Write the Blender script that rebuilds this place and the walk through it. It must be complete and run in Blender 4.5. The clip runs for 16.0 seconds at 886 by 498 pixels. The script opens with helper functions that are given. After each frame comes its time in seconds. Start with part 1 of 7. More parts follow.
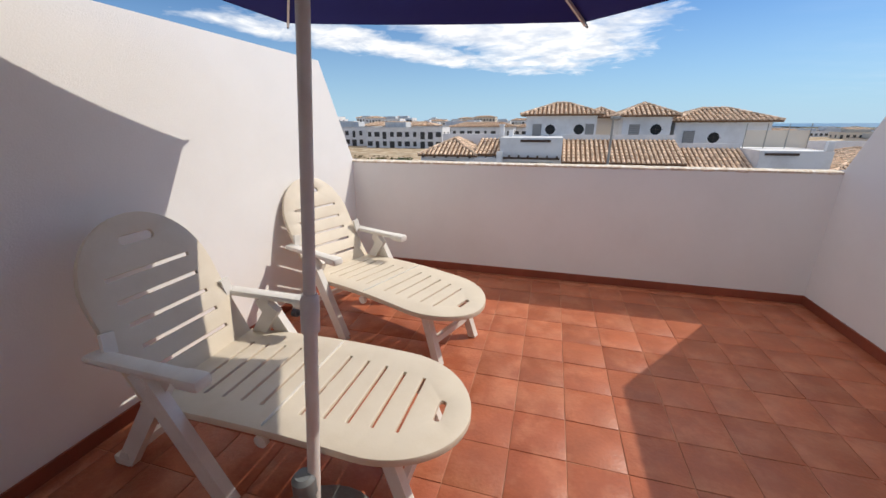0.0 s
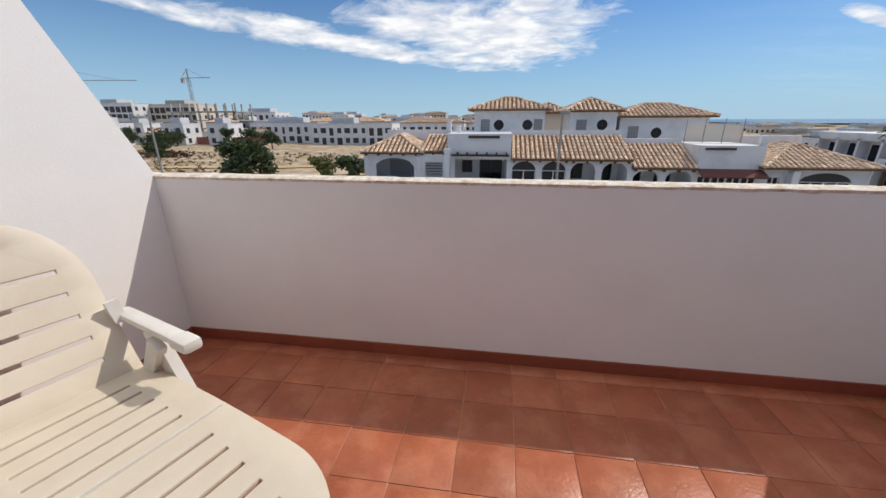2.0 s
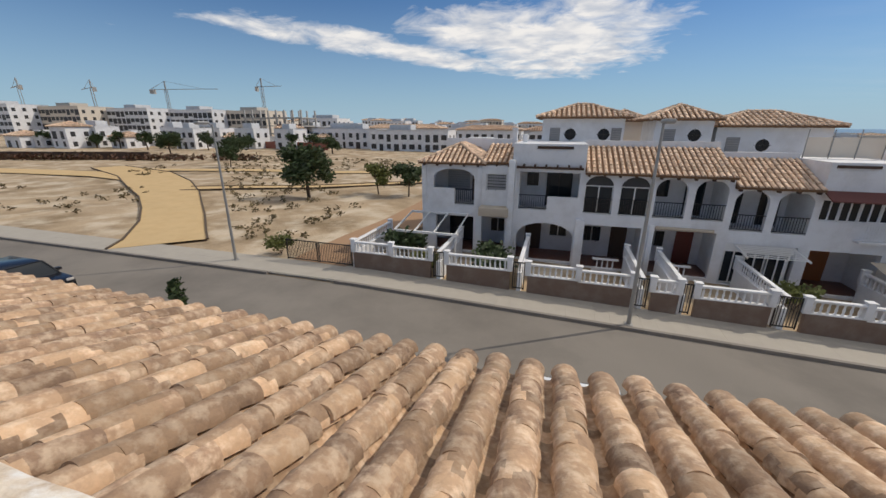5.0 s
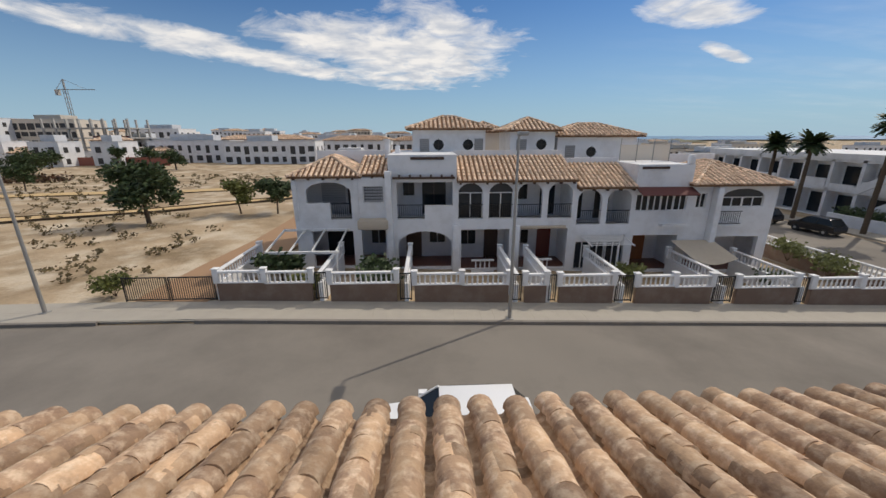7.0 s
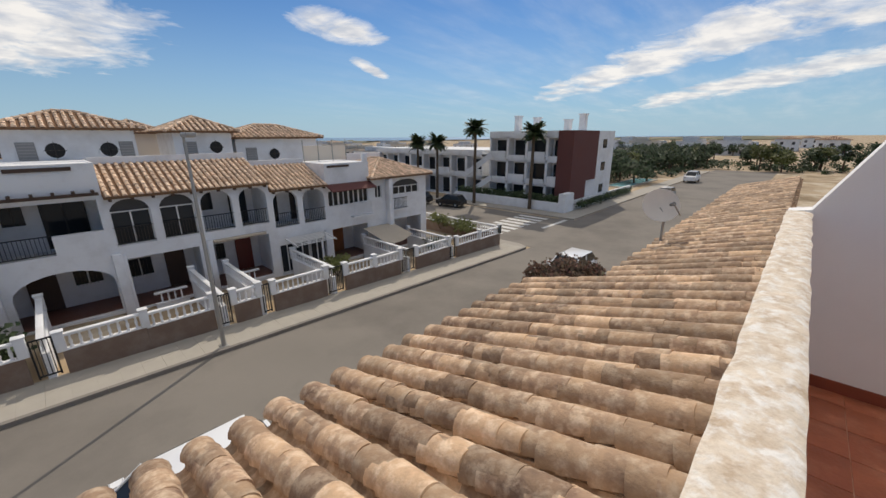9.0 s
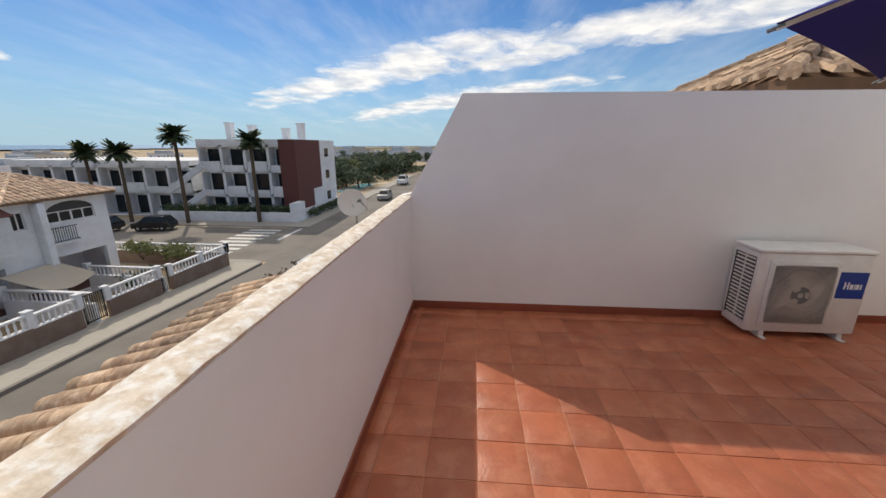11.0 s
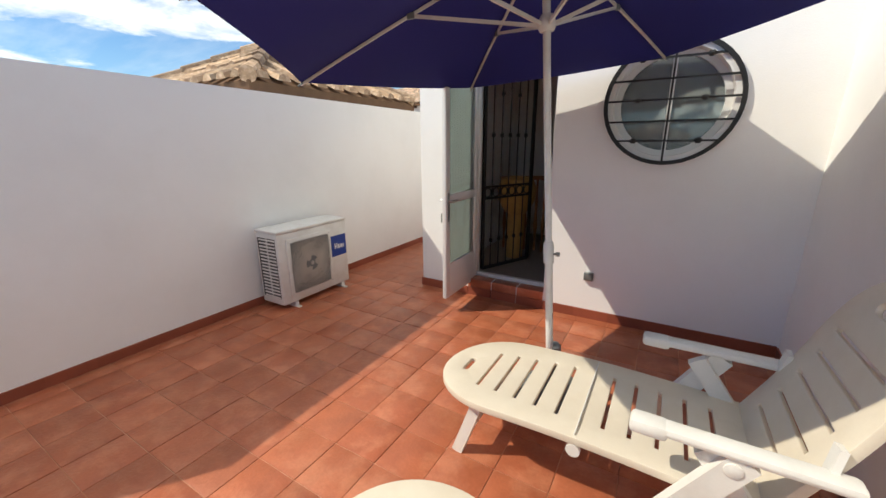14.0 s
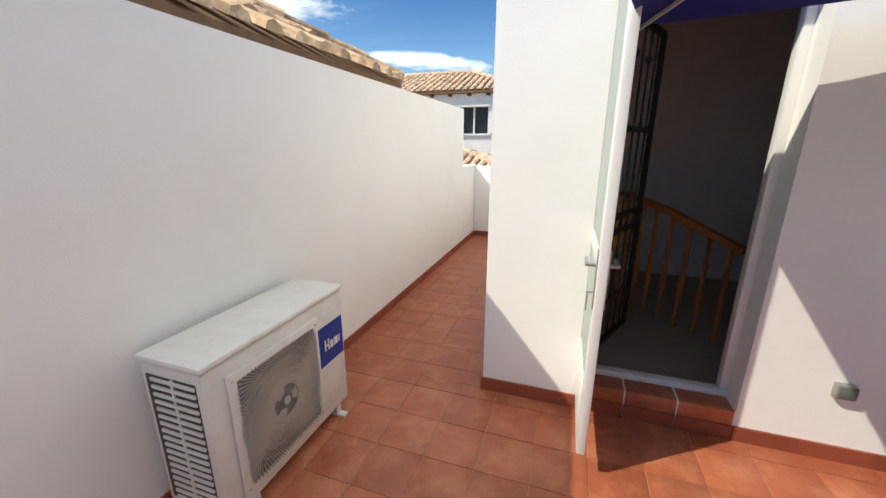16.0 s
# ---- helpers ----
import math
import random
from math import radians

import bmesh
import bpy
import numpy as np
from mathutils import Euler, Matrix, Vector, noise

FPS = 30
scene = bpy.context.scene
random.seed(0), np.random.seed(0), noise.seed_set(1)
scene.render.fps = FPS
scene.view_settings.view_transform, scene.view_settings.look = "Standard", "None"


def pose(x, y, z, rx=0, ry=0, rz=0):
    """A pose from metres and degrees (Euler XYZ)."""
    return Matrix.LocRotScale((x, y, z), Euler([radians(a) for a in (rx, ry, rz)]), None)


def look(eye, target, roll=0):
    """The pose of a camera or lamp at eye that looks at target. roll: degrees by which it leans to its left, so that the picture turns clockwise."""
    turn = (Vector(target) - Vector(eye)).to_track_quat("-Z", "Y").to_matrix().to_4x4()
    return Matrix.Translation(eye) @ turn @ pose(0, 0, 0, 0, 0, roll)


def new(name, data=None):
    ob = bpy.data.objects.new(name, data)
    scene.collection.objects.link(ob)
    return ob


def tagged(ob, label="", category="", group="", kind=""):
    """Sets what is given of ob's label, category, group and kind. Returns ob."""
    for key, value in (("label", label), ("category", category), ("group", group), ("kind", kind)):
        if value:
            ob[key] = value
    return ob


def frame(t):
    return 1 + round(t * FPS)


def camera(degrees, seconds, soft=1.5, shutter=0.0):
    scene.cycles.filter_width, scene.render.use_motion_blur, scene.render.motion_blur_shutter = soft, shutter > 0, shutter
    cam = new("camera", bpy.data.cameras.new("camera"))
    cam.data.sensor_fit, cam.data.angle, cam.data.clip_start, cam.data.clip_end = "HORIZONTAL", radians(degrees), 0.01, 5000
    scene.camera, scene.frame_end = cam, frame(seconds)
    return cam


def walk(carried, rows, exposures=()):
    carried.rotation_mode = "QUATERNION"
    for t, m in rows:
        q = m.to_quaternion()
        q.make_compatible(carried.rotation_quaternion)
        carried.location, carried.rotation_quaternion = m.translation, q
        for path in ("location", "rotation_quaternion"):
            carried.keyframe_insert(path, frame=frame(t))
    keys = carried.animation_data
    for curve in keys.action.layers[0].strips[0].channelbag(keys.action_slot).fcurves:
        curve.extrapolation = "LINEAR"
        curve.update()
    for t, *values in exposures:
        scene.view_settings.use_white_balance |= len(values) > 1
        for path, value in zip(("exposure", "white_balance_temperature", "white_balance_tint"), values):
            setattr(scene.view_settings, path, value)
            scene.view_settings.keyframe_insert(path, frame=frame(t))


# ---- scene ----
cam = camera(99.4, 16.0)
PATH = [
    (0, (0.114, 0.309, 1.484), (-0.401, 2.135, 0.852), -0.2),
    (0.5, (0.18, 0.755, 1.41), (-0.332, 2.579, 0.769), -0.3),
    (1, (0.16, 1.144, 1.41), (-0.249, 2.994, 0.77), -0.2),
    (1.5, (0.155, 1.528, 1.392), (-0.146, 3.396, 0.743), -0.1),
    (2, (0.178, 1.954, 1.435), (-0.109, 3.823, 0.784), -0.2),
    (2.5, (0.108, 2.391, 1.467), (-0.178, 4.26, 0.817), -0.2),
    (3, (0.025, 2.792, 1.488), (-0.265, 4.661, 0.839), -0.0),
    (3.5, (-0.164, 3.152, 1.507), (-0.56, 5.002, 0.86), 0.1),
    (4, (-0.414, 3.474, 1.475), (-0.914, 5.3, 0.832), 0.4),
    (4.2, (-0.509, 3.577, 1.475), (-1.049, 5.396, 0.839), 0.2),
    (6.5, (-0.989, 4.174, 1.581), (-1.482, 6.023, 0.999), -0.1),
    (7, (-0.953, 4.162, 1.606), (-0.876, 6.076, 1.032), -0.2),
    (7.5, (-0.942, 4.152, 1.595), (-0.426, 5.997, 1.022), -0.4),
    (8, (-0.845, 4.183, 1.568), (0.027, 5.89, 0.998), -0.3),
    (10.5, (-1.11, 3.534, 1.613), (0.729, 4.09, 1.057), -0.2),
    (11, (-1.176, 3.39, 1.576), (0.746, 3.544, 1.044), 0.1),
    (11.5, (-1.241, 3.377, 1.557), (0.635, 2.925, 1.033), 0.3),
    (12, (-1.289, 3.378, 1.583), (0.405, 2.459, 1.048), 0.1),
    (12.5, (-1.329, 3.356, 1.57), (0.159, 2.13, 1.038), -0.1),
    (13, (-1.343, 3.343, 1.547), (-0.066, 1.897, 1.02), -0.2),
    (13.5, (-1.317, 3.32, 1.53), (-0.224, 1.73, 1.003), -0.2),
    (14, (-1.031, 3.15, 1.517), (-0.058, 1.485, 0.987), -0.3),
    (14.5, (-0.603, 2.902, 1.519), (0.356, 1.227, 0.996), -0.5),
    (15, (-0.118, 2.666, 1.532), (0.773, 0.954, 1.008), -0.7),
    (15.5, (0.375, 2.28, 1.585), (1.128, 0.517, 1.015), -0.3),
    (16, (0.765, 1.877, 1.528), (1.377, 0.051, 0.99), 0.2),
]
SKY_STRENGTH, SUN_STRENGTH = 0.125, 2.3
EXPOSURES = [(0, 0.42, 6750, 10), (1.0, 0.22, 6700, 10), (2.0, 0.22, 6650, 10), (3.0, 0.36, 6700, 10), (4.0, 0.04, 6950, 11), (6.5, 0.0, 7000, 11), (8.0, 0.04, 7050, 11), (10.5, 0.14, 7100, 11), (11.5, 0.37, 7000, 9), (13.0, 0.64, 7050, 6), (14.5, 0.84, 7000, 4), (16, 0.88, 6950, 4)]
CLOUDS = [(-0.05, 3.6, 1.5, 1.05, 1.6), (-1.45, 3.35, 1.9, 0.42, 0.93), (-0.6, 3.2, 0.9, 0.6, 0.7), (1.6, 2.45, 0.5, 0.3, 0.4), (2.3, 3.1, 0.5, 0.12, 0.5), (3.7, 1.0, 2.7, 0.55, 1.0), (4.9, 0.4, 2.8, 0.5, 0.95), (2.6, -1.2, 1.4, 0.42, 1.1), (3.3, -0.3, 1.1, 0.3, 1.0), (1.9, -1.7, 0.9, 0.5, 0.9), (1.2, -3.2, 0.7, 0.3, 0.6)]
DISH = (5.05, 5.45, 0.62)
walk(cam, [(t, look(e, g, r)) for t, e, g, r in PATH], EXPOSURES)

# ---- sky, sun ----
SUN = Vector((0.83, 0.555, 1.0)).normalized()
world = bpy.data.worlds.new("sky")
scene.world = world
world.use_nodes = True
wn, wl = world.node_tree.nodes, world.node_tree.links
wn.clear()
w_out, w_bg, w_sky = wn.new("ShaderNodeOutputWorld"), wn.new("ShaderNodeBackground"), wn.new("ShaderNodeTexSky")
w_sky.sky_type, w_sky.sun_disc = "NISHITA", False
w_sky.sun_elevation, w_sky.sun_rotation = math.asin(SUN.z), math.atan2(SUN.x, SUN.y)
w_sky.air_density, w_sky.dust_density, w_sky.ozone_density = 1.0, 0.1, 4.0
w_bg.inputs["Strength"].default_value = SKY_STRENGTH


def wmath(op, a, b=None, clamp=False):
    n = wn.new("ShaderNodeMath")
    n.operation, n.use_clamp = op, clamp
    for i, v in enumerate((a, b)):
        if v is None:
            continue
        if isinstance(v, (int, float)):
            n.inputs[i].default_value = v
        else:
            wl.new(v, n.inputs[i])
    return n.outputs[0]


w_co = wn.new("ShaderNodeTexCoord")
w_sep = wn.new("ShaderNodeSeparateXYZ")
wl.new(w_co.outputs["Generated"], w_sep.inputs[0])
wx, wy, wz = w_sep.outputs
w_h = wmath("ADD", wmath("MAXIMUM", wz, 0.0), 0.10)
w_u, w_v = wmath("DIVIDE", wx, w_h), wmath("DIVIDE", wy, w_h)
w_comb = wn.new("ShaderNodeCombineXYZ")
wl.new(w_u, w_comb.inputs[0]), wl.new(w_v, w_comb.inputs[1])


def wblob(cu, cv, ru, rv, turn):
    """A soft cloud field on the cloud plane."""
    c, s = math.cos(turn), math.sin(turn)
    du, dv = wmath("SUBTRACT", w_u, cu), wmath("SUBTRACT", w_v, cv)
    p = wmath("DIVIDE", wmath("ADD", wmath("MULTIPLY", du, c), wmath("MULTIPLY", dv, s)), ru)
    q = wmath("DIVIDE", wmath("SUBTRACT", wmath("MULTIPLY", dv, c), wmath("MULTIPLY", du, s)), rv)
    d = wmath("ADD", wmath("MULTIPLY", p, p), wmath("MULTIPLY", q, q))
    return wmath("SUBTRACT", 1.0, d, True)


w_mask = None
for blob in CLOUDS:
    b = wblob(*blob)
    w_mask = b if w_mask is None else wmath("MAXIMUM", w_mask, b)
w_noise = wn.new("ShaderNodeTexNoise")
wl.new(w_comb.outputs[0], w_noise.inputs["Vector"])
w_noise.inputs["Scale"].default_value, w_noise.inputs["Detail"].default_value = 2.9, 11.0
w_noise.inputs["Roughness"].default_value, w_noise.inputs["Distortion"].default_value = 0.62, 0.5
w_high = wmath("MULTIPLY", wmath("SUBTRACT", wz, 0.42), 3.0, True)  # unseen broken cloud added over the upper sky for more fill light
w_mask = wmath("MAXIMUM", w_mask, wmath("MULTIPLY", w_high, 0.95))
w_amt = wmath("MULTIPLY", wmath("SUBTRACT", wmath("ADD", w_noise.outputs[0], wmath("MULTIPLY", w_mask, 0.56)), 0.70), 3.4, True)
w_fib = wn.new("ShaderNodeMapping")  # thin drawn-out veils over the eastern sky
wl.new(w_comb.outputs[0], w_fib.inputs["Vector"])
w_fib.inputs["Rotation"].default_value, w_fib.inputs["Scale"].default_value = (0, 0, -0.9), (0.45, 1.7, 1.0)
w_vn = wn.new("ShaderNodeTexNoise")
wl.new(w_fib.outputs[0], w_vn.inputs["Vector"])
w_vn.inputs["Scale"].default_value, w_vn.inputs["Detail"].default_value, w_vn.inputs["Roughness"].default_value = 1.6, 10.0, 0.6
w_veil = wmath("MULTIPLY", wmath("MULTIPLY", wmath("SUBTRACT", w_vn.outputs[0], 0.42), 3.0, True), wmath("MULTIPLY", wmath("SUBTRACT", wx, 0.35), 1.6, True))
w_amt = wmath("MAXIMUM", w_amt, wmath("MULTIPLY", w_veil, 0.32))
w_amt = wmath("MULTIPLY", w_amt, wmath("MULTIPLY", wz, 14.0, True))
w_haze = wn.new("ShaderNodeMix")
w_haze.data_type = "RGBA"
w_hf = wmath("SUBTRACT", 1.0, wmath("MULTIPLY", wz, 3.2), True)
wl.new(wmath("MULTIPLY", wmath("POWER", w_hf, 1.5), 0.90), w_haze.inputs["Factor"])
w_deep = wn.new("ShaderNodeVectorMath")
w_deep.operation = "MULTIPLY"
wl.new(w_sky.outputs[0], w_deep.inputs[0])
w_deep.inputs[1].default_value = (0.31, 0.49, 0.67)
wl.new(w_deep.outputs[0], w_haze.inputs["A"])
w_haze.inputs["B"].default_value = (2.7, 4.05, 5.3, 1)
w_mix = wn.new("ShaderNodeMix")
w_mix.data_type = "RGBA"
wl.new(wmath("MULTIPLY", w_amt, 0.9), w_mix.inputs["Factor"])
wl.new(w_haze.outputs["Result"], w_mix.inputs["A"])
w_puff = wn.new("ShaderNodeTexNoise")  # thicker and thinner parts of the cloud
wl.new(w_comb.outputs[0], w_puff.inputs["Vector"])
w_puff.inputs["Scale"].default_value, w_puff.inputs["Detail"].default_value = 4.3, 9.0
w_tone = wn.new("ShaderNodeMix")
w_tone.data_type = "RGBA"
wl.new(wmath("MULTIPLY", wmath("SUBTRACT", w_puff.outputs[0], 0.36), 4.0, True), w_tone.inputs["Factor"])
w_tone.inputs["A"].default_value, w_tone.inputs["B"].default_value = (4.6, 5.0, 5.7, 1), (7.3, 7.3, 7.3, 1)
wl.new(w_tone.outputs["Result"], w_mix.inputs["B"])
wl.new(w_mix.outputs["Result"], w_bg.inputs["Color"])
wl.new(w_bg.outputs[0], w_out.inputs[0])

sun = new("sun", bpy.data.lights.new("sun", "SUN"))
sun.data.energy, sun.data.angle, sun.data.color = SUN_STRENGTH, radians(0.53), (1.0, 0.95, 0.87)
sun.matrix_world = look(SUN * 50, (0, 0, 0))


# ---- materials ----
def mat(name, color, rough=0.6, metal=0.0, vary=0.12, scale=6.0, fine=60.0, bump=0.15, tint=None, tint_amt=0.0, tint_scale=2.0,
        rand=0.0, island=False, spec=0.5, tint2=None, tint2_amt=0.0, dist=0.004):
    """A procedural surface: base colour with variation at two scales, stains of a second colour, fine relief."""
    m = bpy.data.materials.new(name)
    m.use_nodes = True
    nt = m.node_tree
    n, l = nt.nodes, nt.links
    bsdf = n["Principled BSDF"]
    bsdf.inputs["Roughness"].default_value, bsdf.inputs["Metallic"].default_value = rough, metal
    bsdf.inputs["Specular IOR Level"].default_value = spec
    co = n.new("ShaderNodeTexCoord")
    geo = n.new("ShaderNodeNewGeometry")
    pos = geo.outputs["Position"]
    big, small = n.new("ShaderNodeTexNoise"), n.new("ShaderNodeTexNoise")
    for t, s, d in ((big, scale, 6.0), (small, fine, 4.0)):
        l.new(pos, t.inputs["Vector"])
        t.inputs["Scale"].default_value, t.inputs["Detail"].default_value = s, d

    def mth(op, a, b, clamp=False):
        k = n.new("ShaderNodeMath")
        k.operation, k.use_clamp = op, clamp
        for i, v in enumerate((a, b)):
            if isinstance(v, (int, float)):
                k.inputs[i].default_value = v
            else:
                l.new(v, k.inputs[i])
        return k.outputs[0]

    f = mth("ADD", mth("MULTIPLY", mth("SUBTRACT", big.outputs[0], 0.5), vary * 2.0), mth("MULTIPLY", mth("SUBTRACT", small.outputs[0], 0.5), vary))
    f = mth("ADD", f, 1.0)
    if rand:
        src = geo.outputs["Random Per Island"] if island else n.new("ShaderNodeObjectInfo").outputs["Random"]
        f = mth("MULTIPLY", f, mth("ADD", mth("MULTIPLY", mth("SUBTRACT", src, 0.5), rand * 2.0), 1.0))
    base = n.new("ShaderNodeRGB")
    base.outputs[0].default_value = (*color, 1)
    col = base.outputs[0]
    if tint is not None:
        st = n.new("ShaderNodeTexNoise")
        l.new(pos, st.inputs["Vector"])
        st.inputs["Scale"].default_value, st.inputs["Detail"].default_value, st.inputs["Roughness"].default_value = tint_scale, 8.0, 0.65
        fac = mth("MULTIPLY", mth("SUBTRACT", st.outputs[0], 0.45), 5.0, True)
        if rand:
            src2 = mth("FRACT", mth("MULTIPLY", src, 7.31), 0.0)
            fac = mth("ADD", mth("MULTIPLY", fac, 0.35), mth("MULTIPLY", src2, 0.65), True)
        mx = n.new("ShaderNodeMix")
        mx.data_type = "RGBA"
        l.new(mth("MULTIPLY", fac, tint_amt), mx.inputs["Factor"])
        l.new(col, mx.inputs["A"])
        mx.inputs["B"].default_value = (*tint, 1)
        col = mx.outputs["Result"]
    if tint2 is not None:
        off = n.new("ShaderNodeVectorMath")
        off.operation = "ADD"
        l.new(pos, off.inputs[0])
        off.inputs[1].default_value = (13.7, 5.1, 8.8)
        s2 = n.new("ShaderNodeTexNoise")
        l.new(off.outputs[0], s2.inputs["Vector"])
        s2.inputs["Scale"].default_value, s2.inputs["Detail"].default_value, s2.inputs["Roughness"].default_value = tint_scale * 1.6, 7.0, 0.6
        m2 = n.new("ShaderNodeMix")
        m2.data_type = "RGBA"
        l.new(mth("MULTIPLY", mth("MULTIPLY", mth("SUBTRACT", s2.outputs[0], 0.47), 6.0, True), tint2_amt), m2.inputs["Factor"])
        l.new(col, m2.inputs["A"])
        m2.inputs["B"].default_value = (*tint2, 1)
        col = m2.outputs["Result"]
    mul = n.new("ShaderNodeVectorMath")
    mul.operation = "SCALE"
    l.new(col, mul.inputs[0]), l.new(f, mul.inputs["Scale"])
    l.new(mul.outputs[0], bsdf.inputs["Base Color"])
    l.new(mth("ADD", mth("MULTIPLY", mth("SUBTRACT", big.outputs[0], 0.5), 0.25), rough, True), bsdf.inputs["Roughness"])
    if bump:
        bp = n.new("ShaderNodeBump")
        bp.inputs["Strength"].default_value, bp.inputs["Distance"].default_value = bump, dist
        l.new(mth("ADD", small.outputs[0], mth("MULTIPLY", big.outputs[0], 1.5)), bp.inputs["Height"])
        l.new(bp.outputs[0], bsdf.inputs["Normal"])
    return m


def glass_mat(name, color, rough=0.03, alpha=0.0):
    m = bpy.data.materials.new(name)
    m.use_nodes = True
    b = m.node_tree.nodes["Principled BSDF"]
    b.inputs["Base Color"].default_value, b.inputs["Roughness"].default_value = (*color, 1), rough
    b.inputs["Specular IOR Level"].default_value = 0.5 if alpha else 0.25
    b.inputs["Transmission Weight"].default_value, b.inputs["IOR"].default_value = alpha, 1.45
    return m


M_RENDER = mat("white_render", (0.87, 0.85, 0.825), 0.9, vary=0.03, scale=1.2, fine=140, bump=0.25, tint=(0.68, 0.65, 0.61), tint_amt=0.2, tint_scale=0.9, spec=0.2)
M_COPING = mat("coping_mortar", (0.74, 0.64, 0.52), 0.95, vary=0.16, scale=14, fine=90, bump=0.5, tint=(0.50, 0.36, 0.24), tint_amt=0.75, tint_scale=16, tint2=(0.86, 0.83, 0.78), tint2_amt=0.9, spec=0.2, dist=0.006)
M_TILE = mat("terracotta_tile", (0.43, 0.130, 0.062), 0.40, vary=0.26, scale=7, fine=60, bump=0.32, tint=(0.31, 0.080, 0.038), tint_amt=0.75, tint_scale=4, tint2=(0.58, 0.24, 0.135), tint2_amt=0.4, rand=0.12, spec=0.45, dist=0.007)
M_GROUT = mat("grout", (0.50, 0.23, 0.14), 0.9, vary=0.25, scale=9, fine=120, bump=0.4, tint=(0.68, 0.44, 0.32), tint_amt=0.8, tint_scale=3, spec=0.2)
M_SKIRT = mat("skirting_tile", (0.27, 0.068, 0.036), 0.5, vary=0.15, scale=8, fine=80, bump=0.1, rand=0.1)
M_RESIN = mat("cream_resin", (0.70, 0.615, 0.495), 0.48, vary=0.05, scale=5, fine=150, bump=0.10, tint=(0.60, 0.50, 0.38), tint_amt=0.30, tint_scale=6, spec=0.4)
M_RESIN_W = mat("white_resin", (0.76, 0.73, 0.68), 0.45, vary=0.05, scale=5, fine=150, bump=0.10, tint=(0.58, 0.53, 0.47), tint_amt=0.3, tint_scale=7, spec=0.4)
M_CLOTH = mat("navy_cloth", (0.026, 0.030, 0.20), 0.85, vary=0.12, scale=3, fine=300, bump=0.2, spec=0.2)
M_POLE = mat("white_steel", (0.72, 0.69, 0.65), 0.4, vary=0.05, scale=8, fine=80, bump=0.05, tint=(0.5, 0.45, 0.4), tint_amt=0.25, tint_scale=10)
M_GREY = mat("grey_plastic", (0.16, 0.17, 0.17), 0.5, vary=0.1, scale=8, fine=90, bump=0.1)
M_BASE = mat("granite_base", (0.13, 0.14, 0.135), 0.6, vary=0.3, scale=40, fine=160, bump=0.3)
M_AC = mat("white_enamel", (0.74, 0.72, 0.68), 0.4, vary=0.04, scale=4, fine=60, bump=0.04, tint=(0.5, 0.42, 0.33), tint_amt=0.22, tint_scale=9)
M_ACDARK = mat("dark_fins", (0.07, 0.065, 0.06), 0.5, metal=0.3, vary=0.2, scale=30, fine=200, bump=0.2)
M_ACGRID = mat("grey_grille", (0.40, 0.365, 0.32), 0.5, vary=0.08, scale=12, fine=90, bump=0.05)
M_BADGE = mat("blue_badge", (0.010, 0.045, 0.27), 0.35, vary=0.05, scale=9, fine=90, bump=0.0)
M_LETTER = mat("white_letter", (0.82, 0.82, 0.82), 0.4, vary=0.02, bump=0.0)
M_IRON = mat("black_iron", (0.018, 0.017, 0.017), 0.45, metal=0.2, vary=0.2, scale=20, fine=120, bump=0.2)
M_ALU = mat("white_aluminium", (0.76, 0.75, 0.73), 0.35, vary=0.03, scale=5, fine=80, bump=0.03)
M_METAL = mat("bare_metal", (0.5, 0.5, 0.5), 0.35, metal=0.9, vary=0.1, bump=0.05)
M_GLASS = glass_mat("window_glass", (0.80, 0.86, 0.85), 0.02, 0.85)
M_DARKGLASS = glass_mat("dark_glass", (0.022, 0.026, 0.03), 0.06)
M_FARGLASS = mat("shaded_glazing", (0.045, 0.043, 0.042), 0.5, vary=0.3, scale=0.4, fine=2, bump=0.0)
M_CURTAIN = mat("white_curtain", (0.70, 0.75, 0.71), 0.9, vary=0.06, scale=10, fine=120, bump=0.2)
def translucent(m, share):
    """Lets a thin cloth pass part of the light that falls on its back."""
    n, l = m.node_tree.nodes, m.node_tree.links
    out = n["Material Output"]
    tr, mx = n.new("ShaderNodeBsdfTranslucent"), n.new("ShaderNodeMixShader")
    tr.inputs["Color"].default_value = (0.78, 0.82, 0.78, 1)
    mx.inputs["Fac"].default_value = share
    l.new(n["Principled BSDF"].outputs[0], mx.inputs[1])
    l.new(tr.outputs[0], mx.inputs[2])
    l.new(mx.outputs[0], out.inputs["Surface"])
translucent(M_CURTAIN, 0.5)
# Porch floor tile, its colour darkened to stand in for the loggias' deep shade.
M_PORCH = mat("shade_dark_porch_tile", (0.15, 0.06, 0.04), 0.5, vary=0.2, scale=3, fine=30, bump=0.1)
M_SHUTTER = mat("grey_roller_shutter", (0.40, 0.40, 0.41), 0.6, vary=0.06, scale=2, fine=30, bump=0.1)
M_WOOD = mat("orange_wood", (0.36, 0.135, 0.04), 0.4, vary=0.2, scale=12, fine=60, bump=0.1)
M_WICKER = mat("yellow_wicker", (0.50, 0.30, 0.09), 0.6, vary=0.25, scale=25, fine=90, bump=0.5)
M_INTERIOR = mat("interior_plaster", (0.78, 0.75, 0.72), 0.9, vary=0.04, scale=2, fine=90, bump=0.1)
M_INFLOOR = mat("interior_floor", (0.33, 0.27, 0.22), 0.4, vary=0.15, scale=6, fine=70, bump=0.05)
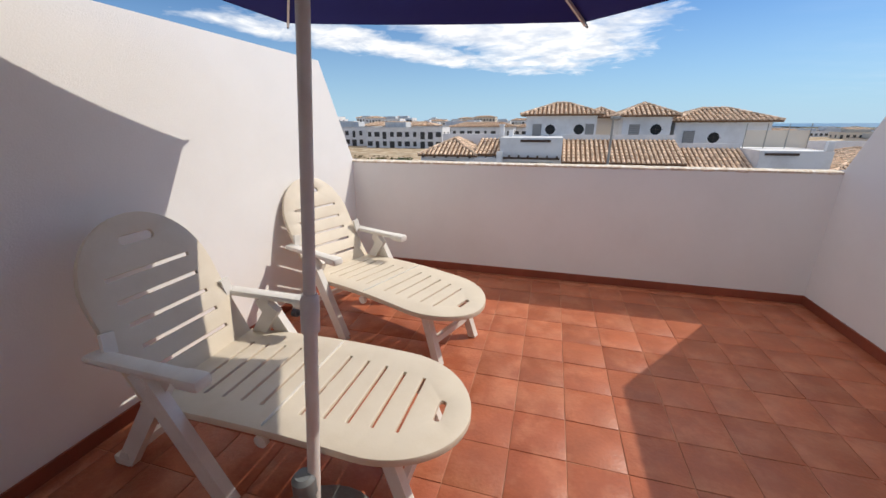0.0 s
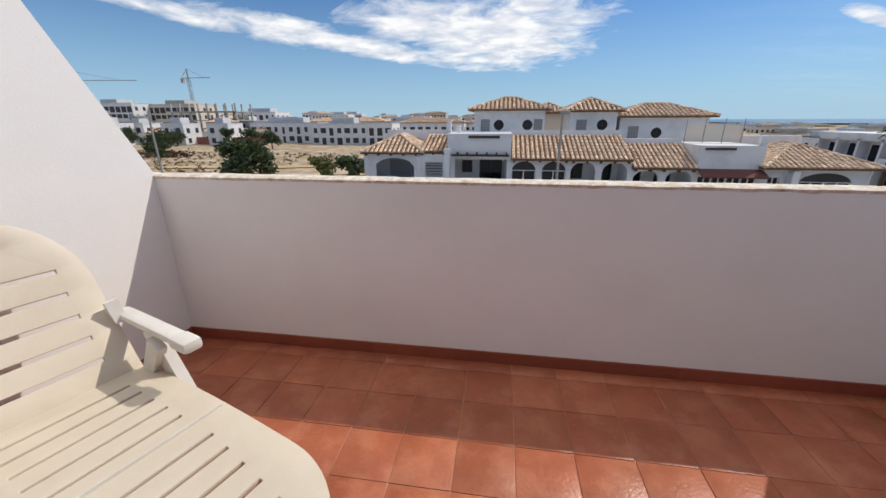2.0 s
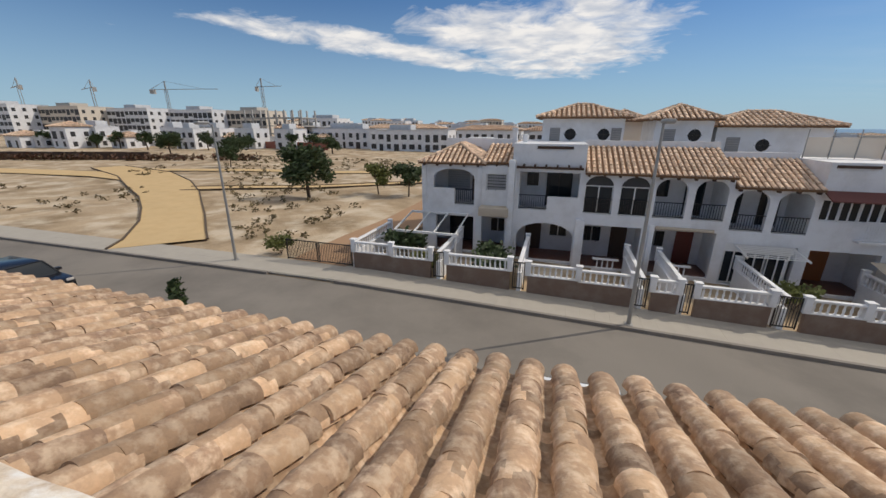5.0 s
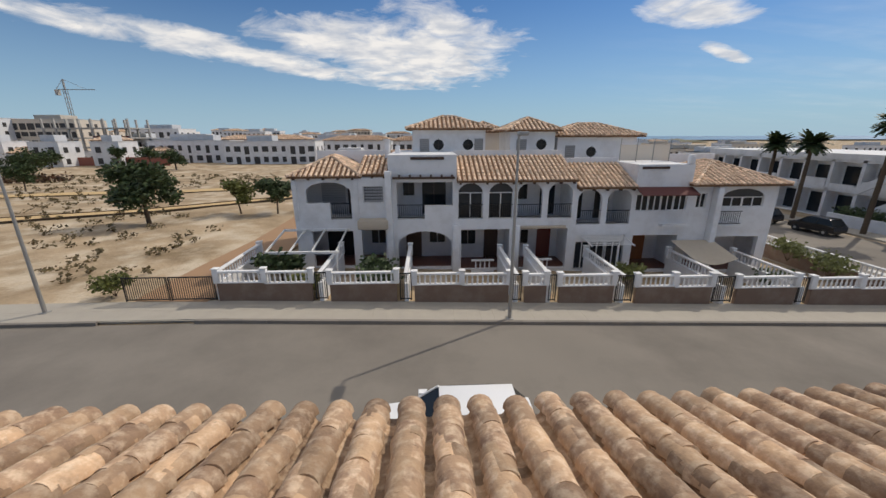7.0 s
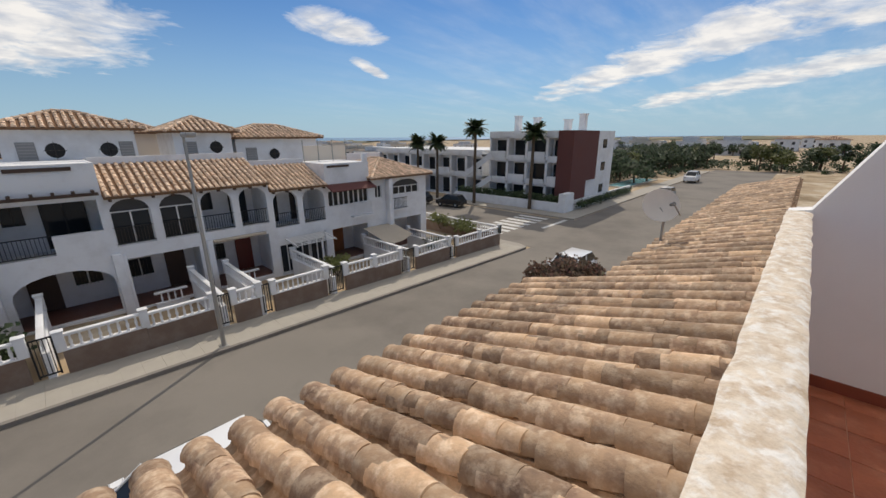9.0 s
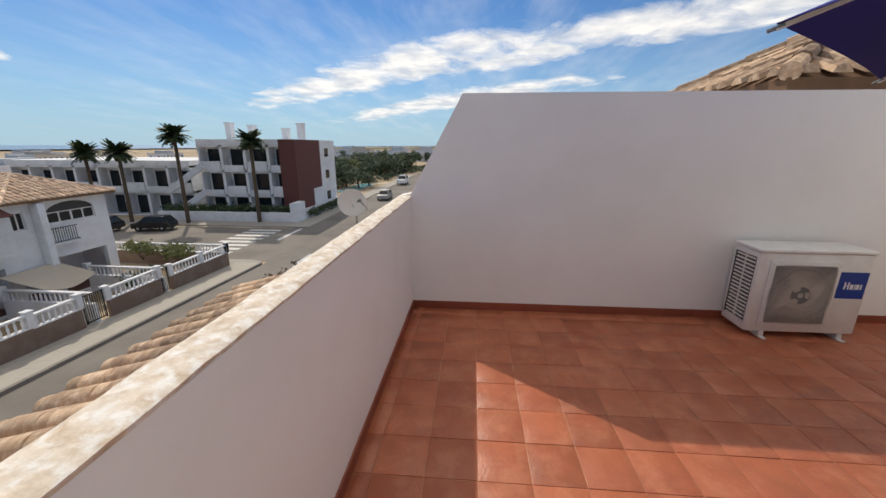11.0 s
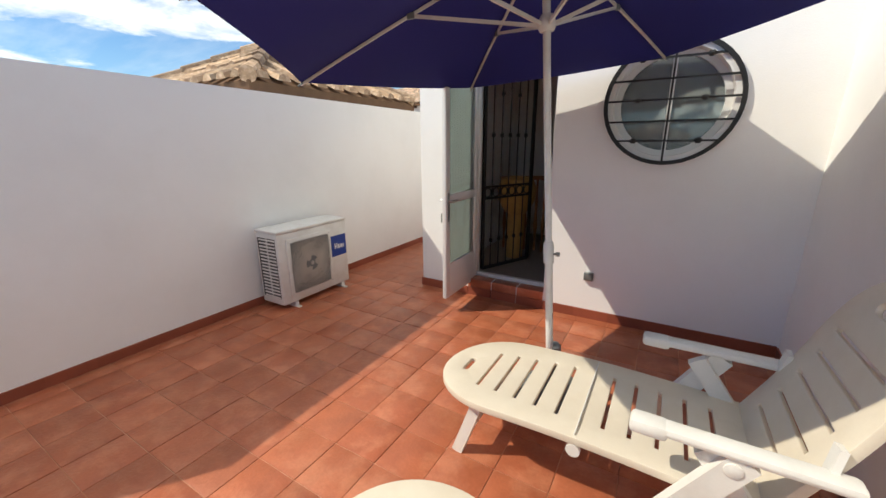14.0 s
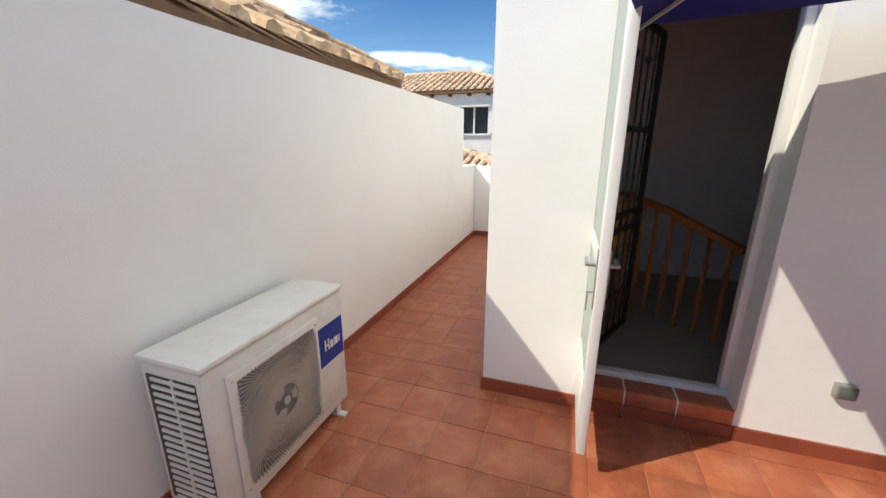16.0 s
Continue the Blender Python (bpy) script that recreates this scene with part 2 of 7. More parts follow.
M_ROOF = mat("clay_roof_tile", (0.55, 0.365, 0.225), 0.8, vary=0.2, scale=6, fine=45, bump=0.5, tint=(0.20, 0.125, 0.088), tint_amt=0.95, tint_scale=9, tint2=(0.74, 0.58, 0.42), tint2_amt=0.5, rand=0.34, spec=0.25, dist=0.008)
# Mortar bed; shade in the gaps between tiles is part of its dark colour.
M_ROOFBED = mat("roof_mortar_shade", (0.20, 0.115, 0.068), 0.95, vary=0.25, scale=10, fine=60, bump=0.6, spec=0.2)
M_ROOF_FAR = mat("orange_roof_tile", (0.74, 0.56, 0.41), 0.85, vary=0.25, scale=6, fine=30, bump=0.4, tint=(0.46, 0.27, 0.165), tint_amt=0.6, tint_scale=3, rand=0.34, island=True, spec=0.25)
M_HOUSE = mat("house_white_paint", (0.78, 0.78, 0.785), 0.9, vary=0.03, scale=0.7, fine=30, bump=0.2, tint=(0.54, 0.52, 0.50), tint_amt=0.4, tint_scale=0.9, spec=0.2)
M_CREAM = mat("cream_paint", (0.70, 0.62, 0.52), 0.9, vary=0.05, scale=0.8, fine=30, bump=0.2, spec=0.2)
M_BRICKRED = mat("dark_red_render", (0.13, 0.045, 0.038), 0.85, vary=0.12, scale=1.5, fine=20, bump=0.3)
M_GARDEN = mat("taupe_render", (0.19, 0.128, 0.095), 0.95, vary=0.08, scale=1.5, fine=40, bump=0.4, tint=(0.27, 0.225, 0.19), tint_amt=0.4, tint_scale=1.5)
M_ASPHALT = mat("asphalt", (0.222, 0.198, 0.170), 0.9, vary=0.16, scale=0.35, fine=40, bump=0.3, tint=(0.13, 0.115, 0.10), tint_amt=0.6, tint_scale=0.16, spec=0.25)
M_PAVE = mat("pavement_paving", (0.38, 0.345, 0.29), 0.9, vary=0.10, scale=2, fine=30, bump=0.2, tint=(0.26, 0.235, 0.21), tint_amt=0.4, tint_scale=0.8, rand=0.07)
# Dark for a kerb: the shade on its street face is put into the colour.
M_KERB = mat("kerb_stone", (0.22, 0.195, 0.17), 0.9, vary=0.12, scale=3, fine=40, bump=0.3, rand=0.1)
M_EARTH = mat("dry_earth", (0.43, 0.325, 0.215), 0.98, vary=0.22, scale=0.35, fine=5, bump=0.8, tint=(0.20, 0.145, 0.085), tint_amt=0.75, tint_scale=0.20, tint2=(0.60, 0.51, 0.39), tint2_amt=0.75, spec=0.1, dist=0.06)
M_SAND = mat("ochre_path", (0.57, 0.41, 0.22), 0.95, vary=0.08, scale=0.6, fine=14, bump=0.2, tint=(0.48, 0.32, 0.16), tint_amt=0.4, tint_scale=0.7, spec=0.1)
M_TRACK = mat("beaten_track", (0.37, 0.235, 0.145), 0.95, vary=0.08, scale=0.5, fine=14, bump=0.2, spec=0.1)
M_LINE = mat("road_paint", (0.62, 0.61, 0.58), 0.8, vary=0.15, scale=3, fine=20, bump=0.1)
M_LEAF = mat("leaf_green", (0.040, 0.065, 0.018), 0.65, vary=0.35, scale=2.5, fine=20, bump=0.0, rand=0.4, island=True)
M_LEAF_Y = mat("leaf_light", (0.115, 0.125, 0.025), 0.65, vary=0.3, scale=2.5, fine=20, bump=0.0, rand=0.35, island=True)
M_LEAF_R = mat("leaf_dark_red", (0.17, 0.07, 0.045), 0.65, vary=0.35, scale=2.5, fine=20, bump=0.0, rand=0.5, island=True, tint=(0.04, 0.06, 0.02), tint_amt=0.8, tint_scale=3)
M_SCRUB = mat("dry_scrub", (0.17, 0.13, 0.065), 0.9, vary=0.3, scale=2, fine=20, bump=0.0, rand=0.4, island=True)
M_BARK = mat("bark", (0.10, 0.07, 0.045), 0.95, vary=0.3, scale=10, fine=50, bump=0.6)
M_STEEL = mat("galvanised_steel", (0.36, 0.35, 0.33), 0.5, metal=0.5, vary=0.12, scale=3, fine=40, bump=0.05)
M_CARW = mat("white_car_paint", (0.80, 0.80, 0.80), 0.2, vary=0.02, bump=0.0)
M_CARB = mat("black_car_paint", (0.012, 0.012, 0.014), 0.15, vary=0.05, bump=0.0)
M_RUBBER = mat("tyre_rubber", (0.02, 0.02, 0.02), 0.85, vary=0.2, scale=20, bump=0.2)
M_LAMP_G = mat("lens_glass", (0.55, 0.50, 0.45), 0.15, vary=0.05, bump=0.0)
M_AWNING = mat("beige_canvas", (0.52, 0.44, 0.34), 0.9, vary=0.08, scale=3, fine=60, bump=0.1)
M_PLASTICROOF = mat("corrugated_sheet", (0.62, 0.58, 0.52), 0.5, vary=0.08, scale=3, fine=30, bump=0.1)
M_BROWN = mat("brown_timber", (0.075, 0.042, 0.028), 0.7, vary=0.25, scale=6, fine=40, bump=0.2)
M_SEA = mat("sea_water", (0.10, 0.20, 0.30), 0.35, vary=0.08, scale=0.01, fine=0.2, bump=0.05)
M_CONCRETE = mat("raw_concrete", (0.42, 0.40, 0.37), 0.9, vary=0.12, scale=0.6, fine=8, bump=0.2)
M_FARFIELD = mat("far_scrubland", (0.16, 0.15, 0.085), 0.95, vary=0.3, scale=0.02, fine=0.3, bump=0.0)


# ---- building blocks ----
class Geo:
    """A mesh in the making."""

    def __init__(self):
        self.v, self.f = [], []

    def add(self, verts, faces, m=None):
        k = len(self.v)
        self.v += [tuple(m @ Vector(p)) for p in verts] if m is not None else [tuple(p) for p in verts]
        self.f += [tuple(i + k for i in q) for q in faces]
        return self

    def box(self, a, b, m=None, bev=0.0):
        x0, y0, z0 = a
        x1, y1, z1 = b
        if bev <= 0:
            vs = [(x, y, z) for z in (z0, z1) for y in (y0, y1) for x in (x0, x1)]
            return self.add(vs, [(0, 2, 3, 1), (4, 5, 7, 6), (0, 1, 5, 4), (2, 6, 7, 3), (0, 4, 6, 2), (1, 3, 7, 5)], m)
        bev = min(bev, abs(x1 - x0) * 0.45, abs(y1 - y0) * 0.45, abs(z1 - z0) * 0.45)
        bm = bmesh.new()
        bmesh.ops.create_cube(bm, size=1)
        for q in bm.verts:
            q.co = ((x0 + x1) / 2 + q.co.x * (x1 - x0), (y0 + y1) / 2 + q.co.y * (y1 - y0), (z0 + z1) / 2 + q.co.z * (z1 - z0))
        bmesh.ops.bevel(bm, geom=bm.edges[:], offset=bev, segments=2, profile=0.5, affect="EDGES")
        self.bm(bm, m)
        return self

    def bm(self, bm, m=None):
        bm.verts.index_update()
        self.add([q.co for q in bm.verts], [[q.index for q in f.verts] for f in bm.faces], m)
        bm.free()
        return self

    def tube(self, p, q, r0, r1=None, n=10, caps=True):
        p, q = Vector(p), Vector(q)
        r1 = r0 if r1 is None else r1
        d = (q - p).normalized()
        u = d.orthogonal().normalized()
        w = d.cross(u)
        vs = []
        for c, r in ((p, r0), (q, r1)):
            vs += [c + (u * math.cos(2 * math.pi * i / n) + w * math.sin(2 * math.pi * i / n)) * r for i in range(n)]
        fs = [(i, (i + 1) % n, n + (i + 1) % n, n + i) for i in range(n)]
        if caps:
            fs += [tuple(reversed(range(n))), tuple(range(n, 2 * n))]
        return self.add(vs, fs)

    def bar(self, p, q, w, h, up=(0, 0, 1)):
        """A straight bar of section w by h from p to q."""
        p, q = Vector(p), Vector(q)
        d = (q - p).normalized()
        s = d.cross(Vector(up)).normalized()
        t = s.cross(d)
        vs = [c + s * (i * w / 2) + t * (j * h / 2) for c in (p, q) for j in (-1, 1) for i in (-1, 1)]
        return self.add(vs, [(0, 1, 3, 2), (4, 6, 7, 5), (0, 4, 5, 1), (2, 3, 7, 6), (0, 2, 6, 4), (1, 5, 7, 3)])

    def turn(self, prof, n=14, m=None):
        """A turned body about z from (radius, height) pairs."""
        vs = [(r * math.cos(2 * math.pi * i / n), r * math.sin(2 * math.pi * i / n), z) for r, z in prof for i in range(n)]
        fs = [(k * n + i, k * n + (i + 1) % n, (k + 1) * n + (i + 1) % n, (k + 1) * n + i) for k in range(len(prof) - 1) for i in range(n)]
        fs += [tuple(reversed(range(n))), tuple((len(prof) - 1) * n + i for i in range(n))]
        return self.add(vs, fs, m)

    def prism(self, outline, depth, m=None):
        """An outline in x, z pushed along y by depth."""
        n = len(outline)
        vs = [(x, 0, z) for x, z in outline] + [(x, depth, z) for x, z in outline]
        return self.add(vs, [tuple(range(n)), tuple(reversed(range(n, 2 * n)))] + [(i, n + i, n + (i + 1) % n, (i + 1) % n) for i in range(n)], m)

    def sheet(self, fn, nu, nv, thick=0.0):
        """A grid of fn(u, v), u and v from 0 to 1; with a thickness it is a closed slab."""
        pts = [[Vector(fn(i / nu, j / nv)) for j in range(nv + 1)] for i in range(nu + 1)]
        k = nv + 1
        flat = [p for row in pts for p in row]
        fs = [(i * k + j, (i + 1) * k + j, (i + 1) * k + j + 1, i * k + j + 1) for i in range(nu) for j in range(nv)]
        if not thick:
            return self.add(flat, fs)
        norm = [Vector((0, 0, 0)) for _ in flat]
        for f in fs:
            w = (flat[f[1]] - flat[f[0]]).cross(flat[f[3]] - flat[f[0]])
            for i in f:
                norm[i] += w
        n = len(flat)
        under = [p - q.normalized() * thick for p, q in zip(flat, norm)]
        fs2 = fs + [tuple(reversed([i + n for i in f])) for f in fs]
        rim = [i * k for i in range(nu + 1)] + [nu * k + j for j in range(1, nv + 1)] + [i * k + nv for i in range(nu - 1, -1, -1)] + [j for j in range(nv - 1, 0, -1)]
        fs2 += [(rim[i], rim[i] + n, rim[(i + 1) % len(rim)] + n, rim[(i + 1) % len(rim)]) for i in range(len(rim))]
        return self.add(flat + under, fs2)

    def mesh(self, name, material, smooth=True):
        me = bpy.data.meshes.new(name)
        me.from_pydata(self.v, [], self.f)
        me.materials.append(material)
        if smooth:
            me.polygons.foreach_set("use_smooth", [True] * len(me.polygons))
            me.set_sharp_from_angle(angle=radians(35))
        me.validate()
        me.update()
        return me


def fix_normals(me):
    bm = bmesh.new()
    bm.from_mesh(me)
    bmesh.ops.recalc_face_normals(bm, faces=bm.faces[:])
    bm.to_mesh(me)
    bm.free()


def part(name, geo, material, parent, label="", fix=True):
    """One mesh object under a thing or a part."""
    me = geo if isinstance(geo, bpy.types.Mesh) else geo.mesh(name, material)
    if fix and not isinstance(geo, bpy.types.Mesh):
        fix_normals(me)
    ob = new(name, me)
    ob.parent = parent
    return tagged(ob, label)


def thing(name, label, category, at=None, group="", kind=""):
    ob = new(name)
    ob.empty_display_size = 0.1
    if at is not None:
        ob.matrix_basis = at
    return tagged(ob, label, category, group, kind)


def solid(name, geo, material, label="", category="", group="", kind=""):
    me = geo.mesh(name, material)
    fix_normals(me)
    return tagged(new(name, me), label, category, group, kind)


def cut_wall(x0, x1, z0, z1, holes, y0, y1, m=None):
    """A wall in x and z of thickness y0 to y1, with holes given as closed outlines."""
    bm = bmesh.new()
    loops = [[(x0, z0), (x1, z0), (x1, z1), (x0, z1)]] + holes
    edges = []
    for lp in loops:
        vs = [bm.verts.new((x, y0, z)) for x, z in lp]
        edges += [bm.edges.new((vs[i], vs[(i + 1) % len(vs)])) for i in range(len(vs))]
    bmesh.ops.triangle_fill(bm, edges=edges, use_beauty=True, use_dissolve=False)
    for f in list(bm.faces):
        c = f.calc_center_median()
        for h in holes:
            inside = False
            for i in range(len(h)):
                (ax, az), (bx, bz) = h[i], h[i - 1]
                if (az > c.z) != (bz > c.z) and c.x < (bx - ax) * (c.z - az) / (bz - az) + ax:
                    inside = not inside
            if inside:
                bm.faces.remove(f)
                break
    ret = bmesh.ops.extrude_face_region(bm, geom=bm.faces[:])
    for q in ret["geom"]:
        if isinstance(q, bmesh.types.BMVert):
            q.co.y = y1
    g = Geo()
    g.bm(bm, m)
    return g


def rect(x0, x1, z0, z1):
    return [(x0, z0), (x1, z0), (x1, z1), (x0, z1)]


def arch(x0, x1, z0, zs, z1, n=10):
    """An opening with a rounded head that springs at zs and peaks at z1."""
    c, r = (x0 + x1) / 2, (x1 - x0) / 2
    return [(x0, z0), (x1, z0)] + [(c + r * math.cos(math.pi * i / n), zs + (z1 - zs) * math.sin(math.pi * i / n)) for i in range(n + 1)]


def oval(cx, cz, rx, rz, n=32):
    return [(cx + rx * math.cos(2 * math.pi * i / n), cz + rz * math.sin(2 * math.pi * i / n)) for i in range(n)]
# ---- terrace: plan in metres ----
XL, XR, YF, YB = -1.91, 2.30, 3.97, -0.21
TX, WALL_H, PAR_H, PAR_T = 1.19, 2.01, 1.12, 0.11
TILE, TX0, TY0 = 0.2640, 0.033, 3.072
Y_END = -4.35

g = Geo().box((XL - 0.2, YB, -0.25), (XR + 0.2, YF + PAR_T, -0.004))
g.box((TX, Y_END - 0.1, -0.25), (XR + 0.2, YB, -0.004))
floor = solid("floor", g, M_GROUT, "terracotta terrace floor with pale worn joints", "floor", kind="structure")

# side walls with a sloping front end
def side_wall(name, x0, x1, back, label):
    o = [(back, -0.25), (YF + PAR_T, -0.25), (YF + PAR_T, PAR_H), (YF, PAR_H + 0.02), (3.50, WALL_H), (back, WALL_H)]
    g = Geo()
    n = len(o)
    g.add([(x0, y, z) for y, z in o] + [(x1, y, z) for y, z in o],
          [tuple(range(n)), tuple(reversed(range(n, 2 * n)))] + [(i, n + i, n + (i + 1) % n, (i + 1) % n) for i in range(n)])
    return solid(name, g, M_RENDER, label, "wall", kind="structure")

side_wall("wall_west", XL - 0.15, XL, YB - 2.6, "white rendered party wall with sloping front end")
solid("wall_west_tall", Geo().box((XL - 0.15, YB - 2.6, WALL_H), (XL, 0.80, 2.75)), M_RENDER, "taller white rendered end of the party wall", "wall", kind="structure")
side_wall("wall_east", XR, XR + 0.15, -3.62, "white rendered party wall with sloping front end")
g = Geo().box((XR, Y_END - 0.1, -0.25), (XR + 0.15, -3.62, 1.2))
solid("wall_east_low", g, M_RENDER, "low end of the white rendered party wall", "wall", kind="structure")
par = solid("parapet", Geo().box((XL, YF, -0.25), (XR, YF + PAR_T, PAR_H - 0.02)), M_RENDER, "white rendered terrace parapet", "parapet", kind="structure")

def coping_z(u, v):
    x, y = XL + u * (XR - XL), YF - 0.006 + v * (PAR_T + 0.014)
    e = 0.003 * noise.noise((x * 5, y * 20, 0)) + 0.002 * noise.noise((x * 18, y * 40, 3))
    edge = 0.010 if v in (0.0, 1.0) else 0.0
    return (x, y + (0.006 * noise.noise((x * 7, 9, v)) if v in (0.0, 1.0) else 0), PAR_H + 0.006 + e - edge)
part("coping", Geo().sheet(coping_z, 110, 6, 0.03), M_COPING, par, "rough weathered pale mortar coping")
solid("corridor_end_wall", Geo().box((TX - 0.1, Y_END - 0.13, -0.25), (XR, Y_END, 1.18), bev=0.02), M_RENDER, "low white wall closing the side passage", "wall", kind="structure")

# stair tower
DX0, DX1, DZ0, DZ1 = -0.17, 0.63, 0.17, 2.28
WCX, WCZ, WR = -0.99, 1.815, 0.385
TH = 2.75
g = cut_wall(XL, TX, -0.25, TH, [rect(DX0, DX1, DZ0, DZ1), oval(WCX, WCZ, WR, WR)], YB - 0.22, YB)
tower = solid("wall_tower_front", g, M_RENDER, "white rendered stair tower wall with door and round window", "wall", kind="structure")
solid("wall_tower_side", Geo().box((TX - 0.2, Y_END, -0.25), (TX, YB - 0.22, TH)), M_RENDER, "white rendered side of the stair tower", "wall", kind="structure")
solid("ceiling", Geo().box((XL - 0.1, Y_END, TH), (TX + 0.05, YB + 0.05, TH + 0.2)), M_RENDER, "flat roof slab of the stair tower", "ceiling", kind="structure")
solid("wall_stair_back", Geo().box((XL, -2.75, -0.25), (TX - 0.2, -2.6, TH)), M_INTERIOR, "plain plaster back wall of the stairwell", "wall", kind="structure")
solid("wall_stair_west", Geo().box((XL - 0.001, -2.6, -0.25), (XL + 0.05, YB - 0.22, TH)), M_INTERIOR, "plain plaster side of the stairwell", "wall", kind="structure")
solid("floor_stair", Geo().box((XL + 0.05, -2.6, -0.25), (TX - 0.2, YB - 0.22, 0.16)), M_INFLOOR, "dark tiled landing inside the doorway", "floor", kind="structure")

# skirting
def skirting(name, p, q, h, out, count):
    s = thing(name, "row of dark terracotta skirting tiles", "skirting", kind="structure")
    p, q, out = Vector(p), Vector(q), Vector(out)
    for i in range(count):
        a, b = p.lerp(q, i / count), p.lerp(q, (i + 1) / count)
        lo = Vector((min(a.x, b.x, a.x + out.x, b.x + out.x), min(a.y, b.y, a.y + out.y, b.y + out.y), 0.0))
        hi = Vector((max(a.x, b.x, a.x + out.x, b.x + out.x), max(a.y, b.y, a.y + out.y, b.y + out.y), h))
        part("skirting_tile", Geo().box(lo, hi), M_SKIRT, s)
    return s

skirting("baseboard", (XL, YF, 0), (XR, YF, 0), 0.075, (0, -0.012, 0), 16)
skirting("baseboard", (XR, YF - 0.012, 0), (XR, Y_END, 0), 0.075, (-0.012, 0, 0), 31)
skirting("baseboard", (XL, YB, 0), (XL, YF - 0.012, 0), 0.075, (0.012, 0, 0), 16)
skirting("baseboard", (XL + 0.012, YB, 0), (DX0, YB, 0), 0.085, (0, 0.012, 0), 6)
skirting("baseboard", (DX1, YB, 0), (TX, YB, 0), 0.085, (0, 0.012, 0), 2)
skirting("baseboard", (TX, YB + 0.012, 0), (TX, Y_END, 0), 0.085, (0.012, 0, 0), 15)
skirting("baseboard", (TX + 0.012, Y_END, 0), (XR - 0.012, Y_END, 0), 0.085, (0, 0.012, 0), 4)
step = thing("door_step", "terracotta tiled door step with white metal track", "step", kind="structure")
for i in range(3):
    w = (DX1 - DX0) / 3
    part("step_tile", Geo().box((DX0 + i * w + 0.003, YB - 0.13, 0.08), (DX0 + (i + 1) * w - 0.003, YB + 0.004, 0.172), bev=0.006), M_TILE, step)
    part("skirting_tile", Geo().box((DX0 + i * w + 0.003, YB, 0), (DX0 + (i + 1) * w - 0.003, YB + 0.012, 0.085)), M_SKIRT, step)
part("door_track", Geo().box((DX0, YB - 0.19, 0.165), (DX1, YB - 0.13, 0.205), bev=0.006), M_ALU, step, "white aluminium threshold track")

# door leaf, opened outwards against the wall end
def door_leaf():
    d = thing("door_1", "open white aluminium door with curtained glass panes", "door", pose(DX1 - 0.015, YB - 0.13, 0.0, 0, 0, 90.5), kind="structure")
    L, z0, z1, t = 0.66, 0.135, 2.24, 0.04
    fr = Geo().box((0, -t / 2, z0), (0.06, t / 2, z1), bev=0.006).box((L - 0.075, -t / 2, z0), (L, t / 2, z1), bev=0.006)
    fr.box((0.06, -t / 2, z1 - 0.08), (L - 0.075, t / 2, z1), bev=0.006).box((0.06, -t / 2, 1.02), (L - 0.075, t / 2, 1.10), bev=0.006)
    fr.box((0.06, -t / 2, z0), (L - 0.075, t / 2, 0.46), bev=0.006)
    part("door_frame", fr, M_ALU, d)
    for a, b in ((0.46, 1.02), (1.10, z1 - 0.08)):
        p = part("pane", Geo().box((0.06, -0.004, a), (L - 0.075, 0.004, b)), M_GLASS, d, "clear glass pane")
        p.visible_shadow = False
        cu = Geo().sheet(lambda u, v, a=a, b=b: (0.0602 + u * (L - 0.1354), -0.008 - 0.0035 * (1 + math.sin(u * 62)), a + 0.001 + v * (b - a - 0.002)), 60, 1, 0.002)
        part("curtain", cu, M_CURTAIN, d, "gathered white net curtain")
    lk = Geo().box((L - 0.055, -t / 2 - 0.006, 0.86), (L - 0.02, -t / 2, 1.12), bev=0.004)
    lk.box((L - 0.055, t / 2, 0.86), (L - 0.02, t / 2 + 0.006, 1.12), bev=0.004)
    lp = part("lock_plate", lk, M_METAL, d, "worn metal lock plate")
    h = Geo().tube((L - 0.04, -0.02, 1.05), (L - 0.04, -0.065, 1.05), 0.008).tube((L - 0.04, -0.06, 1.05), (L - 0.14, -0.06, 1.05), 0.009)
    h.tube((L - 0.04, 0.02, 1.05), (L - 0.04, 0.065, 1.05), 0.008).tube((L - 0.04, 0.06, 1.05), (L - 0.14, 0.06, 1.05), 0.009)
    part("handle", h, M_METAL, lp, "brushed metal lever handle")
    part("keys", Geo().tube((L - 0.04, -0.026, 0.93), (L - 0.04, -0.05, 0.93), 0.004).box((L - 0.05, -0.05, 0.85), (L - 0.03, -0.045, 0.93)), M_METAL, lp, "small bunch of keys hanging from the lock")
    return d
door_leaf()
fr = thing("door_frame", "white aluminium door frame in the tower wall", "door frame", kind="structure")
part("jamb", Geo().box((DX0, YB - 0.20, 0.205), (DX0 + 0.04, YB - 0.14, DZ1), bev=0.005), M_ALU, fr)
part("jamb", Geo().box((DX1 - 0.04, YB - 0.20, 0.205), (DX1, YB - 0.14, DZ1), bev=0.005), M_ALU, fr)
part("head", Geo().box((DX0 + 0.04, YB - 0.20, DZ1 - 0.04), (DX1 - 0.04, YB - 0.14, DZ1), bev=0.005), M_ALU, fr)

# wrought-iron security gate, swung inwards
ig = thing("security_gate", "open black wrought-iron security gate with knotted bars", "gate", pose(DX1 - 0.05, YB - 0.24, 0.0, 0, 0, -115))
GL, gz0, gz1 = 0.70, 0.22, 2.20
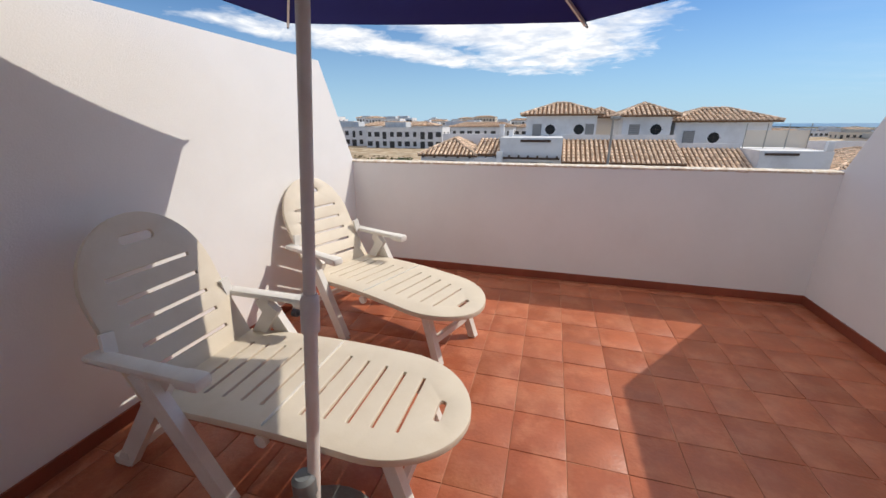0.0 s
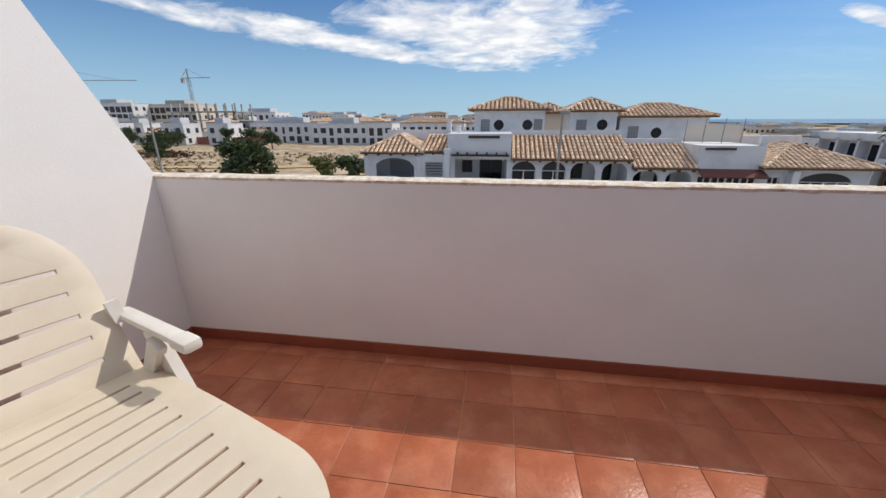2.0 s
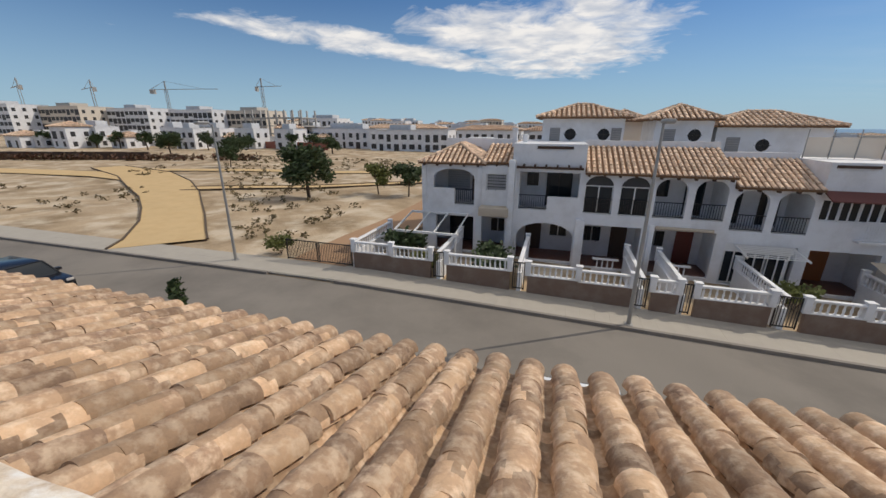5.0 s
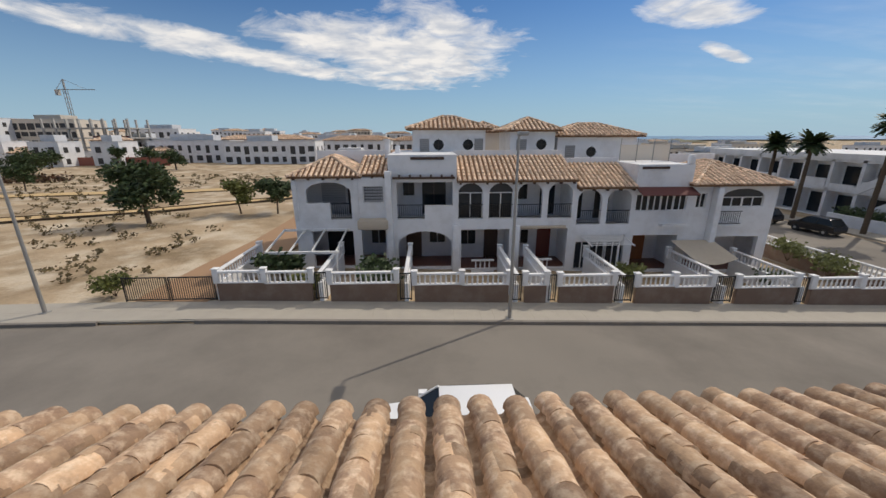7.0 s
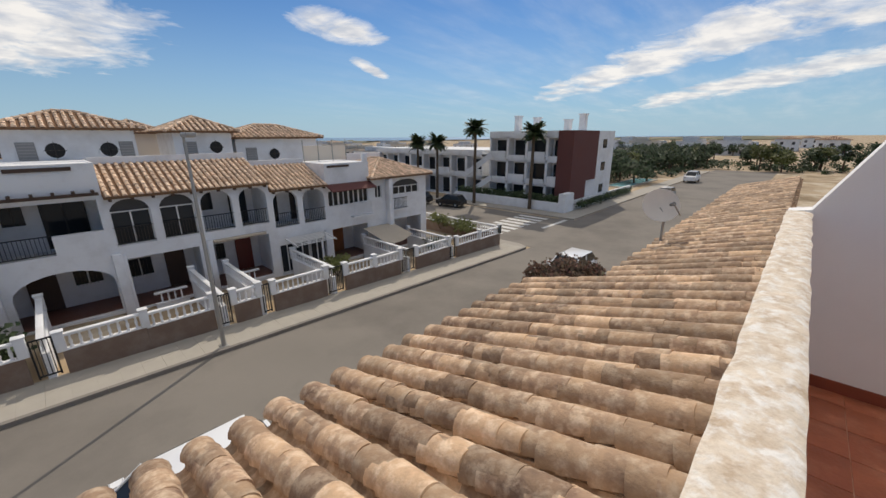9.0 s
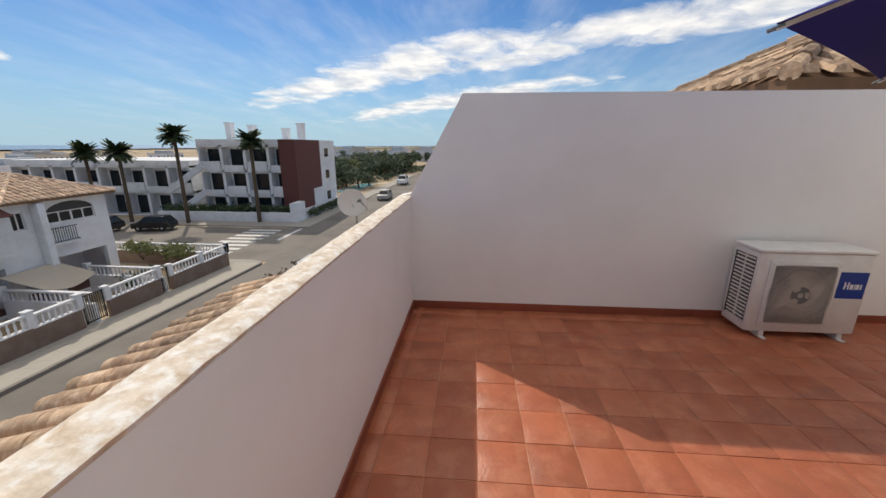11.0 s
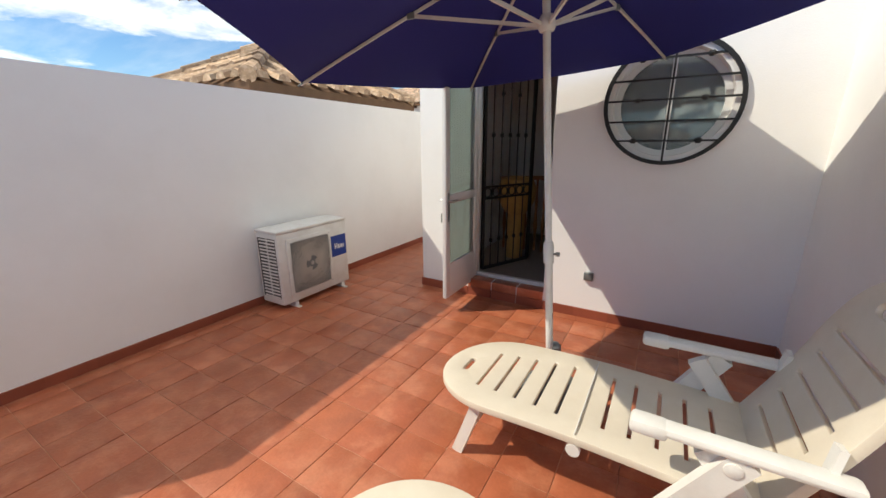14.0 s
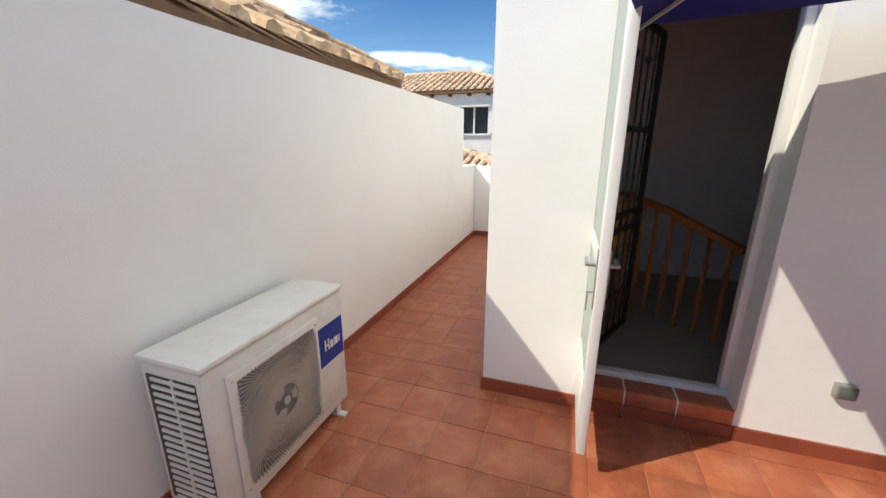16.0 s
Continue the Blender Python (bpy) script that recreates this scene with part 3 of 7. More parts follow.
part("gate_frame", Geo().bar((0, 0, gz0), (0, 0, gz1), 0.03, 0.03, (1, 0, 0)).bar((GL, 0, gz0), (GL, 0, gz1), 0.03, 0.03, (1, 0, 0))
     .bar((0, 0, gz0), (GL, 0, gz0), 0.03, 0.03).bar((0, 0, gz1), (GL, 0, gz1), 0.03, 0.03).bar((0, 0, 0.98), (GL, 0, 0.98), 0.02, 0.02).bar((0, 0, 1.10), (GL, 0, 1.10), 0.02, 0.02), M_IRON, ig)
for i in range(5):
    x = GL * (i + 1) / 6
    b = part("bar", Geo().tube((x, 0, gz0), (x, 0, gz1), 0.007, n=8), M_IRON, ig)
    for z in ((1.62, 2.02) if i % 2 else (1.62,)) + (0.52,):
        part("knot", Geo().turn([(0.004, -0.028), (0.019, -0.012), (0.019, 0.012), (0.004, 0.028)], 8, pose(x, 0, z)), M_IRON, b)
for i in range(6):
    x = GL * (i + 0.5) / 6
    rg = Geo()
    for k in range(12):
        a, c = 2 * math.pi * k / 12, 2 * math.pi * (k + 1) / 12
        rg.bar((x + 0.048 * math.cos(a), 0, 1.04 + 0.048 * math.sin(a)), (x + 0.048 * math.cos(c), 0, 1.04 + 0.048 * math.sin(c)), 0.01, 0.01, (0, 1, 0))
    part("ring", rg, M_IRON, ig)

# stair balustrade inside
bal = thing("stair_balustrade", "varnished orange wood stair balustrade with turned spindles", "balustrade")
rail_pts = [(0.85, -1.60, 1.10), (0.30, -1.66, 1.12), (0.05, -1.40, 1.05), (-0.35, -0.98, 0.86)]
hr = Geo()
for a, b in zip(rail_pts, rail_pts[1:]):
    hr.bar(a, b, 0.06, 0.045)
part("handrail", hr, M_WOOD, bal)
sp = Geo().turn([(0.014, 0), (0.018, 0.06), (0.012, 0.12), (0.026, 0.30), (0.014, 0.46), (0.018, 0.56), (0.011, 0.66), (0.016, 0.82)], 10).mesh("spindle", M_WOOD)
for a, b, n in ((rail_pts[0], rail_pts[1], 4), (rail_pts[1], rail_pts[2], 3), (rail_pts[2], rail_pts[3], 4)):
    for i in range(n):
        c = Vector(a).lerp(Vector(b), (i + 0.5) / n)
        s = part("spindle", sp, M_WOOD, bal)
        s.matrix_basis = Matrix.Translation((c.x, c.y, 0.16)) @ Matrix.Diagonal((1, 1, (c.z - 0.16) / 0.82, 1))
wk = thing("wicker_basket", "round yellow wicker basket on the landing", "basket", pose(0.50, -1.25, 0.16))
part("body", Geo().turn([(0.10, 0), (0.11, 0.55), (0.17, 0.62), (0.22, 0.72), (0.235, 0.86), (0.19, 0.97), (0.10, 1.0)], 18), M_WICKER, wk)

# round window
win = thing("window_1", "round white window with black iron grille", "window", kind="structure")
def ring(cx, cz, r0, r1, y0, y1, n=40):
    g = Geo()
    vs = []
    for i in range(n):
        a = 2 * math.pi * i / n
        for r, y in ((r0, y0), (r1, y0), (r1, y1), (r0, y1)):
            vs.append((cx + r * math.cos(a), y, cz + r * math.sin(a)))
    return g.add(vs, [(4 * i + k, 4 * i + (k + 1) % 4, 4 * ((i + 1) % n) + (k + 1) % 4, 4 * ((i + 1) % n) + k) for i in range(n) for k in range(4)])
part("window_frame", ring(WCX, WCZ, WR - 0.045, WR + 0.004, YB - 0.17, YB - 0.12), M_ALU, win)
part("mullion", Geo().box((WCX - 0.015, YB - 0.16, WCZ - WR + 0.04), (WCX + 0.015, YB - 0.13, WCZ + WR - 0.04)), M_ALU, win)
gp = Geo().prism(oval(WCX, WCZ, WR - 0.04, WR - 0.04), 0.006, Matrix.Translation((0, YB - 0.15, 0)))
part("pane", gp, M_GLASS, win, "bluish glass pane").visible_shadow = False
part("blind", Geo().box((WCX - WR, YB - 0.235, WCZ - WR), (WCX + WR, YB - 0.225, WCZ + WR)), mat("grey_blind", (0.11, 0.125, 0.13), 0.6, vary=0.08, bump=0.1), win, "closed grey roller blind")
wg = thing("window_grille", "round black wrought-iron window grille", "grille")
part("grille_ring", ring(WCX, WCZ, 0.418, 0.446, YB + 0.002, YB + 0.030), M_IRON, wg)
for k, z in enumerate((-0.27, -0.13, 0.02, 0.16, 0.30)):
    hw = math.sqrt(0.43 ** 2 - z * z)
    b = part("bar", Geo().bar((WCX - hw, YB + 0.016, WCZ + z), (WCX + hw, YB + 0.016, WCZ + z), 0.014, 0.014), M_IRON, wg)
    if k in (0, 2, 4):
        for s in (-0.5, 0.5):
            part("knot", Geo().turn([(0.004, -0.028), (0.02, -0.012), (0.02, 0.012), (0.004, 0.028)], 8, pose(WCX + s * 0.42, YB + 0.016, WCZ + z, 0, 90, 0)), M_IRON, b)
part("bar", Geo().bar((WCX, YB + 0.026, WCZ - 0.43), (WCX, YB + 0.026, WCZ + 0.43), 0.014, 0.014, (1, 0, 0)), M_IRON, wg)

ob = thing("wall_socket", "grey weatherproof wall socket", "socket", pose(-0.56, YB, 0.40))
part("socket_box", Geo().box((-0.04, 0, -0.038), (0.04, 0.035, 0.038), bev=0.006), M_STEEL, ob)
part("socket_cover", Geo().box((-0.036, 0.035, -0.028), (0.036, 0.045, 0.034), bev=0.004), M_BASE, ob, "dark grey hinged cover")

# air conditioner
ac = thing("air_conditioner", "white outdoor air conditioner unit standing on the floor", "air conditioner", pose(1.93, 0.20, 0.0))
AW, AD, AZ0, AZ1 = 0.865, 0.31, 0.055, 0.775
part("casing", Geo().box((0, 0, AZ0), (AD, AW, AZ1 - 0.03), bev=0.012), M_AC, ac)
part("lid", Geo().box((-0.008, -0.008, AZ1 - 0.03), (AD + 0.008, AW + 0.008, AZ1), bev=0.012), M_AC, ac)
fy0, fy1, fz0, fz1 = 0.24, 0.78, 0.11, 0.685
pan = part("fan_panel", Geo().box((-0.016, fy0, fz0), (0.0, fy1, fz1), bev=0.007), M_AC, ac)
part("fan_recess", Geo().box((-0.018, fy0 + 0.04, fz0 + 0.04), (-0.0165, fy1 - 0.04, fz1 - 0.04)), M_GREY, pan)
cy, cz = (fy0 + fy1) / 2, (fz0 + fz1) / 2
hy, hz = (fy1 - fy0) / 2 - 0.03, (fz1 - fz0) / 2 - 0.03
grd = Geo()
for i in range(116):
    # fine wires that swirl outwards from the hub to the rounded square rim
    a0 = 2 * math.pi * i / 116
    pts = []
    for k in range(8):
        f = k / 7
        a = a0 + 1.15 * (1 - f) ** 1.5
        rim = 1.0 / (abs(math.cos(a)) ** 12 + abs(math.sin(a)) ** 12) ** (1 / 12)
        r = 0.075 + (rim - 0.075 / hy) * hy * f
        pts.append((-0.023, cy + r * math.cos(a), cz + r * math.sin(a) * (1 + (hz / hy - 1) * f)))
    for p, q in zip(pts, pts[1:]):
        grd.bar(p, q, 0.0040, 0.004, (1, 0, 0))
for k in range(1, 5):
    r = 0.05 + 0.048 * k
    for i in range(40):
        a, c = 2 * math.pi * i / 40, 2 * math.pi * (i + 1) / 40
        grd.bar((-0.021, cy + r * math.cos(a), cz + r * math.sin(a)), (-0.021, cy + r * math.cos(c), cz + r * math.sin(c)), 0.004, 0.003, (1, 0, 0))
for k in range(3):
    # three broad fan blades close behind the wires
    a = 2.1 * k + 0.5
    blade = Geo().sheet(lambda u, v, a=a: (-0.0195 - 0.001 * v, cy + (0.04 + 0.17 * u) * math.cos(a + 0.5 * u + 0.9 * v), cz + (0.04 + 0.17 * u) * math.sin(a + 0.5 * u + 0.9 * v)), 6, 6, 0.0012)
    part("fan_blade", blade, M_ACGRID, pan, fix=False)
part("grille", grd, M_ACGRID, pan, "fine swirled wire fan grille", fix=False)
part("fan_hub", Geo().turn([(0.022, 0), (0.019, 0.004), (0.006, 0.005)], 20, pose(-0.0255, cy, cz, 0, -90, 0)), M_ACGRID, pan)
for z in (fz0 + 0.03, fz1 - 0.03):
    for y in (fy0 + 0.02, fy1 - 0.02):
        part("screw", Geo().turn([(0.006, 0), (0.004, 0.003)], 8, pose(-0.016, y, z, 0, -90, 0)), M_METAL, pan)
slots = part("louvre_panel", Geo().box((0.03, AW, 0.12), (AD - 0.03, AW + 0.002, 0.70)), M_ACDARK, ac, "side vent with white louvres over dark fins")
for c in (0, 1):
    for i in range(18):
        z = 0.125 + i * 0.0325
        part("slat", Geo().box((0.034 + c * 0.113, AW + 0.002, z), (0.034 + c * 0.113 + 0.105, AW + 0.008, z + 0.013)), M_AC, slots)
part("rib", Geo().box((0.139, AW + 0.002, 0.12), (0.147, AW + 0.009, 0.70)), M_AC, slots)
badge = part("badge", Geo().box((-0.003, 0.018, 0.375), (0.0, 0.228, 0.60)), M_BADGE, ac, "square blue brand badge")
for y, h, w in ((0.178, 0.050, 0.010), (0.150, 0.050, 0.010), (0.125, 0.034, 0.022), (0.100, 0.036, 0.008), (0.080, 0.034, 0.022), (0.055, 0.034, 0.010)):
    part("letter_bar", Geo().box((-0.0045, y - w / 2, 0.455), (-0.003, y + w / 2, 0.455 + h * 1.25)), M_LETTER, badge)
part("letter_bar", Geo().box((-0.0045, 0.150, 0.48), (-0.003, 0.178, 0.489)), M_LETTER, badge)
for y in (0.10, 0.72):
    ft = Geo().box((-0.045, y - 0.02, 0.0), (AD + 0.02, y + 0.02, 0.012), bev=0.004).box((0.0, y - 0.02, 0.012), (AD, y + 0.02, AZ0))
    part("foot", ft, M_AC, ac, "rusty metal mounting foot")


# ---- sun loungers ----
def rounded(u0, u1, half, r_end, n=12):
    """Half width of a slab along its length, rounded at the far end."""
    def w(u):
        k = max(0.0, (u - (u1 - r_end)) / r_end)
        return half * math.sqrt(max(0.0, 1 - k * k)) if k > 0 else half
    return w


def slab(name, length, half, r_end, slots, grip, lift, material, parent, m):
    """A moulded slab in x (length) and y with cross slots and a grip hole; lift gives its curve. It is thickened with a solidify step."""
    w = rounded(0, length, half, r_end)
    bm = bmesh.new()
    us = [length * i / 10 for i in range(10)]
    us = [u for u in us if u < length - r_end] + [length - r_end + r_end * math.sin(math.pi / 2 * i / 14) for i in range(15)]
    rim = [(u, -w(u)) for u in us] + [(u, w(u)) for u in reversed(us[:-1])]
    loops = [rim]
    for u, hw, wd in slots:
        loops.append([(u - wd, -hw), (u + wd, -hw), (u + wd, hw), (u - wd, hw)])
    u, hw, wd = grip
    loops.append([(u + wd * math.cos(a) * 1.0, (hw - wd) * (1 if math.sin(a) > 0 else -1) + wd * math.sin(a)) for a in [2 * math.pi * (i + 0.5) / 12 for i in range(12)]])
    edges = []
    for lp in loops:
        vs = [bm.verts.new((x, y, 0)) for x, y in lp]
        edges += [bm.edges.new((vs[i], vs[(i + 1) % len(vs)])) for i in range(len(vs))]
    bmesh.ops.triangle_fill(bm, edges=edges, use_beauty=True, use_dissolve=False)
    for f in list(bm.faces):
        c = f.calc_center_median()
        for h in loops[1:]:
            xs, ys = [p[0] for p in h], [p[1] for p in h]
            if min(xs) < c.x < max(xs) and min(ys) < c.y < max(ys):
                bm.faces.remove(f)
                break
    for f in bm.faces:
        f.normal_update()
        if f.normal.z < 0:
            f.normal_flip()
    ret = bmesh.ops.extrude_face_region(bm, geom=bm.faces[:])
    for q in ret["geom"]:
        if isinstance(q, bmesh.types.BMVert):
            q.co.z -= 0.034 if abs(q.co.y) > w(q.co.x) - 0.002 or q.co.x < 0.002 else 0.022
    for q in bm.verts:
        q.co.z += lift(q.co.x, q.co.y)
    bmesh.ops.recalc_face_normals(bm, faces=bm.faces[:])
    sharp = [e for e in bm.edges if len(e.link_faces) == 2 and e.calc_face_angle(0) > 0.9]
    bmesh.ops.bevel(bm, geom=sharp, offset=0.004, segments=2, profile=0.5, affect="EDGES")
    g = Geo()
    g.bm(bm)
    ob = part(name, g, material, parent)
    ob.matrix_basis = m
    return ob


def lounger(label, at, lean):
    """Local x runs from the head to the foot; x = 0 lies under the hinge of seat and back."""
    d = thing("sun_lounger", label, "sun lounger", at, "sun loungers on the terrace")
    seat_slots = [(0.12 + 0.098 * i, 0.20, 0.008) for i in range(5)] + [(0.70 + 0.098 * i, 0.205 - 0.01 * i, 0.008) for i in range(5)]
    slab("seat", 1.34, 0.318, 0.36, seat_slots, (1.215, 0.06, 0.016), lambda x, y: 0.025 * math.sin(x * 2.6) - 0.006 * math.cos(y * 9) , M_RESIN, d, pose(0, 0, 0.375))
    back_slots = [(0.10 + 0.105 * i, 0.195, 0.009) for i in range(5)]
    slab("backrest", 0.78, 0.30, 0.35, back_slots, (0.665, 0.078, 0.021), lambda x, y: -0.03 * math.sin(x * 3.8), M_RESIN, d, pose(0.01, 0, 0.378, 0, 0, 180) @ pose(0, 0, 0, 0, -lean, 0))
    part("seat_joint", Geo().box((0.600, -0.30, 0.401), (0.604, 0.30, 0.4135)), M_RESIN_W, d, "thin joint between the seat halves")
    for s in (-1, 1):
        y = s * 0.338
        arm = Geo().box((-0.17, y - 0.036, 0.575), (0.39, y + 0.036, 0.612), bev=0.016)
        arm.box((0.30, y - 0.04, 0.56), (0.42, y + 0.04, 0.614), bev=0.018)
        part("armrest", arm, M_RESIN_W, d)
        part("front_leg", Geo().bar((0.09, y, 0.575), (0.42, y + s * 0.015, 0.01), 0.085, 0.045, (0, 1, 0)).box((0.37, y - 0.02 + s * 0.015, 0.0), (0.46, y + 0.02 + s * 0.015, 0.02), bev=0.006), M_RESIN_W, d)
        part("rear_leg", Geo().bar((0.19, y - s * 0.03, 0.55), (-0.18, y - s * 0.02, 0.03), 0.075, 0.04, (0, 1, 0)).box((-0.25, y - s * 0.02 - 0.022, 0.0), (-0.16, y - s * 0.02 + 0.022, 0.05), bev=0.01), M_RESIN_W, d)
        part("pivot", Geo().turn([(0.026, 0), (0.026, 0.010), (0.012, 0.014)], 14, pose(0.12, y + s * 0.018, 0.535, -90 * s, 0, 0)), M_RESIN_W, d)
        part("foot_leg", Geo().bar((1.05, s * 0.20, 0.36), (1.17, s * 0.215, 0.0), 0.055, 0.045, (0, 1, 0)), M_RESIN_W, d)
        part("hinge_bracket", Geo().turn([(0.028, 0), (0.028, 0.02)], 12, pose(0.60, s * 0.30, 0.345, -90 * s, 0, 0)), M_RESIN_W, d)
        part("rack", Geo().bar((-0.115, y - s * 0.045, 0.68), (-0.10, y - s * 0.03, 0.575), 0.02, 0.05, (0, 1, 0)), M_RESIN_W, d)
    part("cross_bar", Geo().bar((1.118, -0.21, 0.15), (1.118, 0.21, 0.15), 0.03, 0.045), M_RESIN_W, d)
    part("rear_stretcher", Geo().bar((-0.165, -0.34, 0.07), (-0.165, 0.34, 0.07), 0.03, 0.04), M_RESIN_W, d)
    return d

lounger("cream resin sun lounger beneath the blue parasol", pose(-1.455, 1.52, 0, 0, 0, -0.5), 70)
lounger("cream resin sun lounger near the parapet corner", pose(-1.505, 2.90, 0, 0, 0, -20.0), 63)

# ---- parasol ----
PB, PT = Vector((-0.59, 1.092, 0.0)), Vector((-0.447, 1.264, 2.45))
axis = (PT - PB).normalized()
tilt = Vector((0, 0, 1)).rotation_difference(axis).to_matrix().to_4x4()
um = thing("parasol", "open navy blue parasol on a white pole", "parasol", Matrix.Translation(PB) @ tilt)
part("lower_pole", Geo().tube((0, 0, 0.05), (0, 0, 0.98), 0.021, n=16), M_POLE, um)
part("upper_pole", Geo().tube((0, 0, 0.98), (0, 0, 2.50), 0.018, n=16), M_POLE, um)
cl = part("collar", Geo().turn([(0.028, 0.90), (0.028, 1.00), (0.022, 1.02)], 16), M_POLE, um)
part("knob", Geo().tube((-0.02, 0, 0.95), (-0.05, 0, 0.95), 0.007).tube((-0.042, 0, 0.95), (-0.058, 0, 0.95), 0.012), M_GREY, cl, "grey plastic clamp knob")
RIBS, ZA = 6, 2.40
to_local = (Matrix.Translation(PB) @ tilt).inverted()
# rib ends in the world: the cloth sits a little askew on its pole
ENDS = [to_local @ Vector(p) for p in ((0.913, 1.489, 1.886), (0.22, 2.46, 1.945), (-1.386, 2.407, 2.03), (-1.87, 0.83, 2.20), (-0.925, -0.18, 2.12), (0.555, -0.06, 2.01))]
def rib_at(k, u, drop=0.0):
    e = ENDS[k % RIBS]
    return Vector((e.x * u, e.y * u, ZA + (e.z - ZA) * u ** 1.15 - drop))
cano = Geo()
def canopy(k):
    def fn(u, v):
        bow = 4 * v * (1 - v)
        p = rib_at(k, u).lerp(rib_at(k + 1, u), v)
        return (p.x * (1 - 0.03 * bow * u), p.y * (1 - 0.03 * bow * u), p.z - 0.02 * bow * u)
    return fn
for k in range(RIBS):
    cano.sheet(canopy(k), 12, 12, 0.003)
part("canopy", cano, M_CLOTH, um, "navy blue woven cloth canopy", fix=False)
ru = part("runner", Geo().turn([(0.032, 2.03), (0.040, 2.045), (0.040, 2.075), (0.026, 2.10)], 16), M_POLE, um)
part("finial", Geo().turn([(0.02, 2.45), (0.03, 2.48), (0.012, 2.53), (0.004, 2.56)], 12), M_GREY, um)
for k in range(RIBS):
    rib = Geo()
    for i in range(8):
        rib.bar(tuple(rib_at(k, i / 8, 0.016)), tuple(rib_at(k, (i + 1) / 8, 0.016)), 0.011, 0.014)
    rb = part("rib", rib, M_POLE, um)
    m = rib_at(k, 0.47, 0.02)
    flat = Vector((ENDS[k].x, ENDS[k].y, 0)).normalized()
    part("strut", Geo().bar((flat.x * 0.035, flat.y * 0.035, 2.06), tuple(m), 0.012, 0.016), M_POLE, rb)
    part("joint", Geo().box((-0.02, -0.01, -0.014), (0.02, 0.01, 0.014), pose(m.x, m.y, m.z, 0, 0, math.degrees(math.atan2(flat.y, flat.x)))), M_GREY, rb)
    part("tip", Geo().tube(tuple(rib_at(k, 0.985, 0.014)), tuple(rib_at(k, 1.015, 0.014)), 0.008, 0.006, 8), M_GREY, rb)
bt = thing("weighted_stand", "round dark granite-look weighted stand under the parasol", "stand", pose(PB.x, PB.y, 0))
part("foot", Geo().turn([(0.25, 0), (0.25, 0.035), (0.235, 0.055), (0.10, 0.085), (0.04, 0.10)], 28), M_BASE, bt)
part("stem", Geo().turn([(0.036, 0.10), (0.034, 0.30), (0.040, 0.31), (0.040, 0.37), (0.028, 0.385)], 16), M_GREY, bt, "grey plastic pole holder")
# ---- own roof slope below the parapet, with barrel tiles ----
EY, EZ, SLOPE, PITCH = 6.36, -0.16, 0.27, 0.2428
roof = thing("own_roof", "weathered clay barrel tile roof below the parapet", "roof", kind="structure")
RX0, RX1 = -8.2, 14.0
y_top = YF + PAR_T
bed = Geo()
sl = lambda y: EZ - 0.115 + (EY - y) * SLOPE
XS, EY2 = 3.24, 5.47  # beyond XS the neighbour's eave is set back
for xa, xb, ye in ((RX0, XS, EY), (XS, RX1, EY2)):
    bed.add([(xa, y_top, sl(y_top)), (xb, y_top, sl(y_top)), (xb, ye - 0.03, sl(ye - 0.03)), (xa, ye - 0.03, sl(ye - 0.03)),
             (xa, y_top, -0.9), (xb, y_top, -0.9), (xb, ye - 0.03, sl(ye) - 0.12), (xa, ye - 0.03, sl(ye) - 0.12)],
            [(0, 1, 2, 3), (4, 7, 6, 5), (0, 4, 5, 1), (2, 6, 7, 3), (0, 3, 7, 4), (1, 5, 6, 2)])
part("roof_bed", bed, M_ROOFBED, roof, "mortar bed darkened for the shade between tile rows")
TL = 0.27
def barrel(r0, r1, length, up, n=8):
    """A half-round tile along +y from the wide lower end; up is 1 for covers and -1 for pans."""
    g = Geo()
    vs = []
    for t in (0.0, 0.017):
        for y, r in ((0, r0), (length, r1)):
            for i in range(n + 1):
                a = math.pi * i / n
                vs.append(((r - t) * math.cos(a), y, up * ((r - t) * math.sin(a) * 0.92)))
    k = n + 1
    fs = []
    for i in range(n):
        fs += [(i, i + 1, k + i + 1, k + i), (2 * k + i + 1, 2 * k + i, 3 * k + i, 3 * k + i + 1), (i + 1, i, 2 * k + i, 2 * k + i + 1), (k + i, k + i + 1, 3 * k + i + 1, 3 * k + i)]
    fs += [(0, k, 3 * k, 2 * k), (k - 1, 3 * k - 1, 4 * k - 1, 2 * k - 1)]
    g.add(vs, fs)
    return g
covers = [barrel(0.098 + d, 0.070 + d, TL, 1).mesh("roof_tile", M_ROOF) for d in (0.0, 0.003, -0.003)]
for me in covers:
    fix_normals(me)
pan = barrel(0.060, 0.075, TL, -1).mesh("pan_tile", M_ROOF)
fix_normals(pan)
ang = math.degrees(math.atan(SLOPE))
rows_n = 20
step_y = (EY - y_top - 0.02) / (rows_n - 0.15) 
rest = Geo()
rnd = random.Random(5)
kx0 = -0.844
cols = [kx0 + PITCH * i for i in range(-30, 61) if RX0 < kx0 + PITCH * i < RX1 - 0.1]
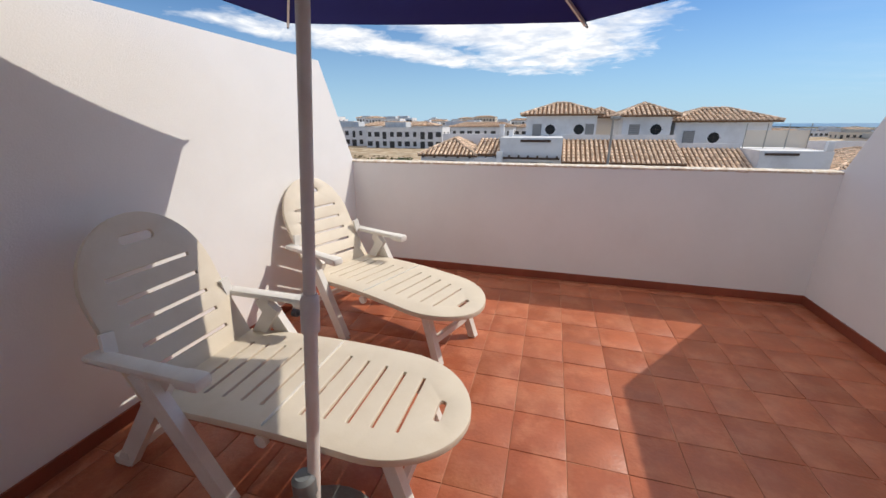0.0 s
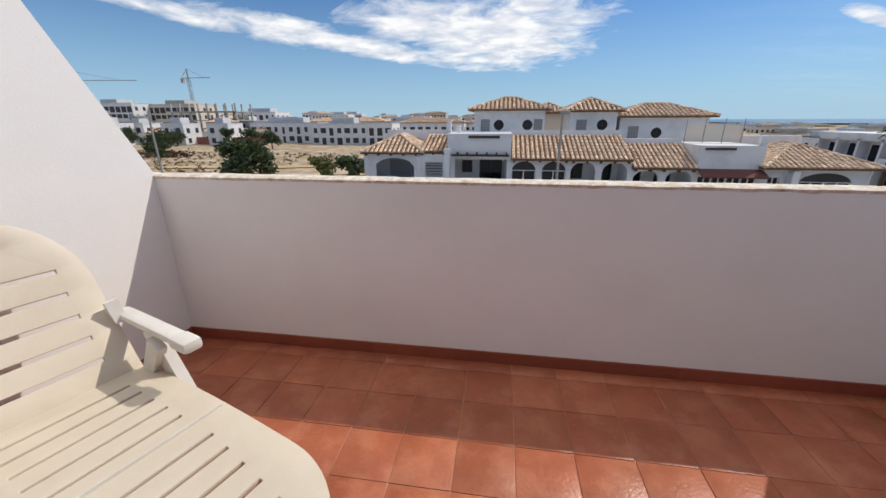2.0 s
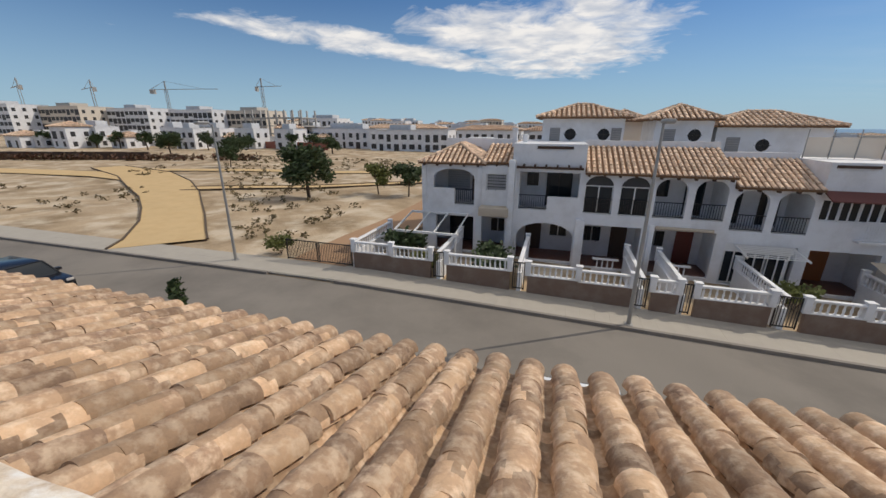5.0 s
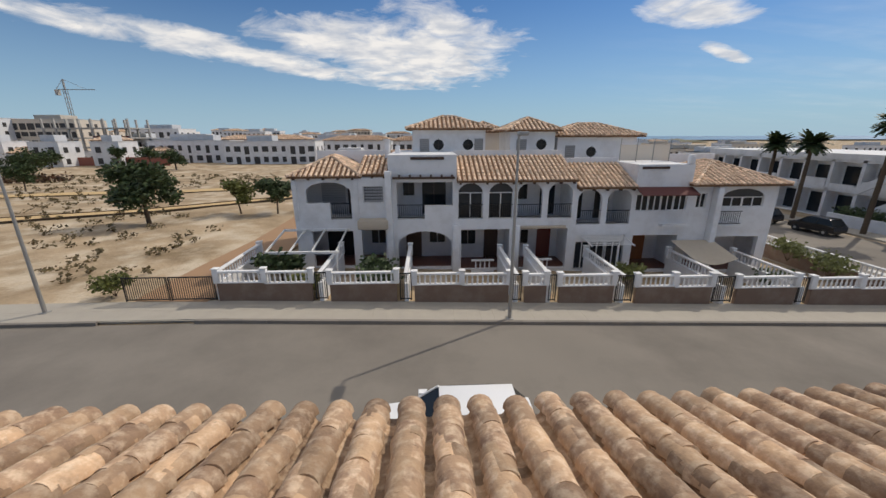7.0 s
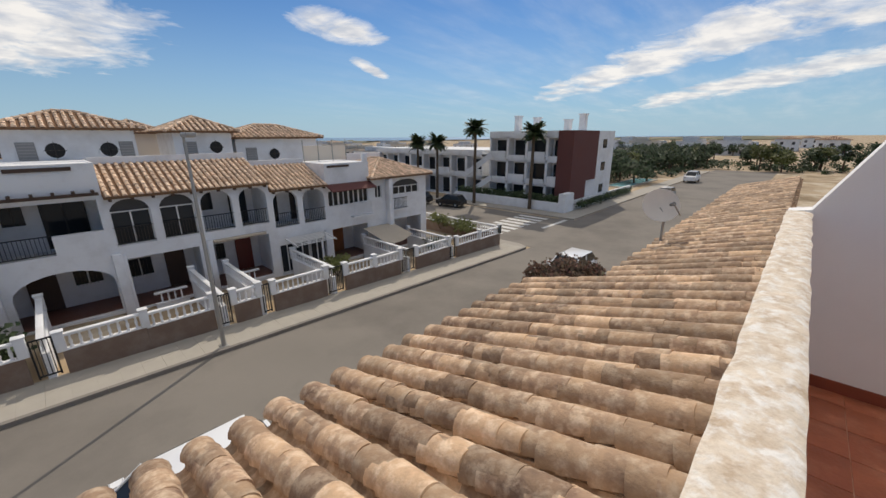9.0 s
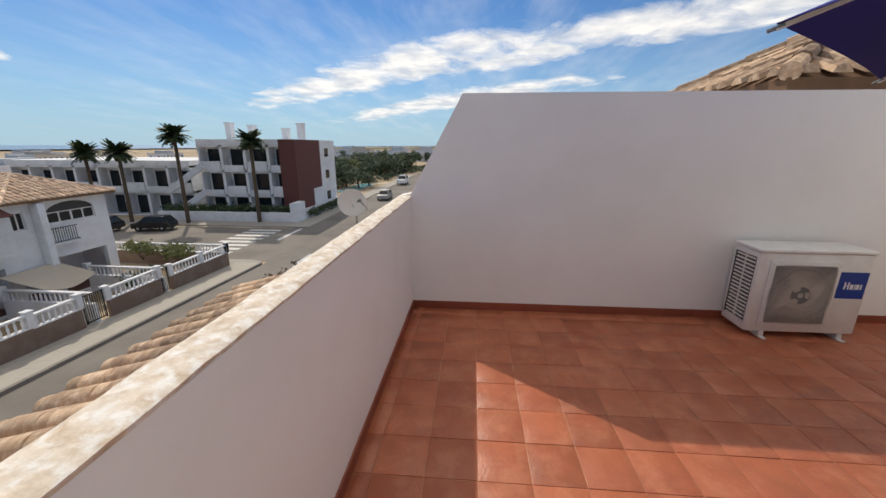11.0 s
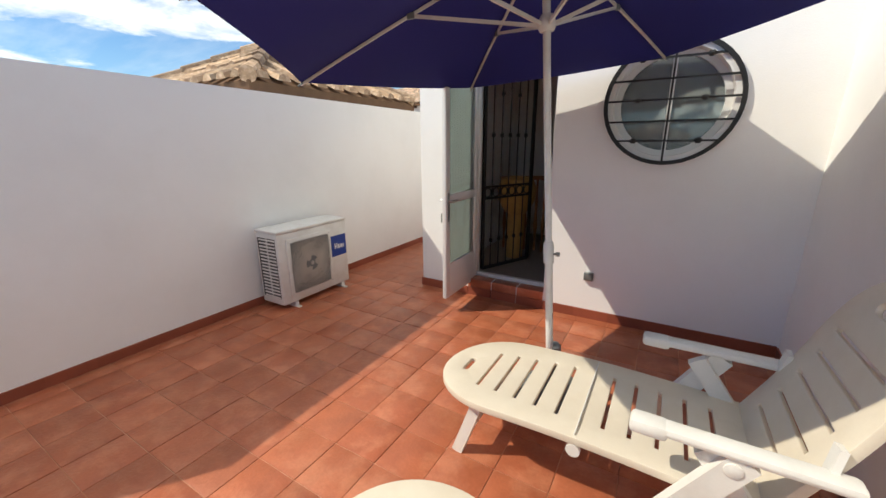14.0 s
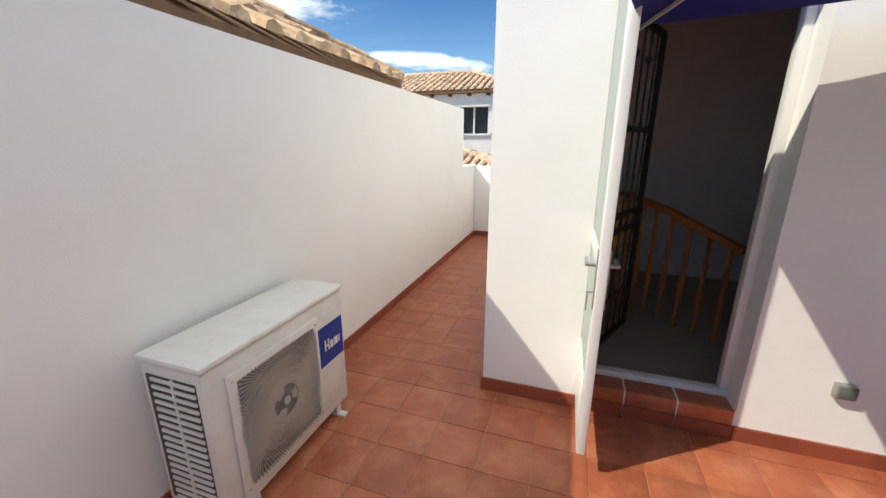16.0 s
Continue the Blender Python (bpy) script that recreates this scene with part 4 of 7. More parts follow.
for cx in cols:
    for r in range(rows_n):
        y = EY - r * step_y + rnd.uniform(-0.028, 0.028)
        if cx > XS - 0.1 and y > EY2 + 0.03:
            continue
        ln = min(TL, y - y_top - 0.003)
        if ln < 0.06:
            continue
        z = sl(y) + 0.055 + 0.010 
        m = Matrix.Translation((cx + rnd.uniform(-0.008, 0.008), y, z - 0.012)) @ Matrix.Rotation(math.pi + rnd.uniform(-0.06, 0.06), 4, "Z") @ Matrix.Rotation(math.radians(ang + 4.8 + rnd.uniform(-1.2, 2.2)), 4, "X") @ Matrix.Diagonal((1, ln / TL, 1, 1))
        near = -2.4 < cx < 1.6 and ln > 0.1
        if near:
            o = part("roof_tile", covers[rnd.randrange(3)], M_ROOF, roof)
            o.matrix_basis = m
        else:
            src = covers[rnd.randrange(3)]
            rest.add([q.co for q in src.vertices], [tuple(p.vertices) for p in src.polygons], m)
        mp = Matrix.Translation((cx + PITCH / 2, y - 0.04, z - 0.012)) @ Matrix.Rotation(math.pi, 4, "Z") @ Matrix.Rotation(math.radians(ang + 1.5), 4, "X") @ Matrix.Diagonal((1, ln / TL, 0.8, 1))
        rest.add([q.co for q in pan.vertices], [tuple(p.vertices) for p in pan.polygons], mp)
M_ROOF_I = mat("clay_roof_tile_joined", (0.55, 0.365, 0.225), 0.8, vary=0.2, scale=6, fine=45, bump=0.5, tint=(0.20, 0.125, 0.088), tint_amt=0.95, tint_scale=9, tint2=(0.74, 0.58, 0.42), tint2_amt=0.5, rand=0.34, island=True, spec=0.25, dist=0.008)
tagged(part("roof_tiles", rest, M_ROOF_I, roof, "rows of weathered clay pan and cover tiles", fix=False), kind="stuff")
solid("own_house_front", Geo().box((RX0, 3.0, -7.2), (XS, EY - 0.35, -0.42)).box((XS, 3.0, -7.2), (RX1, EY2 - 0.35, -0.42)), M_HOUSE, "white front wall of the house below", "wall", kind="structure")
solid("own_house_body", Geo().box((RX0, -9.0, -7.2), (RX1, 2.99, -0.26)), M_HOUSE, "white body of the terraced house below", "wall", kind="structure")

# satellite dish on the outer face of the parapet
DC = Vector(DISH)
ds = thing("satellite_dish", "pale grey satellite dish on a bracket", "satellite dish", pose(DC.x, DC.y, DC.z))
aim = Vector((-0.80, -0.42, 0.42)).normalized()
rot = Vector((0, 0, 1)).rotation_difference(aim).to_matrix().to_4x4()
dg = Geo().sheet(lambda u, v: rot @ Vector((0.24 * u * math.cos(2 * math.pi * v), 0.24 * u * math.sin(2 * math.pi * v), 0.06 * u * u)), 6, 28, 0.004)
part("reflector", dg, mat("dish_enamel", (0.60, 0.56, 0.51), 0.5, vary=0.08, bump=0.05), ds, fix=False)
tipv = rot @ Vector((0, -0.10, 0.30))
part("arm", Geo().tube(rot @ Vector((0, -0.28, 0.03)), tipv, 0.010), M_STEEL, ds)
part("receiver", Geo().tube(tipv, tipv + rot @ Vector((0, 0.02, -0.07)), 0.028, 0.022, 12), M_GREY, ds)
part("bracket", Geo().tube((0, 0, -0.02), (-0.02, -0.08, -0.12), 0.014).tube((-0.02, -0.08, -0.12), (-0.02, -0.08, -0.62), 0.018), M_STEEL, ds)


# ---- neighbour's tower with hipped roof behind the east wall ----
def hip_roof(parent, x0, x1, y0, y1, z0, rise, pitch=0.30, over=0.30, material=None):
    """A hipped roof with rows of half-round tiles as real ridges."""
    material = material or M_ROOF_FAR
    a0, a1, b0, b1 = x0 - over, x1 + over, y0 - over, y1 + over
    w, d = a1 - a0, b1 - b0
    h = min(w, d) / 2
    if w >= d:
        r0, r1 = Vector((a0 + h, (b0 + b1) / 2, z0 + rise)), Vector((a1 - h, (b0 + b1) / 2, z0 + rise))
    else:
        r0, r1 = Vector(((a0 + a1) / 2, b0 + h, z0 + rise)), Vector(((a0 + a1) / 2, b1 - h, z0 + rise))
    c = [Vector((a0, b0, z0)), Vector((a1, b0, z0)), Vector((a1, b1, z0)), Vector((a0, b1, z0))]
    base = Geo()
    dn = Vector((0, 0, -0.10))
    vs = c + [r0, r1] + [q + dn for q in c]
    if w >= d:
        fs = [(0, 1, 5, 4), (1, 2, 5), (2, 3, 4, 5), (3, 0, 4)]
        sides = [(c[0], c[1], r0, r1), (c[1], c[2], r1, r1), (c[2], c[3], r1, r0), (c[3], c[0], r0, r0)]
    else:
        fs = [(0, 1, 4), (1, 2, 5, 4), (2, 3, 5), (3, 0, 4, 5)]
        sides = [(c[0], c[1], r0, r0), (c[1], c[2], r0, r1), (c[2], c[3], r1, r1), (c[3], c[0], r1, r0)]
    fs += [(0, 6, 7, 1), (1, 7, 8, 2), (2, 8, 9, 3), (3, 9, 6, 0), (6, 9, 8, 7)]
    base.add(vs, fs)
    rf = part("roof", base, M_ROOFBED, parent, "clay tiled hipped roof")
    g = Geo()
    for e0, e1, t0, t1 in sides:
        L = (e1 - e0).length
        n = max(2, int(L / pitch))
        u = (e1 - e0).normalized()
        inw = Vector((-u.y, u.x, 0))
        depth = abs((t0 - e0).dot(inw))
        for i in range(n):
            s = (i + 0.5) / n * L
            lo = (t0 - e0).dot(u)
            hi = (t1 - e0).dot(u)
            f = 1.0
            if s < lo:
                f = s / max(lo, 1e-6)
            elif s > hi:
                f = (L - s) / max(L - hi, 1e-6)
            p = e0 + u * s - inw * 0.05 + Vector((0, 0, 0.0))
            q = e0 + u * s + inw * depth * f + Vector((0, 0, rise * f))
            m = max(1, int((q - p).length / 0.42))
            for k in range(m):
                a, b = p.lerp(q, k / m), p.lerp(q, (k + 1.1) / m)
                up = Vector((0, 0, 1))
                r = pitch * 0.34
                pts = []
                for e, rr, lift in ((a, r, 0.03), (b, r * 0.82, 0.0)):
                    for j in range(5):
                        an = math.pi * j / 4
                        pts.append(e + u * (rr * math.cos(an)) + up * (rr * math.sin(an) * 0.9 + lift))
                g.add(pts, [(j, j + 1, 6 + j, 5 + j) for j in range(4)] + [(0, 4, 3, 2, 1)])
    tagged(part("roof_tiles", g, material, rf, "rows of clay barrel tiles", fix=False), kind="stuff")
    hg = Geo()
    for e, r in ((c[0], r0), (c[1], r1 if w >= d else r0), (c[2], r1), (c[3], r0 if w >= d else r1), (r0, r1)):
        n = max(1, int((r - e).length / 0.40))
        for k in range(n):
            hg.tube(e.lerp(r, k / n) + Vector((0, 0, 0.05)), e.lerp(r, min(1, (k + 1.08) / n)) + Vector((0, 0, 0.04)), pitch * 0.36, pitch * 0.30, 8)
    tagged(part("ridge_tiles", hg, material, rf, "row of clay ridge tiles", fix=False), kind="stuff")
    return rf


def rafters(parent, x0, x1, y, z, step=0.75, depth=0.28):
    n = max(2, int((x1 - x0) / step))
    for i in range(n + 1):
        x = x0 + (x1 - x0) * i / n
        part("rafter_end", Geo().box((x - 0.05, y - depth, z - 0.13), (x + 0.05, y, z - 0.005)), M_BROWN, parent)

nb = thing("neighbour_tower", "white stair tower with weathered hipped tile roof", "house")
part("wall", Geo().box((2.86, -1.9, -0.2), (5.04, 0.42, 2.11)), M_HOUSE, nb)
hip_roof(nb, 2.86, 5.04, -1.9, 0.42, 2.15, 0.70, 0.24, 0.26, M_ROOF_I)
bk = thing("rear_house", "white house with tiled roof and white framed windows", "house")
part("wall", cut_wall(3.0, 16.0, -6.0, 3.55, [rect(4.15, 5.45, 1.95, 3.0), rect(7.2, 8.4, 1.95, 3.0)], -14.4, -14.0), M_HOUSE, bk)
part("body", Geo().box((3.0, -19.0, -6.0), (16.0, -14.41, 3.55)), M_DARKGLASS, bk)
for x0, x1 in ((4.15, 5.45), (7.2, 8.4)):
    wv = part("window", Geo().box((x0, -14.3, 1.95), (x1, -14.28, 3.0)), M_DARKGLASS, bk)
    for a in (x0, (x0 + x1) / 2 - 0.03, x1 - 0.06):
        part("window_frame", Geo().box((a, -14.27, 1.95), (a + 0.06, -14.16, 3.0)), M_ALU, wv)
    part("sill", Geo().box((x0 - 0.1, -14.0, 1.88), (x1 + 0.1, -13.9, 1.95)), M_HOUSE, wv)
    part("shutter_box", Geo().box((x0 - 0.05, -14.0, 3.0), (x1 + 0.05, -13.9, 3.12)), M_ALU, wv)
hip_roof(bk, 3.0, 16.0, -19.0, -14.0, 3.60, 1.1, 0.28, 0.35)
rf = thing("rear_lean_to", "white rear extension with tiled lean-to roof", "house")
part("wall", Geo().box((3.0, -13.2, -6.0), (16.0, -10.2, 0.75)), M_HOUSE, rf)
hip_roof(rf, 3.0, 16.0, -13.2, -10.2, 0.78, 0.5, 0.28, 0.15)
for i in range(16):
    part("rafter_end", Geo().box((3.3 + i * 0.8, -14.0, 3.40), (3.42 + i * 0.8, -13.72, 3.54)), M_BROWN, bk)
# ---- street and ground ----
def gz(x):
    return -5.9 - 0.03 * min(max(x + 10.0, 0.0), 35.0)

def far_rise(x, y):
    """The land rises gently to the north-west."""
    d = math.hypot(x, y)
    k = min(max((d - 110.0) / 300.0, 0.0), 1.0) * min(max((60.0 - x) / 120.0, 0.0), 1.0)
    return 7.0 * k * k * (3 - 2 * k)

gxs = [-4500, -2000, -900, -450, -300, -220, -160, -120, -95, -80] + [-70 + 2.5 * i for i in range(57)] + [80, 100, 130, 180, 260, 420, 900, 2000, 4500]
gys = [-1500, -400, -120, -50, -20, 0, 5, 8] + [10 + 2.5 * i for i in range(30)] + [90, 105, 125, 150, 190, 250, 330, 450, 900, 2000, 4500]
gg = Geo()
for x in gxs:
    for y in gys:
        b = 0.0
        if y > 22.5 and x < -12 and math.hypot(x, y) < 150:
            b = 0.10 * noise.noise((x * 0.22, y * 0.22, 0)) + 0.05 * noise.noise((x * 0.9, y * 0.9, 4))
        gg.v.append((x, y, gz(x) - 0.06 + far_rise(x, y) + b))
k = len(gys)
gg.f = [(i * k + j, (i + 1) * k + j, (i + 1) * k + j + 1, i * k + j + 1) for i in range(len(gxs) - 1) for j in range(k - 1)]
solid("ground", gg, M_EARTH, "dry sandy waste ground with sparse scrub", "ground", kind="structure")


def strip(pts, lift, nx=1):
    """A ground-hugging ribbon between two edge lines: pairs of (x, y) left and right."""
    g = Geo()
    for (ax, ay), (bx, by) in pts:
        for i in range(nx + 1):
            x, y = ax + (bx - ax) * i / nx, ay + (by - ay) * i / nx
            g.v.append((x, y, gz(x) - 0.06 + far_rise(x, y) + lift))
    q = nx + 1
    g.f = [(r * q + i, r * q + i + 1, (r + 1) * q + i + 1, (r + 1) * q + i) for r in range(len(pts) - 1) for i in range(nx)]
    return g

def xs_line(x0, x1, n):
    return [x0 + (x1 - x0) * i / n for i in range(n + 1)]

rd = strip([((x, 9.4), (x, 18.9)) for x in xs_line(-120, 25, 58)], 0.02)
rs = strip([((x, 8.6), (x, 22.5)) for x in xs_line(25, 37, 4)], 0.02)
rd.add(rs.v, rs.f)
rs = strip([((x, 8.6), (x, 20.8)) for x in xs_line(37, 118, 6)], 0.02)
rd.add(rs.v, rs.f)
rs = strip([((25.2, y), (36.5, y)) for y in (22.5, 30, 40, 55, 80)], 0.02)
rd.add(rs.v, rs.f)
solid("road", rd, M_ASPHALT, "worn grey asphalt road with darker patches", "road", kind="structure")

pav = thing("pavement", "pale concrete pavement along the garden walls", "pavement", kind="structure")
slabs, kerbs = Geo(), []
for i, x in enumerate(xs_line(-60, 24.2, 140)[:-1]):
    w = 84.2 / 140
    for y0, y1 in ((19.06, 20.0), (20.0, 20.95)):
        v = [(x + 0.002, y0 + 0.002), (x + w - 0.002, y0 + 0.002), (x + w - 0.002, y1 - 0.002), (x + 0.002, y1 - 0.002)]
        kk = len(slabs.v)
        slabs.v += [(a, b, gz(a) + 0.085) for a, b in v] + [(a, b, gz(a) - 0.05) for a, b in v]
        slabs.f += [tuple(kk + q for q in f) for f in ((0, 1, 2, 3), (4, 7, 6, 5), (0, 4, 5, 1), (1, 5, 6, 2), (2, 6, 7, 3), (3, 7, 4, 0))]
tagged(part("paving_slabs", slabs, M_PAVE, pav, "rows of pale paving slabs", fix=False), kind="stuff")
part("paving_bed", strip([((x, 19.0), (x, 21.05)) for x in xs_line(-60, 24.3, 30)], 0.12), M_PAVE, pav)
for i, x in enumerate(xs_line(-60, 24.2, 84)[:-1]):
    if -14.9 < x < -11.8:
        continue
    w = 84.2 / 84
    gk = Geo()
    vs = [(x + 0.004, 18.88), (x + w - 0.004, 18.88), (x + w - 0.004, 19.05), (x + 0.004, 19.05)]
    gk.add([(a, b, gz(a) + 0.10) for a, b in vs] + [(a, b, gz(a) - 0.1) for a, b in vs], [(0, 1, 2, 3), (4, 7, 6, 5), (0, 4, 5, 1), (1, 5, 6, 2), (2, 6, 7, 3), (3, 7, 4, 0)])
    part("kerb_stone", gk, M_KERB, pav)
pv2 = thing("corner_pavement", "pale paved street corner", "pavement", kind="structure")
part("paving", Geo().prism([(23.4, 18.9), (24.6, 19.1), (25.0, 20.0), (25.0, 48.0), (23.4, 48.0)], 0.2, Matrix(((1, 0, 0, 0), (0, 0, 1, 0), (0, -1, 0, gz(24.5) + 0.08), (0, 0, 0, 1)))), M_PAVE, pv2)
pv3 = thing("far_pavement", "pale pavement before the apartment block", "pavement", kind="structure")
part("paving", Geo().prism([(37.0, 20.9), (112, 20.9), (112, 23.2), (39.2, 23.2), (39.2, 80.0), (37.0, 80.0)], 0.2, Matrix(((1, 0, 0, 0), (0, 0, 1, 0), (0, -1, 0, gz(40) + 0.08), (0, 0, 0, 1)))), M_PAVE, pv3)
cr = thing("zebra_crossing", "worn white zebra crossing on the asphalt", "crossing", kind="structure")
for i in range(9):
    part("stripe", strip([((25.6 + 1.2 * i, 23.2), (26.2 + 1.2 * i, 23.2)), ((25.6 + 1.2 * i, 26.6), (26.2 + 1.2 * i, 26.6))], 0.026), M_LINE, cr)
part("stop_line", strip([((31.5, 21.3), (36.5, 21.3)), ((31.5, 21.7), (36.5, 21.7))], 0.026), M_LINE, cr)

# waste ground: ochre path, beaten track
def ribbon(name, label, centre, widths, material, lift):
    pts = []
    for i, (p, w) in enumerate(zip(centre, widths)):
        a, b = Vector(centre[max(i - 1, 0)]), Vector(centre[min(i + 1, len(centre) - 1)])
        d = (b - a).normalized()
        nrm = Vector((-d.y, d.x))
        pts.append((tuple(Vector(p) + nrm * w / 2), tuple(Vector(p) - nrm * w / 2)))
    fine = []
    for (a0, b0), (a1, b1) in zip(pts, pts[1:]):
        for j in range(6):
            fine.append((tuple(Vector(a0).lerp(Vector(a1), j / 6)), tuple(Vector(b0).lerp(Vector(b1), j / 6))))
    fine.append(pts[-1])
    ob = solid(name, strip(fine, lift, 3), material, label, "path", kind="structure")
    ed = Geo()
    for side in (0, 1):
        for p, q in zip(fine, fine[1:]):
            a, b = p[side], q[side]
            ed.bar((a[0], a[1], gz(a[0]) - 0.04 + far_rise(*a) + lift), (b[0], b[1], gz(b[0]) - 0.04 + far_rise(*b) + lift), 0.14, 0.12)
    return ob, ed
ob, ed = ribbon("ochre_path", "smooth ochre compacted path across the waste ground", [(-25.0, 20.95), (-26.5, 22.6), (-31, 26.8), (-36, 30.8), (-42, 35.4), (-51, 41.2), (-62.7, 48.0), (-80, 54)], [5.4, 4.8, 4.5, 4.8, 5.6, 7.0, 7.0, 5], M_SAND, 0.16)
part("path_edging", ed, M_BARK, ob, "dark timber path edging")
ob, ed = ribbon("side_path", "narrow pale path branching across the plot", [(-44, 39), (-38, 42), (-30, 45), (-20, 52), (-14, 62), (-10, 80)], [3, 2.4, 2.2, 2.2, 2.5, 3], M_SAND, 0.15)
part("path_edging", ed, M_BARK, ob, "dark timber path edging")
ob, ed = ribbon("upper_path", "pale path along the upper plot", [(-72, 52), (-52, 58), (-36, 60), (-18, 66)], [3, 3, 3, 3], M_SAND, 0.15)
ribbon("west_path", "broad ochre path leading off beside the hedge", [(-56, 44.5), (-68, 46), (-84, 45), (-110, 42)], [6, 5, 5, 5], M_SAND, 0.155)
ribbon("beaten_track", "bare brown track beside the end house", [(-13.2, 20.95), (-12.8, 26), (-12.0, 32), (-11.6, 40), (-13, 52)], [3.6, 3.8, 4, 4.6, 5], M_TRACK, 0.15)


# ---- plants ----
def leaves(g, c, rad, n, size, rng, squash=1.0):
    """Small bent leaf clumps scattered through an uneven crown."""
    for _ in range(n):
        d = Vector((rng.gauss(0, 1), rng.gauss(0, 1), rng.gauss(0, 1))).normalized()
        r = rad * (rng.random() ** 0.4) * (0.75 + 0.5 * noise.noise(d * 2.0 + Vector(c)))
        p = Vector(c) + Vector((d.x, d.y, d.z * squash)) * r
        a = Vector((rng.gauss(0, 1), rng.gauss(0, 1), rng.gauss(0, 0.6))).normalized()
        b = a.orthogonal().normalized()
        s = size * rng.uniform(0.6, 1.3)
        m = p + a * s * 0.5 + a.cross(b) * s * 0.12
        g.add([p - b * s * 0.15, m - b * s * 0.34, p + a * s, m + b * s * 0.34], [(0, 1, 2, 3)])


def tree(name, label, x, y, h, crown, seed, material, trunk=0.16, lobes=9, base=None, squash=0.8, leaf=0.30, n=260):
    rng = random.Random(seed)
    z0 = gz(x) - 0.1 + far_rise(x, y) if base is None else base
    t = thing(name, label, "tree", pose(x, y, z0))
    tr = Geo()
    top = Vector((rng.uniform(-0.2, 0.2), rng.uniform(-0.2, 0.2), h * 0.45))
    tr.tube((0, 0, 0), top, trunk, trunk * 0.65, 9)
    cg = Geo()
    for i in range(lobes):
        a = 2.4 * i + rng.uniform(-0.3, 0.3)
        r = crown * rng.uniform(0.25, 0.62)
        e = Vector((math.cos(a) * r, math.sin(a) * r, h * rng.uniform(0.42, 0.80)))
        tr.tube(top * rng.uniform(0.7, 1.0), e, trunk * 0.45, trunk * 0.15, 6)
        leaves(cg, e, crown * rng.uniform(0.36, 0.52), n, leaf, rng, squash)
    leaves(cg, (0, 0, h * 0.75), crown * 0.55, n, leaf, rng, squash)
    part("trunk", tr, M_BARK, t)
    part("crown", cg, material, t, fix=False)
    return t


def shrub(name, label, x, y, z, r, seed, material, n=500, leaf=0.16, squash=0.8, category="shrub"):
    rng = random.Random(seed)
    t = thing(name, label, category, pose(x, y, z))
    st, cg = Geo(), Geo()
    for i in range(6):
        a = i * 1.05
        e = Vector((math.cos(a) * r * 0.5, math.sin(a) * r * 0.5, r * rng.uniform(0.6, 1.1)))
        st.tube((0, 0, 0), e, 0.02, 0.008, 5)
        leaves(cg, e, r * 0.6, n // 6, leaf, rng, squash)
    part("stems", st, M_BARK, t)
    part("foliage", cg, material, t, fix=False)
    return t

tree("tree", "broad dark green tree on the waste ground", -26.4, 38.8, 6.2, 3.6, 3, M_LEAF, 0.2, 12, n=420, leaf=0.34)
tree("tree", "small light green young tree", -20.2, 43.2, 3.8, 1.9, 4, M_LEAF_Y, 0.09, 7, n=220)
tree("tree", "small dense dark tree beside the track", -16.4, 43.0, 4.0, 2.1, 5, M_LEAF, 0.1, 8, n=300)
tree("tree", "small grey-green tree near the path", -60, 62, 4.5, 2.6, 6, M_LEAF, 0.12, 8, n=220)
tree("tree", "grey-green tree before the villas", -92, 76, 6.5, 4.0, 7, M_LEAF, 0.2, 9, n=240, leaf=0.45)
tree("tree", "spreading tree before the white villas", -84, 88, 6.0, 4.4, 8, M_LEAF, 0.2, 9, n=240, leaf=0.45)
tree("tree", "dark tree far along the plot", -62, 100, 5.0, 3.2, 9, M_LEAF, 0.2, 8, n=200, leaf=0.45)
shrub("shrub", "yellow-green round shrub beside the gate", -16.4, 21.9, gz(-16), 0.95, 11, M_LEAF_Y, 900)
shrub("shrub", "dark cordyline-like shrub in the front garden", -8.9, 23.6, gz(-9), 1.3, 12, M_LEAF, 900, 0.3)
shrub("shrub", "yellow-green garden shrub behind the balustrade", -7.2, 21.9, gz(-7), 0.9, 13, M_LEAF_Y, 700, 0.25)
shrub("shrub", "leafy green garden shrub by the house", -3.6, 22.5, gz(-3), 1.25, 14, M_LEAF, 1000, 0.25)
shrub("shrub", "low green planting in the garden", 10.2, 23.4, gz(10), 0.9, 15, M_LEAF_Y, 500, 0.2)
shrub("shrub", "flowering green garden bush", 18.4, 23.0, gz(18), 1.0, 16, M_LEAF, 600, 0.2)
shrub("shrub", "light green hedge bush at the corner", 22.0, 23.5, gz(22) + 0.6, 1.1, 17, M_LEAF_Y, 700, 0.2)
shrub("shrub", "light green hedge bush at the corner", 22.4, 26.5, gz(22) + 0.6, 1.1, 18, M_LEAF_Y, 700, 0.2)
tree("tree", "reddish leafed garden tree beside the road", 14.4, 10.9, 3.2, 2.1, 19, M_LEAF_R, 0.1, 11, base=gz(14), n=760, leaf=0.20)
cyp = thing("cypress", "slim dark cypress with a bent tip", "tree", pose(-8.7, 9.6, gz(-8)))
part("trunk", Geo().tube((0, 0, 0), (0, 0, 3.6), 0.07, 0.02, 7), M_BARK, cyp)
cg, rng = Geo(), random.Random(31)
for i in range(26):
    z = 0.6 + i * 0.14
    leaves(cg, (0.05 * math.sin(i), 0.04 * math.cos(i * 1.7), z), 0.12 + 0.26 * (1 - i / 26), 70, 0.12, rng, 0.9)
part("crown", cg, M_LEAF, cyp, fix=False)
sc, rng = Geo(), random.Random(8)
